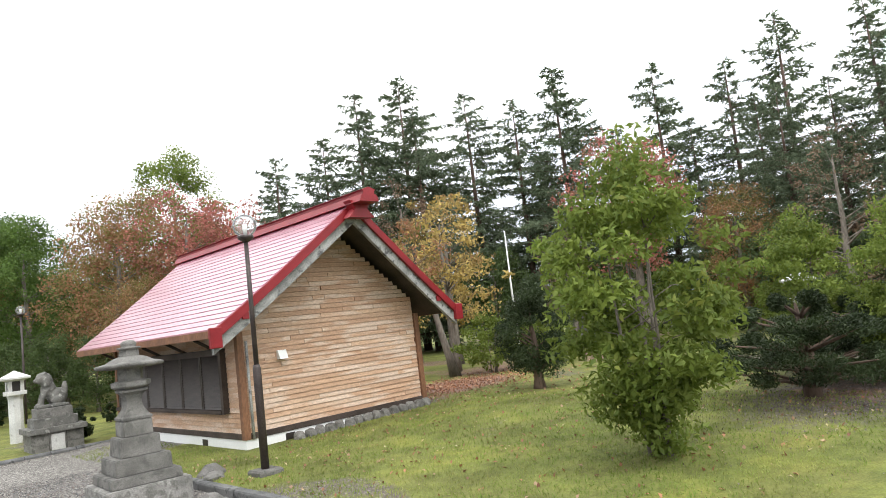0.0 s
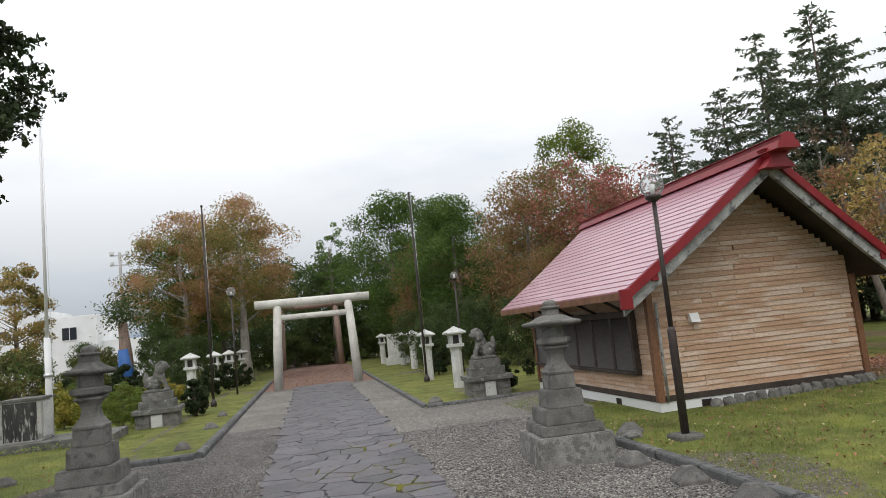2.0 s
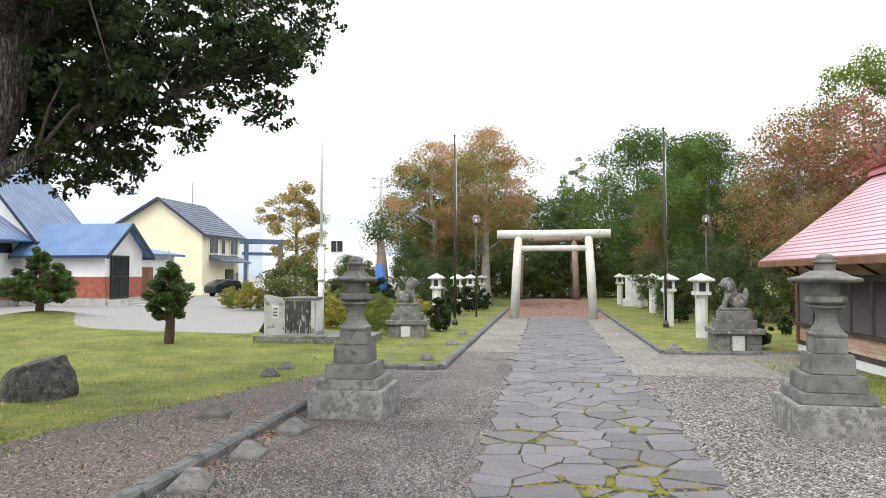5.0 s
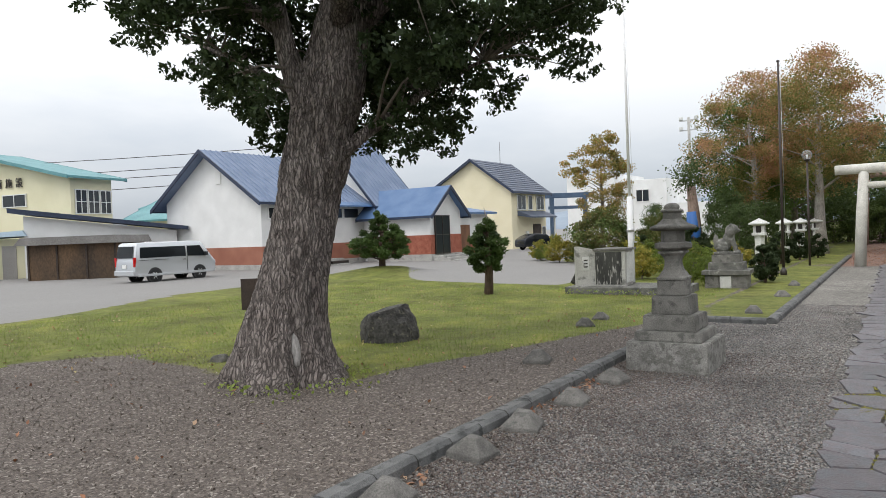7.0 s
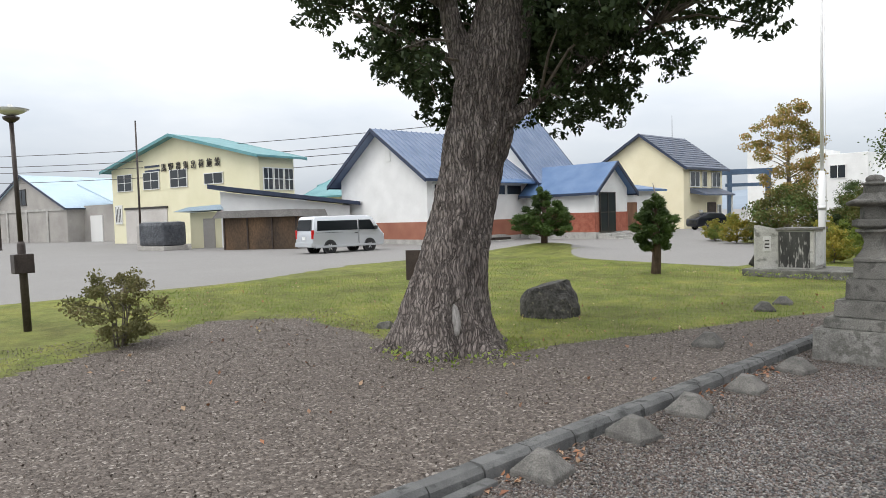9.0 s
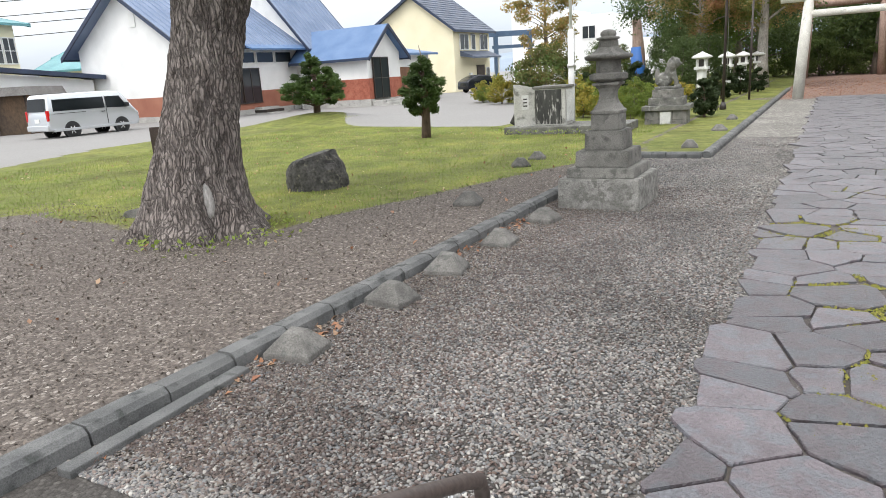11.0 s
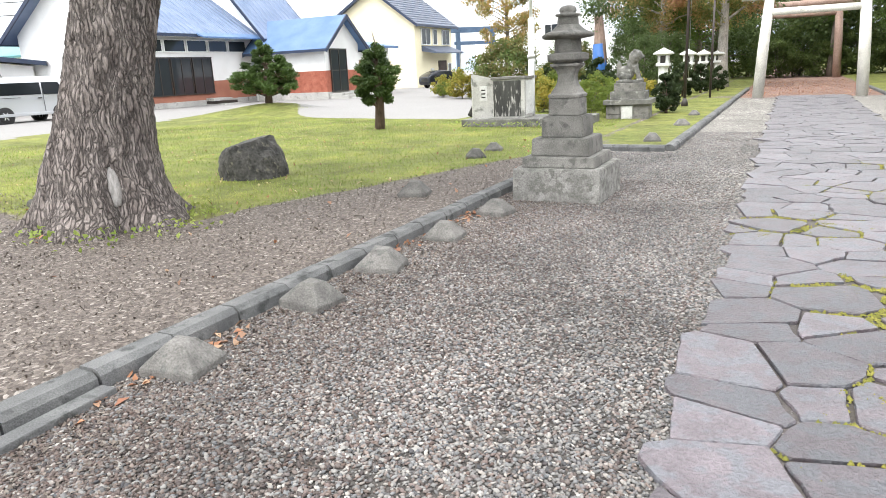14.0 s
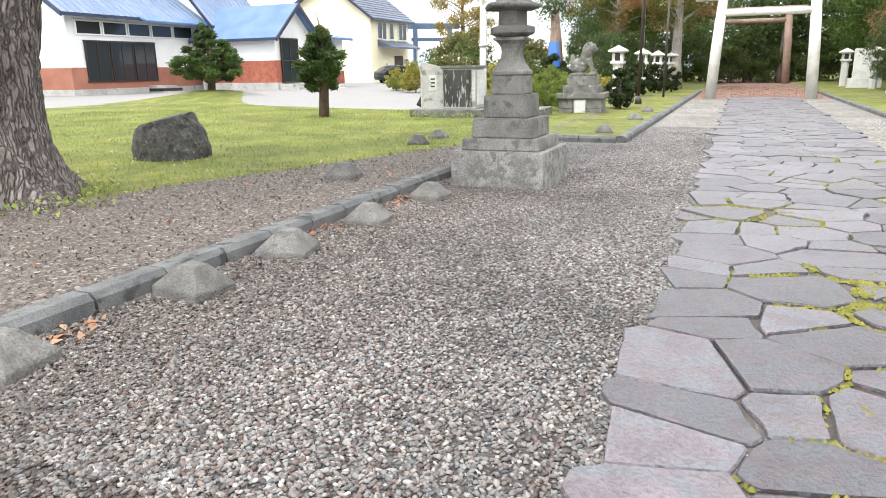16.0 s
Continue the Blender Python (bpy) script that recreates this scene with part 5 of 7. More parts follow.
def conifer(label, m, H, R, zb, leaves, seed, whorls=26, name="tree", group="", size=0.21, gaps=0.06, droop=0.16, dens=15.0, tr=None):
    rng = np.random.default_rng(seed)
    rnd = random.Random(seed)
    t = thing(name, label, "tree", group, m)
    bm = bmesh.new()
    bm_tube(bm, [(0, 0, -0.1), (0.05, 0, H * 0.5), (0, 0.03, H)], [tr or 0.016 * H, (tr or 0.018 * H) * 0.5, 0.01], 9, True, 0.15)
    pts, ax = [], []
    up_ = Vector((0, 0, 1))
    for k in range(whorls * 9):
        f = min(0.985, max(0.0, (k + rnd.uniform(-6, 6)) / (whorls * 9)))
        a = rnd.uniform(0, 6.283)
        if rnd.random() < gaps or noise.noise((f * 7, a * 1.1, seed * 3.7)) < -0.36:
            continue
        z = zb + (H - zb) * f
        reach = R * 2.15 * (1 - f) ** 0.8 * (0.85 + 0.5 * noise.noise((f * 5, a * 0.9, seed))) + 0.35
        L = reach * rnd.uniform(0.35, 1.12)
        rise = (0.32 * f - droop) * rnd.uniform(0.3, 1.5) + rnd.uniform(-0.12, 0.14)
        d = Vector((math.cos(a), math.sin(a), 0))
        q = [Vector((0, 0, z)), d * L * 0.5 + up_ * (z + (rise + 0.06) * 0.5 * L), d * L + up_ * (z + rise * L)]
        bm_tube(bm, q, [0.03 * (1 - f) + 0.008, 0.018 * (1 - f) + 0.006, 0.004], 4, False)
        side = Vector((-d.y, d.x, 0))
        for i in range(max(4, int(L * dens))):
            u = 0.12 + 0.88 * rnd.random() ** 0.8
            p = q[0].lerp(q[1], u * 2) if u < 0.5 else q[1].lerp(q[2], u * 2 - 1)
            w = (side * rnd.choice((-1, 1)) * rnd.uniform(0.4, 1) + d * rnd.uniform(0.2, 0.9) + up_ * rnd.uniform(-1.1, 0.5)).normalized()
            n = rnd.randint(3, 5)
            long = (0.16 * L * (1.15 - u) + 0.18) * rnd.uniform(0.6, 1.2)
            for v in range(n):
                pts.append(tuple(p + w * long * (v + 0.5) / n))
                ax.append(tuple(w * 1.1 + d * 0.3))
    part("trunk", bm, BARKRED, t)
    ax = np.array(ax)
    hang("crown", leaf_mesh("crown", pts, size, leaves, rng, 0.05, 0.4, ax), t)
    return t


def at(x, y, a=0.0, s=1.0, z=None):
    return pose(x, y, height(x, y) if z is None else z, 0, 0, a) @ Matrix.Scale(s, 4)


# tall spruces behind the wooden house
sp1 = conifer("tall dark green spruce behind the wooden house", at(34.5, 24.0, 10), 16.8, 3.7, 1.2, L_FIR, 11, 30, group="spruces")
sp2 = conifer("tall slender spruce with open branches", at(37.5, 19.0, 40), 15.8, 2.6, 2.5, L_FIR, 12, 26, group="spruces", gaps=0.3)
sp3 = conifer("tall full dark green spruce", at(33.9, 31.1, 80), 17.4, 3.4, 1.5, L_FIR, 13, 30, group="spruces")
for src, x, y, h0, h, a in ((sp3, 28.4, 36.2, 17.4, 18.3, 30), (sp1, 32.1, 35.7, 16.8, 19.7, 100), (sp2, 34.4, 27.4, 15.8, 15.9, 200), (sp1, 30.6, 33.0, 16.8, 16.2, 250), (sp2, 37.2, 14.6, 15.8, 14.4, 90), (sp2, 36.2, 11.4, 15.8, 15.6, 160),
                            (sp3, 29.0, 7.6, 17.4, 9.6, 60), (sp2, 35.2, 7.3, 15.8, 14.2, 300), (sp3, 29.5, 5.0, 17.4, 12.3, 10), (sp3, 25.7, 42.9, 17.4, 15.2, 190), (sp1, 27.5, 39.3, 16.8, 15.8, 300), (sp3, 36.5, 27.5, 17.4, 13.0, 20),
                            (sp1, 33.5, 12.0, 16.8, 10.8, 45), (sp3, 31.0, 10.2, 17.4, 10.2, 140), (sp1, 32.0, 3.0, 16.8, 13.0, 200), (sp3, 36.0, 16.5, 17.4, 11.5, 270), (sp1, 37.5, 22.0, 16.8, 12.5, 130), (sp1, 33.0, -1.0, 16.8, 14.0, 20)):
    copy_thing(src, at(x, y, a, h / h0))

# broad-leaved trees
yl = broad_tree("half-bare tree with yellow autumn leaves", at(18.1, 18.7), 7.0, 2.4, 1.6, L_YELLOW, 2600, 0.15, 21, clumps=60, open_=0.6)
copy_thing(yl, at(21.0, 21.5, 120, 1.15))
copy_thing(yl, at(16.9, 21.5, 220, 0.85))
BARE = leafy("sparse_brown_twigs", [(0.15, 0.1, 0.07), (0.22, 0.15, 0.1), (0.12, 0.1, 0.06)], 0.2)
br = broad_tree("nearly bare brown autumn tree", at(22.3, 25.7), 9.6, 2.8, 2.0, BARE, 2600, 0.13, 22, clumps=80, open_=0.8)
copy_thing(br, at(24.4, 17.5, 70, 0.62))
copy_thing(br, at(23.0, 6.3, 200, 0.7))
copy_thing(br, at(27.0, 19.5, 150, 0.55))
rm = broad_tree("maple with pinkish red autumn leaves", at(25.5, 14.8), 9.4, 3.2, 3.2, L_RED, 5000, 0.16, 23, clumps=60)
leaning = broad_tree("leaning young tree with thin green leaves beside the house", at(16.8, 17.4), 5.6, 1.6, 2.8, L_MIX, 1500, 0.14, 24, lean=(-1.0, 0.4), trunk_r=0.17)
copy_thing(rm, at(13.4, 30.6, 40, 1.06))
copy_thing(rm, at(15.6, 31.5, 140, 1.02))
dk = broad_tree("broad tree with russet and green autumn leaves", at(11.4, 34.1), 10.4, 4.2, 1.6, L_MIX, 18000, 0.15, 25, clumps=110)
gr = broad_tree("tall green tree with yellowing crown", at(16.3, 38.7), 14.0, 3.8, 3.0, L_YGREEN, 15000, 0.18, 26, clumps=90)
orange = broad_tree("large tree with orange and brown autumn leaves beside the gate", at(-4.3, 46.5), 12.2, 4.6, 3.6, L_ORANGE, 26000, 0.15, 27, clumps=150, trunk_r=0.36, open_=0.5, bark=mat("pale_grey_bark", (0.24, 0.22, 0.2), (0.4, 0.37, 0.33), 5.0, 0.9, 0.5, 25, stretch=(1, 1, 0.4)))
green = broad_tree("tall full green broad-leaved tree", at(6.8, 55), 13.2, 5.0, 1.8, L_GREEN, 24000, 0.19, 28, clumps=150)
dark = broad_tree("dense dark green tree at the wood's edge", at(1.0, 68), 9.5, 4.6, 0.4, L_DARK, 8000, 0.28, 29, clumps=100)
pale = broad_tree("slim pale green tree with thin crown", at(2.2, 64), 13.2, 2.4, 4.0, L_GREEN, 3500, 0.22, 30, clumps=60, open_=0.5)
for src, x, y, a, s in ((orange, -8.0, 47.5, 100, 0.95), (green, -9.0, 51.0, 60, 0.78), (green, 11.3, 57.1, 200, 0.97), (dk, 8.5, 47.5, 80, 0.83), (green, 9.3, 42.5, 190, 0.78), (green, 9.1, 46.0, 120, 0.72), (dk, 12.5, 38.0, 300, 0.9), (gr, -6.5, 54.0, 30, 0.85),
                        (dark, -6.0, 62, 40, 1.0), (dark, 7.5, 66, 100, 1.05), (dark, 13.5, 60, 160, 1.0), (dark, 19.0, 54, 220, 1.0), (dark, 18.0, 44, 280, 0.8), (dark, 23.5, 47, 340, 1.1), (dark, -10.0, 57, 20, 0.8), (dark, 13.0, 46, 75, 0.75), (dark, 28, 42, 135, 0.9),
                        (dark, 30, 27, 15, 0.6), (dark, 33, 19.5, 95, 0.65), (dark, 20.0, 33, 75, 0.55), (dark, 25.5, 31, 175, 0.6), (dark, 34, 14, 230, 0.55), (dark, 27, 9.0, 30, 0.45), (dark, 26.5, 4.0, 150, 0.6), (dark, 16.0, 27.5, 10, 0.45), (dk, 10.7, 30.5, 10, 0.55),
                        (dk, 29.0, 12.0, 200, 0.62), (green, 22.0, 1.0, 60, 0.5), (dark, -18.5, 62, 200, 0.4), (dark, 3.5, 74, 300, 1.2), (dark, -3.0, 78, 30, 1.2), (dark, 11.0, 74, 30, 1.2)):
    copy_thing(src, at(x, y, a, s))
for x, y, a, s in ((-7.5, 39.5, 10, 0.32), (5.8, 34.5, 60, 0.3), (7.9, 33.0, 100, 0.36), (9.2, 31.0, 150, 0.34), (6.2, 43.0, 200, 0.36), (-6.8, 43.5, 250, 0.34), (9.5, 36.5, 320, 0.4), (-9.0, 44.0, 30, 0.42), (7.4, 38.6, 290, 0.38)):
    copy_thing(dark, at(x, y, a, s))
thicket = broad_tree("dense dark undergrowth shrub behind the gates", at(-5.0, 64.6), 3.0, 2.2, 0.05, L_THICK, 4200, 0.18, 33, clumps=60, name="shrub", stems=3, trunk_r=0.06, group="thicket")
for x, y, a, s in ((-1.6, 59.2, 50, 1.0), (1.4, 58.8, 120, 0.9), (4.2, 59.3, 190, 1.05), (7.3, 58.6, 260, 1.1), (-8.4, 57.5, 330, 1.1), (10.5, 57.0, 20, 1.0), (-0.2, 62.0, 80, 1.6), (3.2, 62.4, 200, 1.7), (-4.0, 62.2, 300, 1.7), (6.8, 62.0, 10, 1.7)):
    copy_thing(thicket, at(x, y + 6.0, a, s))
amber = broad_tree("small garden tree with orange and green autumn leaves", at(-15.2, 39.8), 7.6, 2.4, 2.2, leafy("amber_green_leaves", [(0.13, 0.19, 0.05), (0.24, 0.26, 0.07), (0.46, 0.29, 0.11), (0.2, 0.23, 0.06), (0.5, 0.27, 0.12)], 0.45), 9000, 0.15, 31, clumps=70, open_=0.2)


# leafy shrubs and small trees by the lawn
yg = broad_tree("young bushy tree with glossy yellow-green leaves on the grass", at(8.35, 4.85), 4.15, 1.55, 0.1, L_YGREEN, 15000, 0.12, 41, clumps=130, vase=0.5, aspect=0.42, puff=1.5, name="shrub", stems=4, trunk_r=0.06)
copy_thing(yg, at(13.6, 3.0, 140, 0.72))
copy_thing(yg, at(15.6, 5.2, 40, 0.8))
yew2 = broad_tree("dense dark green upright yew with brown trunk", at(13.7, 11.2), 2.7, 1.05, 0.3, L_YEW, 15000, 0.1, 43, aspect=0.28, puff=1.9, clumps=60, name="shrub", bark=BARKRED, trunk_r=0.14)
ru = broad_tree("yellowing undergrowth shrub at the wood's edge", at(14.6, 19.5), 2.2, 1.5, 0.1, L_YGREEN, 3500, 0.13, 44, clumps=50, name="shrub", stems=4, trunk_r=0.04, group="undergrowth")
for x, y, a, s in ((17.5, 16.3, 40, 0.9), (19.8, 15.5, 100, 0.8), (16.0, 22.5, 200, 1.0), (13.4, 23.0, 250, 0.9), (-5.6, 23.6, 30, 0.42), (-6.4, 24.6, 110, 0.5), (-6.8, 26.5, 30, 0.6), (-8.3, 28.0, 70, 0.5), (-9.5, 30.5, 170, 0.6), (-16.0, 37.2, 20, 0.45), (-18.1, 37.3, 20, 0.4)):
    copy_thing(ru, at(x, y, a, s))
gold = broad_tree("low rounded bush with golden yellow leaves", at(-7.0, 27.0), 1.1, 0.8, 0.05, leafy("golden_bush_leaves", [(0.3, 0.29, 0.05), (0.45, 0.36, 0.07), (0.2, 0.24, 0.05), (0.5, 0.32, 0.1)], 0.4), 3500, 0.09, 47, clumps=45, name="shrub", stems=3, trunk_r=0.03, group="golden bushes")
for x, y, a, s in ((-8.6, 26.2, 40, 1.0), (-6.1, 29.5, 90, 1.1), (-16.4, 36.0, 150, 1.3), (-10.2, 30.5, 210, 1.2), (-18.6, 38.2, 250, 1.0)):
    copy_thing(gold, at(x, y, a, s))
yew3 = broad_tree("clipped dark green yew bush among the lanterns", at(-4.2, 25.6), 1.2, 0.6, 0.1, L_YEW, 4500, 0.1, 45, clumps=45, name="shrub", bark=BARKRED, group="yew bushes")
for x, y, a, s in ((-5.5, 27.0, 30, 0.8), (-6.9, 29.8, 90, 0.9), (-4.9, 31.0, 150, 0.8), (-5.0, 35.5, 210, 1.2), (-4.6, 39.0, 10, 1.1), (-7.6, 32.0, 280, 1.0), (-4.0, 41.5, 50, 1.0), (5.75, 21.2, 120, 0.75), (5.6, 32.0, 30, 1.2), (6.4, 37.0, 80, 1.4), (-11.0, 34.0, 80, 1.2), (-9.0, 36.0, 60, 1.5), (-12.8, 37.0, 10, 1.1), (7.9, 25.4, 0, 0.5)):
    copy_thing(yew3, at(x, y, a, s))
pine = broad_tree("low spreading pine with browning needles", at(-14.0, 36.5), 2.9, 2.3, 0.3, leafy("browning_pine_needles", [(0.07, 0.12, 0.035), (0.12, 0.18, 0.05), (0.17, 0.14, 0.05), (0.08, 0.14, 0.04)], 0.3), 7000, 0.16, 46, clumps=60, name="shrub")
copy_thing(pine, at(-12.6, 41.5, 100, 0.7))
copy_thing(pine, at(-13.4, 47.0, 100, 1.0))


def pad_yew(label, m, layers, nleaf, size, seed, trunk_r, leaves):
    """A yew of flat ragged pads: rows of height, reach and pads for each."""
    rng = np.random.default_rng(seed)
    t = thing("yew", label, "shrub", "", m)
    bm = bmesh.new()
    top = layers[-1][0]
    bm_tube(bm, [(0, 0, -0.1), (0.05, 0.02, top * 0.4), (-0.03, 0.04, top)], [trunk_r * 1.3, trunk_r, 0.02], 10, True, 0.2)
    pts, ax = [], []
    total = sum(n for _, _, n in layers)
    for z, reach, n in layers:
        for k in range(n):
            a = 6.283 * (k + rng.uniform(-0.4, 0.4)) / n
            rr = reach * rng.uniform(0.35, 1.0)
            c = Vector((rr * math.cos(a), rr * math.sin(a), z + rng.uniform(-0.12, 0.12) + 0.05 * rr))
            part("branch", tube([(0, 0, z - 0.25), c * 0.5 + Vector((0, 0, z * 0.5 - 0.12)), c], [0.035, 0.025, 0.008], 5), BARKRED, t)
            q = c + Vector((math.cos(a), math.sin(a), 0)) * 0.05
            w = 0.13 + 0.16 * reach * rng.uniform(0.4, 1.4)
            p = np.array(q) + in_ball(rng, nleaf // total) * np.array([w, w, 0.15])
            pts.append(p)
            d = p * np.array([1, 1, 0])
            d /= np.linalg.norm(d, axis=1)[:, None] + 1e-6
            d[:, 2] = 0.5
            ax.append(d)
    part("trunk", bm, BARKRED, t)
    hang("crown", leaf_mesh("crown", np.concatenate(pts), size, leaves, rng, 0.4, 0.24, np.concatenate(ax) * 0.7), t)
    return t


pad_yew("spreading tiered dark green yew on a grass mound", at(-20.8, 25.6), ((0.5, 1.2, 7), (0.7, 1.45, 9), (0.95, 1.35, 9), (1.2, 1.2, 9), (1.5, 1.0, 8), (1.8, 0.75, 7), (2.1, 0.5, 5), (2.35, 0.25, 3)), 14000, 0.19, 51, 0.14, L_YEW2)
pad_yew("ragged upright yew with broken top on the lawn", at(-11.4, 19.35), ((0.85, 0.4, 5), (1.05, 0.55, 6), (1.3, 0.6, 7), (1.55, 0.52, 7), (1.8, 0.42, 5), (2.05, 0.3, 4), (2.3, 0.15, 2)), 9500, 0.15, 52, 0.13, L_YEW2)
yew = pad_yew("dark green spreading yew on the grass", at(12.4, 4.3), ((0.45, 1.6, 9), (0.7, 1.9, 12), (1.0, 1.6, 10), (1.3, 1.1, 8), (1.6, 0.5, 5)), 34000, 0.085, 42, 0.12, L_YEW)
for x, y, a, s in ((16.5, 3.6, 90, 1.0), (15.0, 4.0, 0, 0.9)):
    copy_thing(yew, at(x, y, a, s))
part("bare_top", tube([(-11.44, 19.38, 1.9), (-11.4, 19.4, 2.6), (-11.5, 19.42, 2.95)], [0.04, 0.03, 0.01], 6), BARK2).name = "broken_branch"
tagged(bpy.data.objects["broken_branch"], "bare broken leader of the clipped yew", "branch")
lb = broad_tree("sparse twiggy shrub with yellowing leaves on the lawn edge", at(-12.0, 4.0), 1.25, 0.85, 0.05, leafy("olive_twig_leaves", [(0.12, 0.13, 0.045), (0.2, 0.19, 0.08), (0.16, 0.12, 0.06)]), 4500, 0.06, 53, clumps=90, name="shrub", stems=7, trunk_r=0.03, open_=0.6)


def great_oak():
    rng = np.random.default_rng(7)
    t = thing("oak_tree", "great old oak with rough grey bark and dark green leaves", "tree", m=pose(-7.96, 7.38, 0.1))
    bm = bmesh.new()
    seg = 150
    rings = []
    px, py = 0.677, 0.736

    def spot(a, w, z):
        """A point of the tree: a along the lean, w across it."""
        return (a * px + w * py, a * py - w * px, z)

    def lean(z):
        return 0.235 * max(0.0, z - 0.75) ** 1.0 + 0.03 * math.exp(-((z - 0.75) / 0.5) ** 2)
    for k in range(130):
        f = k / 129
        z = -0.15 + 5.9 * f
        cx, cy, _ = spot(lean(z), 0.05 * math.sin(z * 1.3), z)
        r = 0.425 + 0.52 * math.exp(-max(z, 0) / 0.72) + 0.045 * math.exp(-((z - 3.2) / 0.35) ** 2) + 0.06 * math.exp(-((z - 4.1) / 0.4) ** 2) - 0.1 * step(4.4, 5.8, z)
        ring = []
        for j in range(seg):
            a = 2 * math.pi * j / seg
            flare = 1 + 0.16 * math.exp(-max(z, 0) / 0.4) * math.sin(5 * a + 0.8) + 0.08 * math.exp(-max(z, 0) / 0.3) * math.sin(9 * a + 2)
            warp = 0.3 * noise.noise((math.cos(a) * 3, math.sin(a) * 3, z * 1.8))
            furrow = abs(noise.noise((math.cos(a + warp) * 11, math.sin(a + warp) * 11, z * 1.5)))
            plate = abs(noise.noise((math.cos(a + warp) * 17, math.sin(a + warp) * 17, z * 3.4 + 9)))
            tex = 0.035 * noise.noise((math.cos(a) * 4, math.sin(a) * 4, z * 0.8)) + 0.085 * min(furrow, 0.38) + 0.035 * min(plate, 0.4) + 0.012 * noise.noise((math.cos(a) * 25, math.sin(a) * 25, z * 9))
            scar = -0.1 * math.exp(-((a - 5.8) / 0.12) ** 2 - ((z - 0.48) / 0.36) ** 4)
            knot = 0.07 * math.exp(-((a - 5.9) / 0.16) ** 2 - ((z - 3.1) / 0.14) ** 2)
            rr = r * flare + tex + scar + knot
            ring.append(bm.verts.new((cx + rr * math.cos(a), cy + rr * math.sin(a), z)))
        rings.append(ring)
    for a, b in zip(rings, rings[1:]):
        for j in range(seg):
            f = bm.faces.new((a[j], a[(j + 1) % seg], b[(j + 1) % seg], b[j]))
            f.smooth = True
    bm.faces.new(rings[-1])
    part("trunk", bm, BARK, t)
    sc = bmesh.new()
    bmesh.ops.create_icosphere(sc, subdivisions=3, radius=1)
    for v in sc.verts:
        v.co = Vector((v.co.x * 0.05, v.co.y * 0.075, v.co.z * 0.23)) * (1 + 0.15 * noise.noise(v.co * 3))
    for f in sc.faces:
        f.smooth = True
    scar = part("healed_scar", sc, mat("bare_grey_wood", (0.25, 0.235, 0.22), (0.4, 0.38, 0.36), 5.0, 0.9, 0.4, 40, stretch=(1, 1, 0.3)), t, "bare grey wood of an old wound")
    scar.matrix_basis = pose(0.62 * math.cos(5.8), 0.62 * math.sin(5.8), 0.55, 0, 0, math.degrees(5.8)) @ pose(0, 0, 0, 0, -12, 0)
    top = lean(5.7)
    lines = [([(0.62, 0.0, 3.5), (0.44, 0.05, 4.15), (0.22, 0.05, 4.85), (0.1, 0.0, 5.7), (-0.3, 0.1, 7.6)], 0.24), ([(top - 0.05, 0.05, 5.5), (1.3, 0.0, 6.6), (1.5, -0.2, 9.0)], 0.34), ([(1.0, 0.05, 5.0), (2.0, 0.0, 5.9), (3.4, 0.2, 6.8)], 0.2),
             ([(0.85, 0.2, 3.25), (1.3, 0.1, 3.6), (2.3, -0.3, 4.3), (3.4, -0.5, 4.9)], 0.12), ([(0.9, -0.2, 4.6), (1.6, -1.5, 5.6), (2.2, -2.8, 6.2)], 0.16), ([(0.1, 0.0, 5.2), (-0.8, -0.6, 6.0), (-1.7, -0.9, 6.6)], 0.13),
             ([(1.0, 0.3, 5.2), (1.2, 1.6, 6.3), (1.6, 2.8, 6.9)], 0.16), ([(0.3, -0.1, 4.3), (-0.4, -0.7, 4.8), (-1.0, -1.2, 5.2)], 0.08)]
    limbs = []
    for pts, r in lines:
        pts = [spot(*p) for p in pts]
        limbs.append(pts)
        part("limb", tube(pts, [r * (1 - 0.72 * i / (len(pts) - 1)) for i in range(len(pts))], 18, 0.2), BARK, t)
    cs, twigs = [], bmesh.new()
    while len(cs) < 350:
        p = rng.normal(size=3)
        p /= np.linalg.norm(p)
        rad = rng.uniform(0.1, 1.0) ** 0.5
        a, w, z = 1.35 + 4.4 * p[0] * rad, -0.4 + 3.1 * p[1] * rad, 6.4 + 3.6 * p[2] * rad
        lift = 1 - w / 10.3
        b = a / lift
        if b > 0.4:
            low = 3.3 + 0.1 * (b - 0.4) + 0.11 * max(0.0, b - 1.4) ** 2
        else:
            low = 3.25 + 0.85 * (0.4 - b)
        low = 2.1 + (low - 2.1) * lift
        low += 0.35 * noise.noise((a * 0.8, w * 0.8, 3.0))
        if z < low or (w > -0.5 and -0.25 < b < 1.75 and (z - 2.1) / lift < 3.9):
            continue
        if z > 5.8 and rng.random() < 0.3:
            continue
        cs.append(np.array(spot(a, w, z)))
    cs = np.array(cs)
    mids = [Vector(p).lerp(Vector(q), u) for pts in limbs for p, q in zip(pts[1:], pts[2:]) for u in (0.2, 0.6, 1.0)]
    for c in cs:
        b = Vector(c)
        a = min(mids, key=lambda v: (v - b).length)
        if (b - a).length > 2.2:
            continue
        mid = a.lerp(b, 0.5) + Vector((0, 0, 0.08 * (b - a).length))
        bm_tube(twigs, [a, mid, b], [0.03, 0.018, 0.006], 5, False)
    part("twigwork", twigs, BARK2, t)["kind"] = "stuff"
    tufts = np.repeat(cs, 15, axis=0) + in_ball(rng, 15 * len(cs)) * np.array([0.58, 0.58, 0.36])
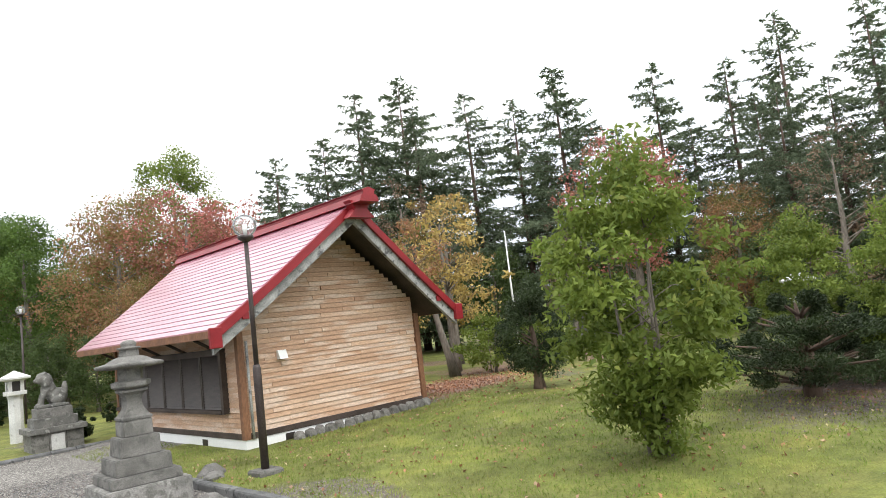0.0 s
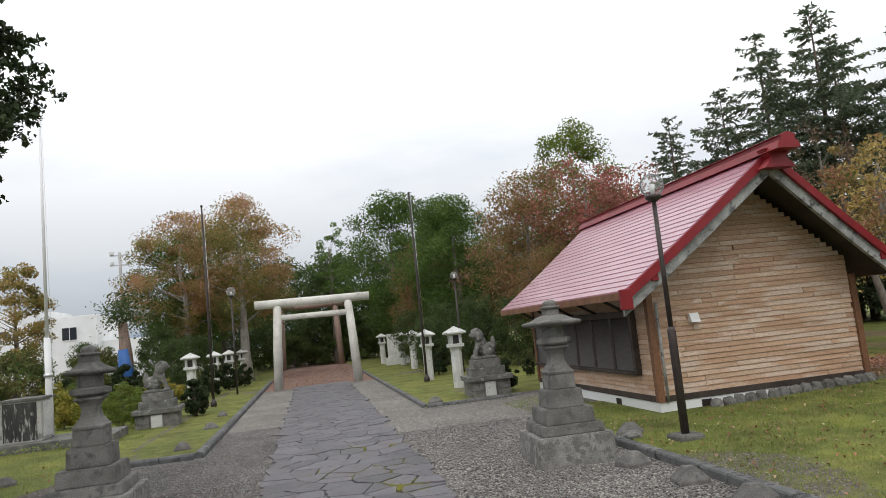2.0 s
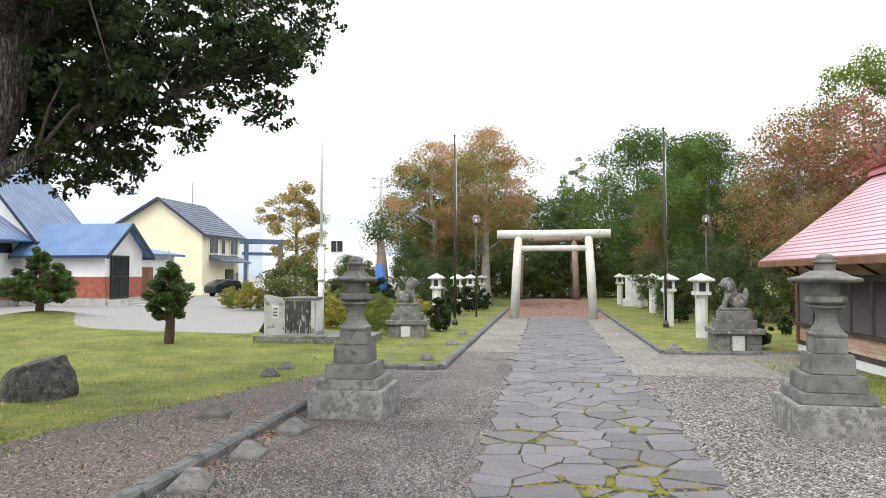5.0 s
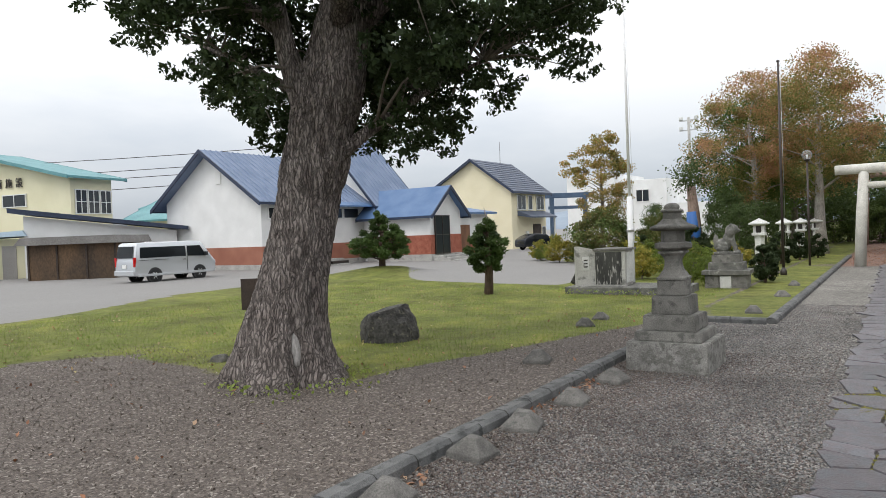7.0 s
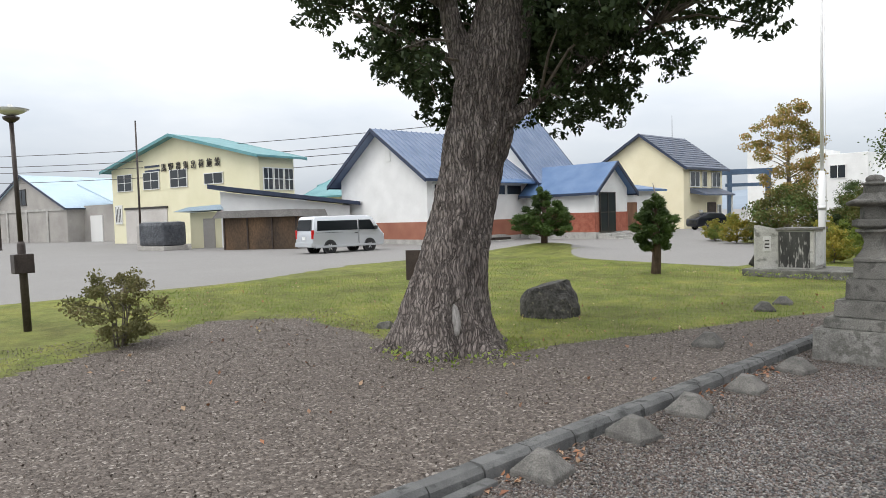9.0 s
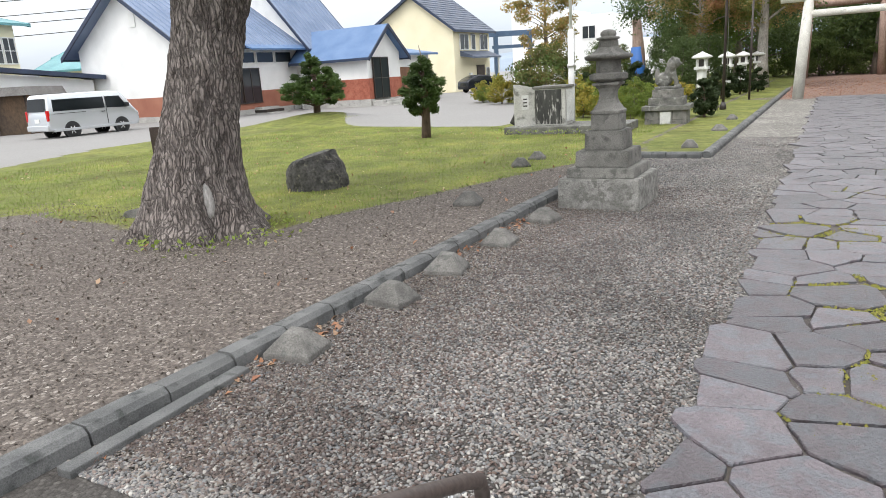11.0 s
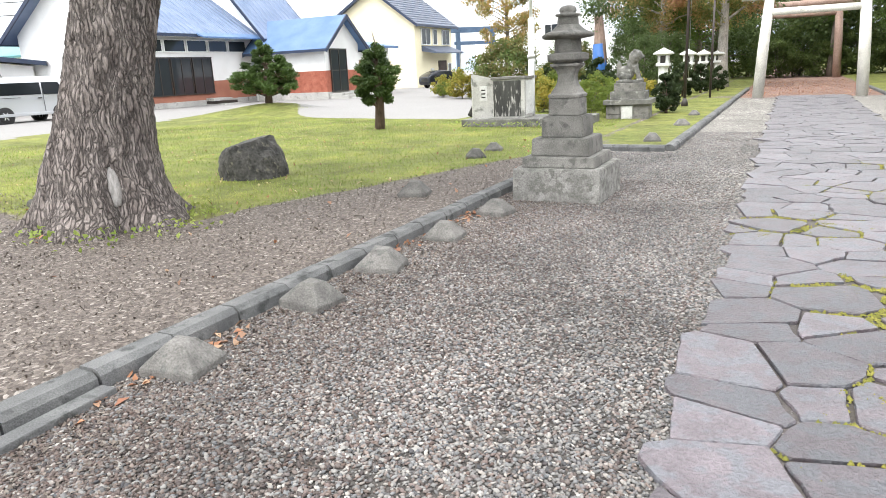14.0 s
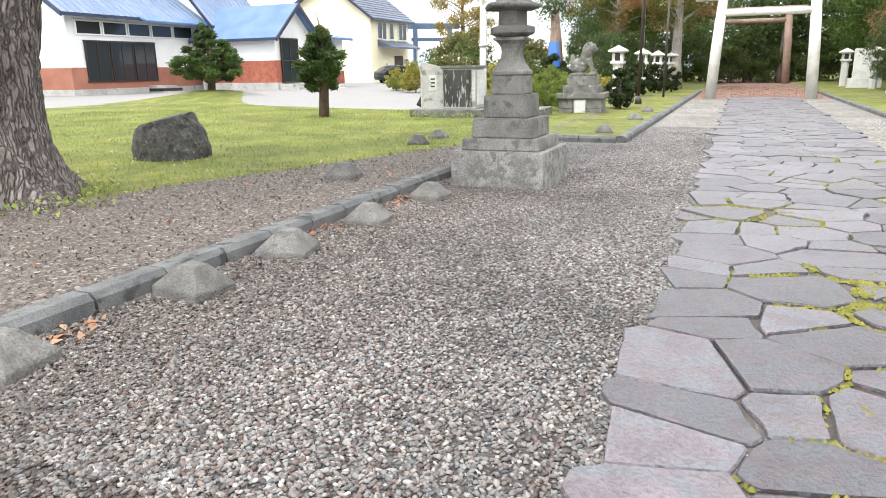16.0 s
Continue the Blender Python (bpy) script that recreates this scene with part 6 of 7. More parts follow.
    pts = np.repeat(tufts, 20, axis=0) + in_ball(rng, 20 * len(tufts)) * np.array([0.15, 0.15, 0.09])
    hang("crown", leaf_mesh("crown", pts, 0.105, L_OAK, rng, 0.5, 0.55, None, 0.3), t)
    return t


great_oak()


# ---- rock, small stones ----
def boulder(name, label, m, sx, sy, sz, seed, material=ROCK, cat="rock"):
    bm = bmesh.new()
    bmesh.ops.create_icosphere(bm, subdivisions=4, radius=1)
    for v in bm.verts:
        d = v.co.normalized()
        k = 1 + 0.22 * noise.noise(d * 1.6 + Vector((seed, 0, 0))) + 0.08 * noise.noise(d * 5 + Vector((seed, 3, 0)))
        q = d * k
        q.z = min(q.z, 0.82 + 0.18 * d.x)
        v.co = Vector((q.x * sx, q.y * sy, max(-0.15, q.z) * sz))
    b = part(name, bm, material)
    b.matrix_basis = m
    return tagged(b, label, cat)


boulder("boulder", "dark weathered boulder on the lawn", pose(-8.75, 10.85, 0.09, 0, 0, 40), 0.62, 0.42, 0.82, 3.1)
boulder("stone", "small grey stone at the foot of the oak", pose(-10.1, 7.9, 0.1, 0, 0, 10), 0.2, 0.14, 0.2, 5.0, STONE)
for i in range(15):
    boulder("edging_stone", "rounded grey stone along the foundation", pose(7.75 + 0.26 * i, 13.0 + random.uniform(-0.03, 0.03), 0.1 + 0.008 * i, 0, 0, random.uniform(0, 90)), 0.145, 0.13, 0.2, 10 + i, STONE)["group"] = "foundation edging stones"
boulder("stone", "flat pale stone beside the lamp footing", pose(5.05, 11.3, 0.09, 0, 0, 20), 0.2, 0.15, 0.12, 31, STONE)


# ---- guardian lions ----
def guardian(m, label, side):
    t = thing("lion_pedestal", "stepped weathered stone pedestal with an inset plaque", "pedestal", "lion pedestals", m)

    def blk(name, a, b, c, d, z0, z1, material):
        return part(name, box(a, b, c, d, z0, z1, 0.012), material, t)
    for i in range(3):
        for r in range(2):
            blk("stone_block", -0.62 + 0.413 * i + 0.004, -0.62 + 0.413 * (i + 1) - 0.004, -0.55, 0.55, -0.1 + 0.28 * r, 0.18 + 0.28 * r - 0.005, STONE)
    blk("slab", -0.7, 0.7, -0.63, 0.63, 0.46, 0.6, STONE_DARK)
    blk("lower_tier", -0.52, 0.52, -0.46, 0.46, 0.6, 0.84, STONE_DARK)
    blk("upper_tier", -0.42, 0.42, -0.38, 0.38, 0.84, 1.08, STONE)
    blk("plaque", -0.16, 0.16, -0.575, -0.55, 0.0, 0.42, GRANITE)
    bm = bmesh.new()

    def ball(c, r, sq=(1, 1, 1)):
        mm = Matrix.Translation(c) @ Matrix.Diagonal((*(r * s for s in sq), 1))
        bmesh.ops.create_icosphere(bm, subdivisions=3, radius=1, matrix=mm)
    bm_box(bm, -0.38, 0.38, -0.24, 0.24, 1.08, 1.16, 0.01)
    s = side
    ball((-0.14 * s, 0, 1.36), 0.24, (1.1, 0.75, 0.95))
    ball((0.06 * s, 0, 1.56), 0.2, (0.9, 0.75, 1.3))
    ball((0.17 * s, 0, 1.86), 0.17, (1.1, 0.95, 1.0))
    ball((0.31 * s, 0, 1.83), 0.1, (1.0, 0.8, 0.7))
    ball((0.1 * s, 0, 1.78), 0.19, (0.8, 1.1, 1.2))
    for w in (-0.1, 0.1):
        bm_tube(bm, [(0.14 * s, w, 1.55), (0.24 * s, w, 1.3), (0.26 * s, w, 1.15)], [0.08, 0.06, 0.065], 10)
        ball((0.3 * s, w, 1.18), 0.06, (1.4, 1, 0.7))
        ball((-0.12 * s, w * 1.5, 1.26), 0.14, (1.2, 0.6, 0.8))
        ball((0.12 * s, w * 1.2, 1.99), 0.05, (0.8, 0.6, 1.2))
    ball((-0.33 * s, 0, 1.52), 0.13, (0.6, 0.7, 1.7))
    for v in bm.verts:
        if v.co.z > 1.17:
            v.co += 0.022 * noise.noise_vector(v.co * 11)
    for f in bm.faces:
        f.smooth = True
    g = part("stone_lion", bm, STONE_DARK)
    g.matrix_basis = m
    sm = g.modifiers.new("one_body", "REMESH")
    sm.mode, sm.voxel_size, sm.use_smooth_shade = "VOXEL", 0.018, True
    tagged(g, label, "statue")


guardian(pose(-4.95, 23.4, 0.08, 0, 0, 4), "weathered stone guardian lion seated on its pedestal", 1)
guardian(pose(5.05, 20.95, 0.09, 0, 0, -3), "mossy stone guardian lion seated on its pedestal", -1)


# ---- granite lanterns along the walk ----
def walk_lantern(m):
    t = thing("granite_lantern", "slim pale granite lantern with peaked cap beside the walk", "stone lantern", "granite lanterns", m)
    part("post", turned([(0.2, -0.1), (0.2, 1.3), (0.24, 1.42)], 8, twist=math.pi / 8), GRANITE, t)
    part("platform", box(-0.27, 0.27, -0.27, 0.27, 1.42, 1.54, 0.015), GRANITE, t)
    for a, b in ((-1, -1), (1, -1), (1, 1), (-1, 1)):
        part("fire_box_post", box(a * 0.16 - 0.05, a * 0.16 + 0.05, b * 0.16 - 0.05, b * 0.16 + 0.05, 1.54, 1.84), GRANITE, t)
    # Solid dark core supplies the shade inside the open fire box.
    part("fire_box_core", box(-0.15, 0.15, -0.15, 0.15, 1.54, 1.84), DARKFRAME, t, "dark core standing in for the shaded fire box opening")
    part("cap", turned([(0.28, 1.84), (0.52, 1.9), (0.52, 1.95), (0.28, 2.05), (0.1, 2.12), (0.03, 2.16)], 4, twist=math.pi / 4), GRANITE, t)
    return t


wl = walk_lantern(pose(4.9, 24.35, 0.1))
for x, y, s in ((4.72, 29.5, 1.0), (5.6, 39.6, 1.02), (5.75, 45.5, 1.0), (4.95, 50.5, 1.02), (-5.5, 33.0, 1.02), (-5.1, 37.8, 1.0), (-4.95, 43.0, 1.0), (-4.5, 46.5, 1.0)):
    copy_thing(wl, pose(x, y, 0.09) @ Matrix.Scale(s, 4))
copy_thing(wl, pose(20.45, 7.0, 0.25))
copy_thing(lantern, pose(28.8, 20.0, 0.2, 0, 0, 30))
ste = thing("stone_tablet", "white stone tablet on a stepped base beyond the gate", "monument", m=pose(5.6, 47.5, 0.09))
part("base", box(-0.8, 0.8, -0.4, 0.4, -0.1, 0.5, 0.02), GRANITE, ste)
part("slab", box(-0.6, 0.6, -0.15, 0.15, 0.5, 2.1, 0.03), GRANITE, ste)


# ---- poles ----
def banner_pole(m, h, label, material=POLEMAT, r=0.055, guy=True):
    t = thing("banner_pole", label, "pole", "tall poles", m)
    part("shaft", tube([(0, 0, 0), (0, 0, h * 0.5), (0, 0, h)], [r, r * 0.8, r * 0.6], 10), material, t)
    part("foot", tube([(0, 0, -0.1), (0, 0, 0.12), (0, 0, 0.28)], [0.13, 0.12, 0.06], 12), DARKFRAME, t)
    part("finial", turned([(0.02, h), (0.06, h + 0.03), (0.05, h + 0.08), (0.01, h + 0.1)], 10), material, t)
    if guy:
        part("halyard", tube([(0.1, 0, 0.9), (0.06, 0, h - 0.05)], [0.008, 0.008], 5), STEEL, t)
    return t


banner_pole(pose(-4.07, 29.0, 0.1), 8.0, "tall dark steel banner pole beside the walk")
banner_pole(pose(4.5, 28.9, 0.1), 8.0, "tall dark steel banner pole beside the lanterns")
banner_pole(pose(-53.0, 18.2, LOT), 9.4, "tall dark pole beside the lot", r=0.09, guy=False)
banner_pole(pose(-66.8, 11.6, LOT), 10.8, "tall dark pole at the far side of the lot", r=0.1, guy=False)
globe_lamp(pose(-3.75, 34.8, 0.1), "dark steel lamp post with clear globe beside the walk", 4.85, 0.22, False)
globe_lamp(pose(6.7, 31.6, 0.1), "slim lamp post with clear globe on the grass", 4.5, 0.17, False)
lampl = globe_lamp(pose(-14.75, 3.25, 0.1, 0.9, -0.9, 0), "dark brown lamp post with junction box and broken globe", 4.15, 0.0)
part("junction_box", box(-0.17, 0.17, -0.16, 0.16, 1.2, 1.55, 0.015), POLEMAT, lampl)
wp = thing("white_pole", "thin white bamboo pole among the trees", "pole", m=pose(21.2, 18.1, 0.2, 1, -2, 0))
part("shaft", tube([(0, 0, -0.1), (0, 0, 3.0), (0.05, 0, 5.3)], [0.05, 0.04, 0.02], 8), WHITEPOLE, wp)


# ---- stone flagpole monument ----
def monument():
    t = thing("stone_monument", "stained pale stone flagpole monument on a low slab", "monument", m=pose(-7.62, 21.2, 0.1, 0, 0, 3))
    STAIN = mat("streaked_monument_stone", (0.36, 0.35, 0.32), (0.5, 0.49, 0.46), 1.6, 0.85, 0.3, 60, spot=(0.2, 0.2, 0.18), spot_at=0.6)
    BLACKENED = mat("soot_streaked_stone", (0.03, 0.03, 0.028), (0.07, 0.07, 0.064), 2.0, 0.85, 0.3, 60, spot=(0.4, 0.39, 0.36), spot_at=0.6, stretch=(2.2, 2.2, 0.5))
    part("slab", box(-1.55, 2.1, -0.95, 0.9, -0.05, 0.25, 0.02), STONE_DARK, t)
    part("body", box(-0.72, 0.24, -0.5, 0.6, 0.25, 1.34, 0.02), STAIN, t)
    part("front_face", box(-0.69, 0.13, -0.512, -0.5, 0.3, 1.3), BLACKENED, t, "blackened streaked front face")
    part("rim", box(-0.76, 0.28, -0.54, 0.64, 1.34, 1.41, 0.01), STONE, t)
    part("side_panel", box(0.24, 0.262, -0.4, 0.5, 0.35, 1.28, 0.006), GRANITE, t, "pale granite side panel")
    wing = part("wing_wall", prism([(0, 0.25), (0.62, 0.25), (0.62, 1.5), (0.5, 1.5), (0, 1.38)], -0.07, 0.07), STAIN, t)
    wing.matrix_basis = pose(-0.74, -0.42, 0, 0, 0, 215)
    part("plaque", box(0.2, 0.42, 0.07, 0.085, 0.75, 1.18, 0.003), GRANITE, wing)
    for k in range(3):
        part("writing_line", box(0.25, 0.37, 0.085, 0.089, 0.84 + 0.1 * k, 0.88 + 0.1 * k), DARKFRAME, wing)
    bm = tube([(-1.5, -0.1, 0.28), (-1.36, -0.1, 0.6), (-1.3, -0.1, 0.86)], [0.16, 0.13, 0.05], 10, 0.5)
    part("black_stone", bm, ROCK, t)
    f = thing("flagpole", "tall white tapered flagpole rising from the stone monument", "flagpole", m=pose(-7.45, 21.6, 0.1))
    part("lower_shaft", tube([(0, 0, 0.3), (0, 0, 3.0)], [0.1, 0.085], 14), WHITEPOLE, f)
    part("upper_shaft", tube([(0, 0, 3.0), (0, 0, 9.8)], [0.05, 0.03], 12), WHITEPOLE, f)
    part("clamp", turned([(0.12, 1.9), (0.12, 2.0)], 14), STEEL, f)
    part("cleat", box(0.06, 0.2, -0.02, 0.02, 1.55, 1.6), STEEL, f)
    part("halyard", tube([(0.12, 0, 1.6), (0.05, 0, 9.7)], [0.007, 0.007], 5), WHITEPOLE, f)


monument()
sg = thing("sign_board", "back of a dark grey sign board on two posts", "sign", m=pose(-10.3, 9.15, 0.1, 0, 0, 35))
part("board", box(-0.45, 0.35, -0.03, 0.03, 0.8, 1.38, 0.008), DARKWOOD, sg)
for x in (-0.36, 0.26):
    part("post", box(x - 0.025, x + 0.025, 0.03, 0.08, -0.1, 1.35), DARKWOOD, sg)


# ---- vehicles ----
def wheel(parent, x, y, r, w):
    wd = part("wheel", turned([(r * 0.62, -w / 2), (r * 0.92, -w / 2), (r, -w / 2 + 0.04), (r, w / 2 - 0.04), (r * 0.92, w / 2), (r * 0.62, w / 2)], 28), plain("tyre_rubber", (0.02, 0.02, 0.02), 0.9), parent)
    wd.matrix_basis = pose(x, y, r, 90, 0, 0)
    bm = turned([(r * 0.62, -w / 2 + 0.02), (r * 0.5, -w / 2 + 0.06), (r * 0.12, -w / 2 + 0.02)], 24)
    part("rim", bm, STEEL, wd)
    bm = bmesh.new()
    for k in range(6):
        a = k * math.pi / 3
        bm_tube(bm, [(0.05 * math.cos(a), 0.05 * math.sin(a), w / 2 - 0.03), (r * 0.58 * math.cos(a), r * 0.58 * math.sin(a), w / 2 - 0.02)], [0.035, 0.025], 6)
    part("spokes", bm, STEEL, wd)


def body_shell(side, half, tuck, seg_bevel):
    """A car body from its side outline (x, z); tuck narrows it with height."""
    bm = prism(side, -half, half)
    for v in bm.verts:
        v.co.y *= 1 - tuck * max(0, v.co.z - 0.9)
    bmesh.ops.bevel(bm, geom=[e for e in bm.edges], offset=seg_bevel, segments=3, affect="EDGES", profile=0.5)
    for f in bm.faces:
        f.smooth = True
    return bm


def van():
    PAINT = plain("silver_car_paint", (0.62, 0.64, 0.66), 0.25, 0.55)
    RED = plain("red_lens", (0.5, 0.01, 0.01), 0.15)
    CLEAR = plain("clear_lens", (0.8, 0.82, 0.84), 0.1)
    BLACK = plain("black_trim", (0.015, 0.015, 0.016), 0.5)
    t = thing("van", "silver minivan with dark windows parked on the lot", "van", m=pose(-31.75, 21.65, LOT, 0, 0, 90))
    side = [(-2.3, 0.32), (2.25, 0.3), (2.34, 0.55), (2.3, 0.92), (2.12, 1.12), (1.62, 1.78), (1.45, 1.93), (0.9, 1.98), (-2.05, 1.96), (-2.2, 1.85), (-2.34, 1.0), (-2.36, 0.55)]
    part("body", body_shell(side, 0.85, 0.1, 0.07), PAINT, t)
    for s in (-1, 1):
        def glass(name, pts, label=""):
            bm = bmesh.new()
            q = [bm.verts.new((x, s * (0.855 * (1 - 0.1 * (z - 0.9)) + 0.004), z)) for x, z in pts]
            bm.faces.new(q)
            bmesh.ops.solidify(bm, geom=bm.faces[:], thickness=0.01)
            part(name, bm, GLASS, t, label)
        glass("side_window", [(-2.05, 1.2), (0.52, 1.2), (0.52, 1.72), (-2.0, 1.72)], "long dark tinted window")
        glass("door_window", [(0.62, 1.2), (1.75, 1.16), (1.4, 1.72), (0.62, 1.72)])
        part("sill_trim", box(-2.2, 2.1, s * 0.86 - 0.02, s * 0.86 + 0.02, 0.3, 0.42, 0.01), PAINT, t)
        part("door_line", box(0.56, 0.575, s * 0.862 - 0.01, s * 0.862 + 0.01, 0.45, 1.75), BLACK, t)
        part("slide_rail", box(-2.1, -0.5, s * 0.862 - 0.01, s * 0.862 + 0.01, 1.08, 1.1), BLACK, t)
        part("mirror", box(1.55, 1.72, s * 0.98 - 0.08, s * 0.98 + 0.08, 1.18, 1.38, 0.03), BLACK, t)
        part("tail_lamp", box(-2.36, -2.24, s * 0.78 - 0.06, s * 0.78 + 0.06, 0.78, 1.25, 0.02), RED, t)
        part("headlight", box(2.2, 2.34, s * 0.62 - 0.18, s * 0.62 + 0.18, 0.72, 0.92, 0.03), CLEAR, t)
        part("handle", box(0.3, 0.48, s * 0.87 - 0.015, s * 0.87 + 0.015, 1.02, 1.06), BLACK, t)
        for x in (-1.28, 1.3):
            part("wheel_arch", tube([(x, s * 0.7, 0.32), (x, s * 0.852, 0.32)], [0.4, 0.4], 24), BLACK, t)
    bm = bmesh.new()
    q = [bm.verts.new(p) for p in ((-2.352, -0.68, 1.22), (-2.352, 0.68, 1.22), (-2.25, 0.64, 1.78), (-2.25, -0.64, 1.78))]
    bm.faces.new(q)
    bmesh.ops.solidify(bm, geom=bm.faces[:], thickness=0.02)
    part("rear_window", bm, GLASS, t)
    bm = bmesh.new()
    q = [bm.verts.new(p) for p in ((2.14, -0.72, 1.16), (2.14, 0.72, 1.16), (1.62, 0.66, 1.8), (1.62, -0.66, 1.8))]
    bm.faces.new(q)
    bmesh.ops.solidify(bm, geom=bm.faces[:], thickness=0.02)
    part("windscreen", bm, GLASS, t)
    part("rear_bumper", box(-2.42, -2.25, -0.82, 0.82, 0.36, 0.6, 0.03), PAINT, t)
    part("number_plate", box(-2.375, -2.36, -0.17, 0.17, 0.72, 0.89), WINFRAME, t)
    for x in (-1.28, 1.3):
        for s in (-1, 1):
            wheel(t, x, s * 0.76, 0.325, 0.2)


def car():
    PAINT = plain("black_car_paint", (0.02, 0.022, 0.028), 0.15, 0.3)
    t = thing("car", "dark blue-black hatchback parked before the yellow house", "car", m=pose(-27.8, 57.0, LOT, 0, 0, 62))
    side = [(-2.0, 0.3), (2.0, 0.28), (2.1, 0.6), (1.9, 0.82), (1.05, 0.95), (0.35, 1.4), (-0.9, 1.48), (-1.7, 1.2), (-2.05, 0.95), (-2.1, 0.5)]
    part("body", body_shell(side, 0.85, 0.25, 0.08), PAINT, t)
    for s in (-1, 1):
        bm = bmesh.new()
        q = [bm.verts.new((x, s * (0.86 - 0.22 * (z - 0.9)), z)) for x, z in ((-1.5, 0.98), (0.85, 0.98), (0.3, 1.34), (-0.95, 1.38))]
        bm.faces.new(q)
        bmesh.ops.solidify(bm, geom=bm.faces[:], thickness=0.012)
        part("side_window", bm, GLASS, t)
        part("headlight", box(1.85, 2.08, s * 0.62 - 0.16, s * 0.62 + 0.16, 0.6, 0.76, 0.03), CLEARLENS, t)
        for x in (-1.25, 1.3):
            wheel(t, x, s * 0.76, 0.31, 0.19)
    bm = bmesh.new()
    q = [bm.verts.new(p) for p in ((1.08, -0.7, 0.98), (1.08, 0.7, 0.98), (0.4, 0.6, 1.4), (0.4, -0.6, 1.4))]
    bm.faces.new(q)
    bmesh.ops.solidify(bm, geom=bm.faces[:], thickness=0.02)
    part("windscreen", bm, GLASS, t)


CLEARLENS = plain("clear_headlight_lens", (0.8, 0.82, 0.84), 0.1)
van()
car()

# ---- clutter across the lot ----
RUST = mat("rusty_brown_sheet", (0.035, 0.026, 0.02), (0.14, 0.085, 0.045), 0.5, 0.7, 0.3, 12, stretch=(1, 1, 0.6))
shed = thing("storage_shed", "dark brown netted storage shed beside the cream building", "shed", m=pose(-42.4, 19.8, LOT, 0, 0, 35))
part("front_net", box(0, 5.1, 0, 0.1, 0, 2.05), RUST, shed, "brown netting over stacked timber")
part("side", box(0, 0.1, 0.1, 4, 0, 2.05), RUST, shed)
part("side", box(5.0, 5.1, 0.1, 4, 0, 2.05), RUST, shed)
part("roof", prism([(-0.5, 2.05), (5.5, 2.05), (5.3, 2.5), (-0.1, 2.5)], -0.5, 4.2), mat("grey_shed_roof", (0.16, 0.15, 0.14), (0.24, 0.23, 0.22), 1.0, 0.6, 0.1, 20), shed)
for x in (0.05, 1.7, 3.4, 5.05):
    part("post", box(x - 0.05, x + 0.05, -0.06, 0.0, 0, 2.1), DARKWOOD, shed)
tank = thing("covered_pallet", "pallet stack under a dark grey tarpaulin", "tarpaulin", m=pose(-48.2, 18.0, LOT, 0, 0, 14))
part("tarpaulin", box(-1.4, 1.5, -0.9, 0.9, 0.3, 1.95, 0.25), mat("dark_grey_tarpaulin", (0.04, 0.045, 0.055), (0.09, 0.095, 0.105), 1.5, 0.35, 0.6, 5, dist=0.1), tank)
part("pallet", box(-1.45, 1.55, -0.95, 0.95, 0, 0.3, 0.02), BLOCKWALL, tank)
fm = thing("pallet_frame", "pale metal frame leaning by the tarpaulin", "frame", m=pose(-50.2, 17.3, LOT, 0, 0, 14))
part("frame", box(-0.25, 0.25, -0.2, 0.2, 0, 1.7, 0.02), BLOCKWALL, fm)
dead = thing("dead_tree", "pollarded dead trunk wrapped in blue tarpaulin", "tree", m=pose(-10.9, 44.1, 0.2))
part("trunk", tube([(0.1, 0, -0.2), (0, 0, 2.5), (-0.15, 0, 4.3)], [0.42, 0.34, 0.26], 12, 0.3), mat("pinkish_dead_bark", (0.2, 0.14, 0.11), (0.34, 0.25, 0.2), 3, 0.95, 0.5, 20, stretch=(1, 1, 0.3)), dead)
part("blue_tarpaulin", tube([(0.02, 0, 0.1), (-0.02, 0, 1.5), (-0.06, 0, 2.7)], [0.48, 0.41, 0.36], 14, 0.25), plain("blue_tarpaulin", (0.03, 0.13, 0.4), 0.5), dead)
drng = np.random.default_rng(61)
dpts = np.array([(-0.2, 0, 4.9)]) + drng.normal(size=(900, 3)) * np.array([0.55, 0.55, 0.55])
hang("crown", leaf_mesh("crown", dpts, 0.2, L_DARK, drng), dead)
up = thing("utility_pole", "grey utility pole with cross arms and lamps", "utility pole", m=pose(-14.6, 58.6, 0.2))
part("shaft", tube([(0, 0, -0.1), (0, 0, 10.7)], [0.16, 0.11], 10), CONCRETE, up)
for z in (9.6, 10.4):
    part("cross_arm", box(-0.75, 0.75, -0.05, 0.05, z, z + 0.1), STEEL, up)
    for x in (-0.6, 0.6):
        part("floodlight", box(x - 0.14, x + 0.14, -0.2, 0.1, z + 0.1, z + 0.36, 0.03), WINFRAME, up)
for k, (za, zb) in enumerate(((10.2, 9.9), (9.1, 8.9), (8.5, 8.3), (7.4, 7.5))):
    pts = []
    for i in range(13):
        f = i / 12
        pts.append((-100 + 62 * f, 2 + 40 * f, za + (zb - za) * f - 0.9 * 4 * f * (1 - f)))
    c = part("overhead_cable", tube(pts, [0.03] * 13, 5), DARKFRAME)
    tagged(c, "thin black overhead cable above the lot", "cable", "overhead cables")
for x, y in ((-100, 2), (-38, 42)):
    cp = thing("cable_pole", "grey concrete cable pole behind the buildings", "utility pole", m=pose(x, y, 0.2))
    part("shaft", tube([(0, 0, -0.1), (0, 0, 10.6)], [0.18, 0.12], 10), CONCRETE, cp)

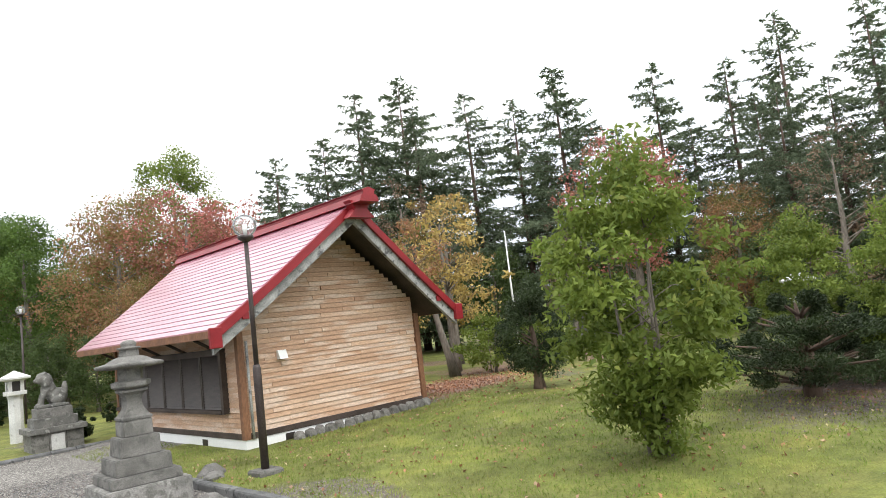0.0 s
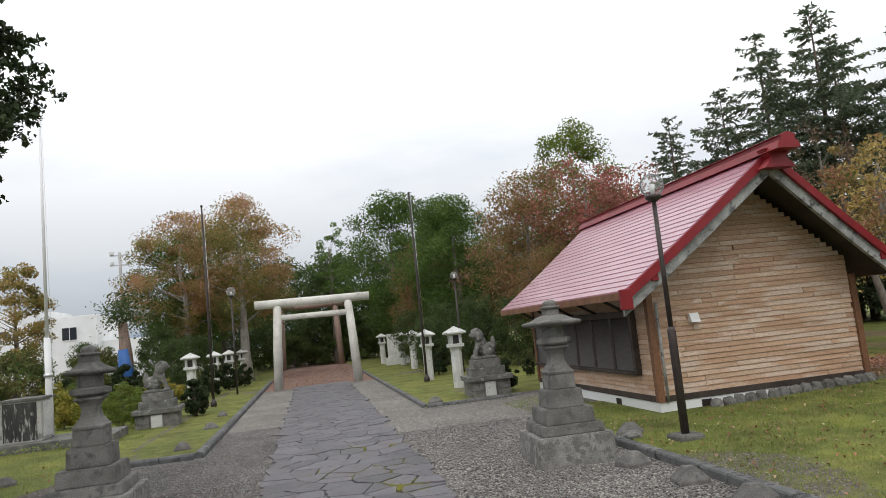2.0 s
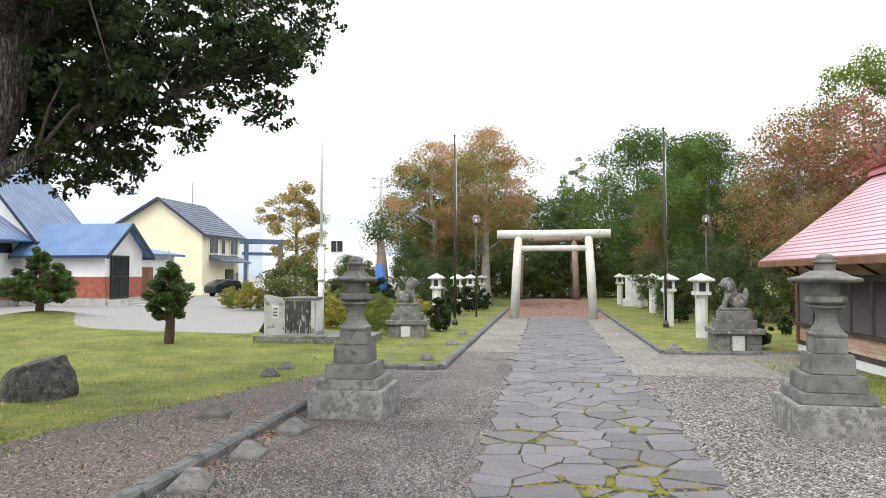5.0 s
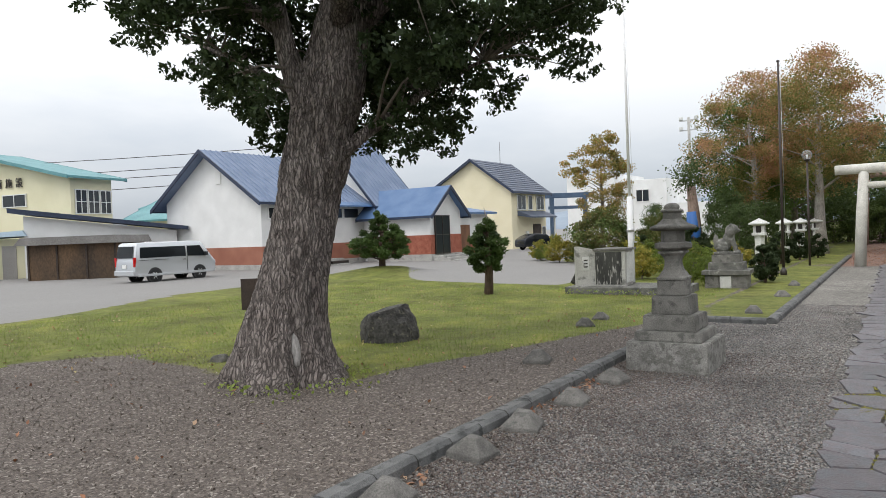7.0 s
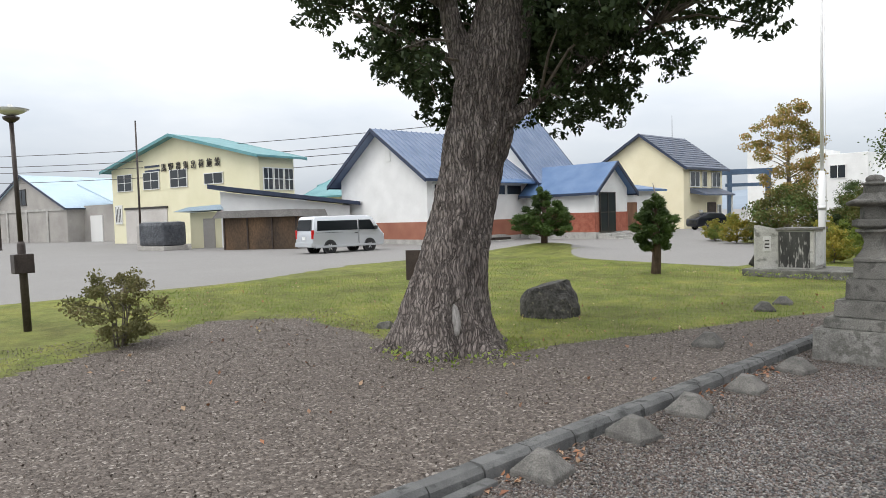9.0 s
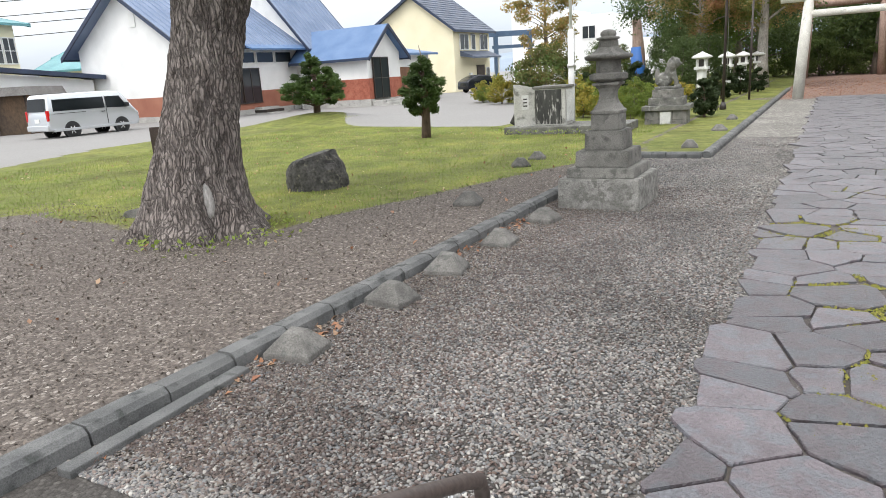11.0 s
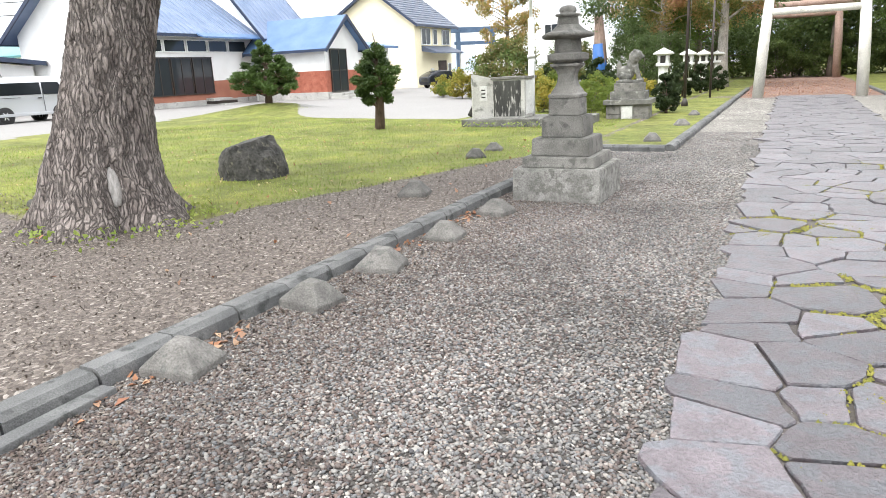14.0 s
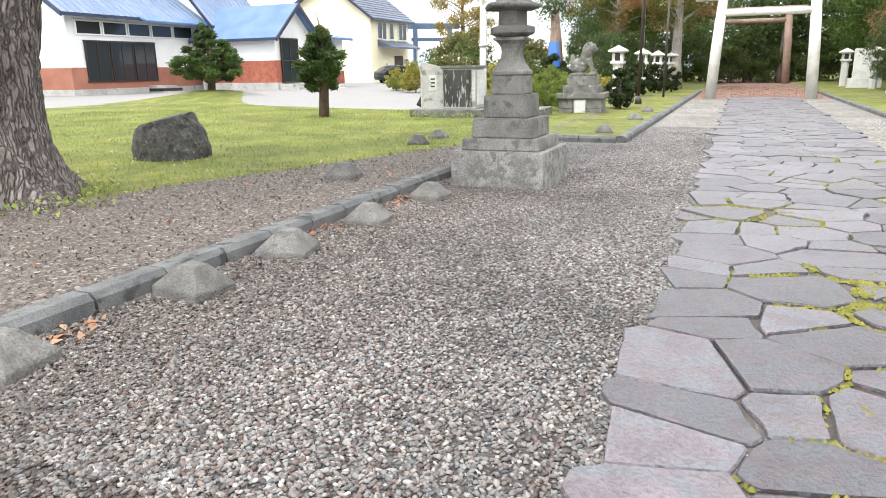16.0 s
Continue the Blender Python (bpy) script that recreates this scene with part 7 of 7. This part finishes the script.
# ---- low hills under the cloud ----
# Distance haze is mixed into the hill colour itself.
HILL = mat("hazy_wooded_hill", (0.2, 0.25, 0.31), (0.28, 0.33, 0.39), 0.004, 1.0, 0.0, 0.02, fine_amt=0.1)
hv, hf = [], []
for i in range(91):
    a = radians(-130 + 2.4 * i)
    hh = 55 + 34 * noise.noise((i * 0.13, 2.0, 0)) + 16 * noise.noise((i * 0.5, 7.0, 0))
    for r, z in ((1500, -3), (1650, hh * 0.55), (1850, hh), (2100, -3)):
        hv.append((r * math.sin(a), r * math.cos(a), z))
for i in range(90):
    for k in range(3):
        hf.append((i * 4 + k, i * 4 + k + 1, i * 4 + 5 + k, i * 4 + 4 + k))
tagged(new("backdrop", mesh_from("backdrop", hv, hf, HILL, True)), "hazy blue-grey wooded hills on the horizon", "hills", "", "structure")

# ---- porch steps and handrail ----
st = thing("porch_steps", "grey concrete steps down from the shrine porch", "steps", kind="structure")
edges = [-3.0, 0.55, 0.95, 1.4, 1.85, 2.4]
for i in range(5):
    part("step", box(-1.6, 1.9, -3.0 if i == 0 else edges[i] - 0.02, edges[i + 1], -0.1, 0.9 - 0.18 * i, 0.01), CONCRETE, st)
hr = thing("handrail", "brown plastic-coated steel handrail beside the steps", "handrail")
end = Vector((-1.145, 2.375, 1.03))
back = Vector((-1.24, 1.14, 1.54))
part("rail", tube([back, end.lerp(back, 0.04) + Vector((0, 0, 0)), end + Vector((0, 0.01, -0.012)), end + Vector((0, 0.022, -0.05)), end + Vector((0, 0.022, -0.17))], [0.021] * 5, 14), mat("brown_rail_coating", (0.05, 0.037, 0.032), (0.07, 0.052, 0.046), 6, 0.5, 0.1, 60), hr)
part("rail_sleeve", tube([end + Vector((0, 0.022, -0.12)), end + Vector((0, 0.022, -0.3))], [0.024, 0.024], 14), POLEMAT, hr)
part("post", tube([end.lerp(back, 0.1) + Vector((0, 0, -0.12)), (end.x - 0.03, end.y - 0.13, -0.05)], [0.025, 0.025], 14), POLEMAT, hr)
part("post_bracket", tube([end.lerp(back, 0.1) + Vector((0, 0, -0.02)), end.lerp(back, 0.1) + Vector((0, 0, -0.13))], [0.007, 0.007], 8), STEEL, hr)
part("post_cap", turned([(0.027, -0.012), (0.027, 0.004), (0.012, 0.012)], 14), STEEL, hr).location = end.lerp(back, 0.1) + Vector((0, 0, -0.12))
part("post", tube([back.lerp(end, 0.15), (back.x, back.y + 0.15, 0.5)], [0.025, 0.025], 14), POLEMAT, hr)
slab = part("edging_slab", box(-0.06, 0.06, -0.9, 0.55, -0.06, 0.05, 0.012), KERB)
slab.matrix_basis = pose(-4.06, 3.75, 0, 0, 0, 3)
tagged(slab, "narrow loose concrete edging strip beside the kerb", "concrete strip")

cb = thing("ground_box", "low concrete footing with a small galvanised steel box on it", "box", m=pose(-4.9, 2.0, 0.06, 0, 0, 25))
part("footing", box(-0.2, 0.2, -0.17, 0.17, -0.12, 0.14, 0.04), BLOCK, cb)
part("steel_box", box(-0.02, 0.14, -0.07, 0.05, 0.14, 0.2, 0.006), STEEL, cb, "small galvanised steel box")
part("lid", box(-0.03, 0.15, -0.08, 0.06, 0.2, 0.215, 0.003), STEEL, cb, "pale metal lid")

# ---- loose cover: grass, leaves, pebbles ----
def strew(name, label, cat, pts, size, material, seed, up=2.0, aspect=0.5, axis=None):
    rng = np.random.default_rng(seed)
    ob = new(name, leaf_mesh(name, np.array(pts), size, material, rng, up, aspect, axis))
    return tagged(ob, label, cat, "", "stuff")


rs = random.Random(5)
pts = []
while len(pts) < 70000:
    u = rs.random()
    x, y = (rs.uniform(-19, -4.8), rs.uniform(5.5, 26)) if u < 0.55 else (rs.uniform(4.9, 13), rs.uniform(2.5, 19))
    if x < -10 and y > 22.8 and math.hypot(x + 20.7, y - 25.3) > 2.0:
        continue
    if x < 0 and ((x > -7.6 and y < 8.0 + 3.0 * max(0, x + 7)) or y < 7.3 and x > -10.9 - 0.6 * (y - 2.2) or x > -4.5):
        continue
    if 6.5 < x < 11.7 and y > 12.9:
        continue
    pts.append((x, y, height(x, y) + 0.015))
strew("grass", "short mown green grass blades", "grass", pts, 0.06, L_GRASS, 71, 0.0, 0.2, np.array([0, 0, 1.2]))
pts = []
while len(pts) < 6500:
    u = rs.random()
    if u < 0.05:
        x, y = rs.gauss(-4.05, 0.09), rs.uniform(3, 12)
        if noise.noise((y * 1.6, 3.3, 0)) < 0.1:
            continue
    elif u < 0.09:
        x, y = rs.uniform(-18, -4.4), rs.uniform(3, 21)
    elif u < 0.62:
        x, y = rs.gauss(14.0, 2.0), rs.gauss(15.2, 1.2)
    elif u < 0.86:
        x, y = rs.uniform(-2.6, 2.9), rs.uniform(36, 56)
    else:
        x, y = rs.uniform(5, 16), rs.uniform(3, 13)
    if 6.5 < x < 11.7 and y > 12.7:
        continue
    pts.append((x, y, height(x, y) + 0.02))
strew("fallen_leaves", "scattered dry brown and orange fallen leaves", "leaves", pts, 0.075, L_FALLEN, 72, 2.0, 0.6)
pts = []
while len(pts) < 600:
    x, y = (rs.uniform(-19, -5), rs.uniform(6, 21)) if rs.random() < 0.5 else (rs.uniform(5, 16), rs.uniform(3, 13))
    if noise.noise((x * 0.5, y * 0.5, 4.4)) > -0.1 and not (x < 0 and y < 8.4 + 3.0 * max(0, x + 7) and x > -10):
        pts.append((x, y, height(x, y) + 0.03))
strew("fallen_leaves", "pale yellow fallen leaves scattered over the lawn", "leaves", pts, 0.065, leafy("pale_fallen_leaves", [(0.4, 0.33, 0.15), (0.46, 0.4, 0.24), (0.34, 0.22, 0.1)], 0.1, 0), 75, 2.0, 0.6)
LITTER = leafy("bark_and_leaf_chips", [(0.085, 0.07, 0.06), (0.15, 0.122, 0.102), (0.21, 0.178, 0.15), (0.085, 0.067, 0.055), (0.33, 0.3, 0.26)], 0.0, 0)
pts = []
while len(pts) < 26000:
    x, y = (rs.uniform(-13, -4.35), rs.uniform(0.5, 13.5)) if rs.random() < 0.75 else (-4.15 + abs(rs.gauss(0, 0.6)), rs.uniform(3, 11))
    if x < -4.3 and y > 8.4 + 3.0 * max(0, x + 7):
        continue
    pts.append((x, y, height(x, y) + rs.uniform(0.004, 0.014)))
while len(pts) < 31000:
    x, y = rs.gauss(13.2, 1.9), rs.gauss(4.6, 1.4)
    pts.append((x, y, height(x, y) + rs.uniform(0.01, 0.03)))
strew("leaf_litter", "fine brown bark and leaf chips over bare earth", "litter", pts, 0.032, LITTER, 74, 4.0, 0.55)
pts = []
for cx, cy in [(-7.6 + 0.95 * math.cos(a), 7.3 + 0.95 * math.sin(a)) for a in np.arange(0, 6.28, 0.25)] + [(-9.4 + 0.22 * k, 20.05) for k in range(17)]:
    for _ in range(9):
        x, y = cx + rs.gauss(0, 0.14), cy + rs.gauss(0, 0.14)
        pts.append((x, y, height(x, y) + rs.uniform(0.02, 0.16)))
strew("weeds", "low green weeds at the foot of oak and monument", "weeds", pts, 0.07, leafy("weed_leaves", [(0.13, 0.2, 0.04), (0.25, 0.32, 0.07), (0.36, 0.4, 0.11)], 0.4), 73, 1.0, 0.7)


def pebbles(name, n, region, seed, lo, hi, label, sides=20, material=None, bank=False, under_flags=False, crowd=1.5):
    """Rounded pebbles of five kinds of grey as one sheet of stones."""
    rng = np.random.default_rng(seed)
    x0, x1, y0, y1 = region
    bm = bmesh.new()
    if sides == 20:
        bmesh.ops.create_icosphere(bm, subdivisions=1, radius=1)
    else:
        o = [bm.verts.new(p) for p in ((1, 0, 0), (0, 1, 0), (-1, 0, 0), (0, -1, 0), (0, 0, 1), (0, 0, -1))]
        for k in range(4):
            bm.faces.new((o[k], o[(k + 1) % 4], o[4]))
            bm.faces.new((o[(k + 1) % 4], o[k], o[5]))
    bm.verts.index_update()
    bm.verts.ensure_lookup_table()
    bv = np.array([v.co for v in bm.verts])
    bf = np.array([[v.index for v in f.verts] for f in bm.faces])
    bm.free()
    px_ = np.clip(x0 + np.abs(rng.normal(0, 1.25, n)), x0, x1) if bank else rng.uniform(x0, x1, n)
    xy = np.column_stack((px_, y0 + (y1 - y0) * rng.uniform(0, 1, n) ** crowd))
    keep = ~((xy[:, 0] > -0.9) & (xy[:, 0] < 1.5) & (xy[:, 1] > 2.9)) & ~((xy[:, 0] < -2.6) & (xy[:, 1] > 16))
    xy = xy if under_flags else xy[keep]
    n = len(xy)
    s = rng.uniform(lo, hi, n)
    a = rng.uniform(0, 6.283, n)
    sc = np.column_stack((s * rng.uniform(0.9, 1.5, n), s * rng.uniform(0.7, 1.0, n), s * rng.uniform(0.45, 0.7, n)))
    V = bv[None] * sc[:, None, :] * (1 + 0.12 * rng.normal(size=(n, len(bv), 1)))
    c, q = np.cos(a)[:, None], np.sin(a)[:, None]
    X, Y = V[..., 0] * c - V[..., 1] * q, V[..., 0] * q + V[..., 1] * c
    tilt = rng.normal(size=(n, 1)) * 0.3
    Z = V[..., 2] + X * tilt
    P = np.stack((X + xy[:, :1], Y + xy[:, 1:], Z + (s * rng.uniform(0.05, 0.5, n))[:, None]), -1).reshape(-1, 3)
    F = (bf[None] + (np.arange(n) * len(bv))[:, None, None]).reshape(-1, 3)
    me = bpy.data.meshes.new(name)
    me.vertices.add(len(P))
    me.vertices.foreach_set("co", P.astype(np.float32).ravel())
    me.loops.add(len(F) * 3)
    me.loops.foreach_set("vertex_index", F.astype(np.int32).ravel())
    me.polygons.add(len(F))
    me.polygons.foreach_set("loop_start", (np.arange(len(F)) * 3).astype(np.int32))
    me.polygons.foreach_set("use_smooth", np.ones(len(F), dtype=bool))
    me.update(calc_edges=True)
    me.materials.append(material or PEBBLE)
    tagged(new(name, me), label, "gravel", "", "stuff")


PEBBLE = leafy("river_pebbles", [(0.04, 0.04, 0.044), (0.19, 0.18, 0.17), (0.095, 0.1, 0.106), (0.26, 0.243, 0.22), (0.14, 0.105, 0.095), (0.17, 0.172, 0.174), (0.27, 0.257, 0.237), (0.06, 0.06, 0.062), (0.19, 0.15, 0.13), (0.38, 0.365, 0.335)], 0.0, 0)
pebbles("gravel", 48000, (-4.15, -0.85, 2.9, 11.0), 81, 0.006, 0.016, "loose grey river pebbles of the court", crowd=1.8)
pebbles("gravel", 60000, (-4.15, -0.85, 4.2, 20.0), 83, 0.008, 0.018, "loose grey river pebbles farther up the court", 8, crowd=1.25)
PEBBLE_DARK = leafy("stained_pebbles", [(0.04, 0.034, 0.031), (0.12, 0.094, 0.082), (0.075, 0.062, 0.058), (0.16, 0.128, 0.112), (0.1, 0.068, 0.056), (0.06, 0.052, 0.052)], 0.0, 0)
pebbles("gravel", 42000, (-4.15, -1.2, 3.2, 12.5), 84, 0.008, 0.018, "dark stained pebbles and litter along the kerb", 8, PEBBLE_DARK, True)
pebbles("gravel", 14000, (1.5, 4.7, 6.0, 16.0), 82, 0.01, 0.022, "loose grey river pebbles beside the paving", 8)

pebbles("gravel", 9000, (-0.95, 1.5, 3.0, 8.5), 85, 0.004, 0.009, "small pebbles in the joints of the paving", 8, None, False, True)


# ---- the flagstone walk ----
def clip(poly, mx, my, nx, ny):
    out = []
    for i in range(len(poly)):
        a, b = poly[i], poly[(i + 1) % len(poly)]
        da, db = (a[0] - mx) * nx + (a[1] - my) * ny, (b[0] - mx) * nx + (b[1] - my) * ny
        if da <= 0:
            out.append(a)
        if da * db < 0:
            t = da / (da - db)
            out.append((a[0] + (b[0] - a[0]) * t, a[1] + (b[1] - a[1]) * t))
    return out


PX0, PX1, PY0, PY1 = -1.08, 1.62, 2.9, 36.2
pr = random.Random(9)
seeds = []
row, y = 0, PY0 - 0.3
while y < PY1 + 0.5:
    n = (5, 4, 5, 6)[row % 4]
    w = (PX1 - PX0) / n
    for k in range(-1, n + 1):
        if 0 <= k < n:
            one = (PX0 + (k + 0.5 + (0.1 if row % 2 else -0.1)) * w + pr.uniform(-0.16, 0.16), y + pr.uniform(-0.17, 0.17), pr.uniform(-0.055, 0.055), PY0 - 0.1 < y < PY1)
            seeds.append(one)
            if k in (0, n - 1):
                side = PX0 if k == 0 else PX1
                seeds.append((2 * side - one[0] + pr.uniform(-0.14, 0.14), one[1] + pr.uniform(-0.05, 0.05), one[2], False))
    y += 0.43
    row += 1
BED = mat("gritty_joint_soil", (0.035, 0.03, 0.028), (0.11, 0.098, 0.09), 1.0, 0.95, 0.5, 50, spot=(0.07, 0.06, 0.05), spot_at=0.55)
bed = bmesh.new()
bm_box(bed, PX0 + 0.18, PX1 - 0.18, PY0, PY1, -0.05, 0.004)
MOSS = mat("yellow_green_moss", (0.1, 0.105, 0.02), (0.24, 0.22, 0.045), 9.0, 0.95, 0.8, 60, spot=(0.16, 0.17, 0.02), spot_at=0.62)
walkway = thing("flagstone_walk", "walk of irregular purplish grey flagstones with mossy joints", "pavement", kind="structure")
part("joint_bed", bed, BED, walkway, "dark joint soil with yellow-green moss")
rest_v, rest_f = [], []
count = 0
joints = []


def moss_rich(x, y):
    """How thickly moss fills the joints about a place."""
    return noise.noise((x * 0.9 + 3, y * 0.7, 2.5)) + 0.3 * math.exp(-((x - 0.45) / 0.7) ** 2 - ((y - 7.0) / 1.8) ** 2) - 0.05


for i, (sx, sy, sw, laid) in enumerate(seeds):
    if not laid:
        continue
    poly = [(sx - 0.75, sy - 0.75), (sx + 0.75, sy - 0.75), (sx + 0.75, sy + 0.75), (sx - 0.75, sy + 0.75)]
    for j, (tx, ty, tw, other) in enumerate(seeds):
        if i != j and abs(tx - sx) < 1.6 and abs(ty - sy) < 1.6:
            d = math.hypot(tx - sx, ty - sy)
            nx, ny = (tx - sx) / d, (ty - sy) / d
            share = min(0.72, max(0.28, 0.5 + (sw - tw) / (2 * d * d)))
            rich = moss_rich((sx + tx) / 2, (sy + ty) / 2)
            gap = 0.001 + 0.05 * step(0.05, 0.45, rich) * step(16, 13, sy) + 0.004 * step(7.5, 5.5, sy) + 0.012 * step(0.15, 0.45, noise.noise((sx * 0.45 + tx * 0.45, sy * 0.45 + ty * 0.45, 4))) + 0.008 * (0.5 + 0.5 * noise.noise((sx + tx, sy + ty, 0))) * step(16, 9, sy)
            mx, my = sx + (tx - sx) * share, sy + (ty - sy) * share
            poly = clip(poly, mx - nx * gap, my - ny * gap, nx, ny)
            if other and i < j and d < 0.75 and 4.8 < my < 15:
                joints.append((mx, my, math.atan2(ny, nx) + math.pi / 2, d, rich))
    if len(poly) < 3:
        continue
    ring = []
    for k in range(len(poly)):
        a, b, c = Vector((*poly[k - 1], 0)), Vector((*poly[k], 0)), Vector((*poly[(k + 1) % len(poly)], 0))
        ea, ec = min(0.3, 0.012 / max((a - b).length, 0.01)), min(0.3, 0.012 / max((c - b).length, 0.01))
        ring += [b.lerp(a, ea), b.lerp(c, ec)]
        if sy < 21.5 and (c - b).length > 0.12:
            out = Vector((c.y - b.y, b.x - c.x, 0)).normalized()
            for u in (0.28, 0.5, 0.72):
                q = b.lerp(c, u)
                ring.append(q - out * (0.03 * max(-0.1, noise.noise((q.x * 5, q.y * 5, 1)))))
    z = 0.026 + pr.uniform(-0.004, 0.007)
    tx, ty = pr.uniform(-0.012, 0.012), pr.uniform(-0.012, 0.012)
    cen = Vector((sx, sy, 0))
    n = len(ring)
    low = [(v.x - sx, v.y - sy, -0.02) for v in ring]
    mid = [(v.x - sx, v.y - sy, z - 0.012) for v in ring]
    top = []
    for v in ring:
        q = v.lerp(cen, 0.02)
        top.append((q.x - sx, q.y - sy, z + tx * (q.x - sx) + ty * (q.y - sy)))
    verts = low + mid + top
    faces = [tuple(range(2 * n, 3 * n))]
    for k in range(n):
        e = (k + 1) % n
        faces += [(k, e, n + e, n + k), (n + k, n + e, 2 * n + e, 2 * n + k)]
    if sy < 21.5:
        ob = new("flagstone", mesh_from("flagstone", verts, faces, FLAG))
        ob.location = (sx, sy, 0)
        ob.parent = walkway
        count += 1
    else:
        o = len(rest_v)
        rest_v += [(a + sx, b + sy, c) for a, b, c in verts]
        rest_f += [tuple(o + k for k in f) for f in faces]
mv, mf = [], []
for mx, my, ang, d, rich in joints:
    if rich < 0.05:
        continue
    half, wide = 0.5 * d * pr.uniform(0.5, 0.9), 0.014 + 0.05 * step(0.05, 0.45, rich)
    for _ in range(int(5200 * half * wide)):
        u, v = pr.uniform(-half, half), pr.gauss(0, wide * 0.55)
        px_, py_ = mx + u * math.cos(ang) - v * math.sin(ang), my + u * math.sin(ang) + v * math.cos(ang)
        if noise.noise((px_ * 8, py_ * 8, 6)) < -0.2:
            continue
        r, o = pr.uniform(0.009, 0.022), len(mv)
        mv.append((px_, py_, 0.026 + pr.uniform(0.0, 0.009)))
        for k in range(5):
            a = k * 1.2566 + px_ * 40
            mv.append((px_ + r * math.cos(a) * pr.uniform(0.7, 1.3), py_ + r * math.sin(a) * pr.uniform(0.7, 1.3), 0.014))
        mf += [(o, o + 1 + k, o + 1 + (k + 1) % 5) for k in range(5)]
tagged(new("moss", mesh_from("moss", mv, mf, MOSS, True)), "bright yellow-green moss in the paving joints", "moss", "", "stuff")
ob = new("far_flagstones", mesh_from("far_flagstones", rest_v, rest_f, FLAG))
ob.parent = walkway
ob["kind"] = "stuff"
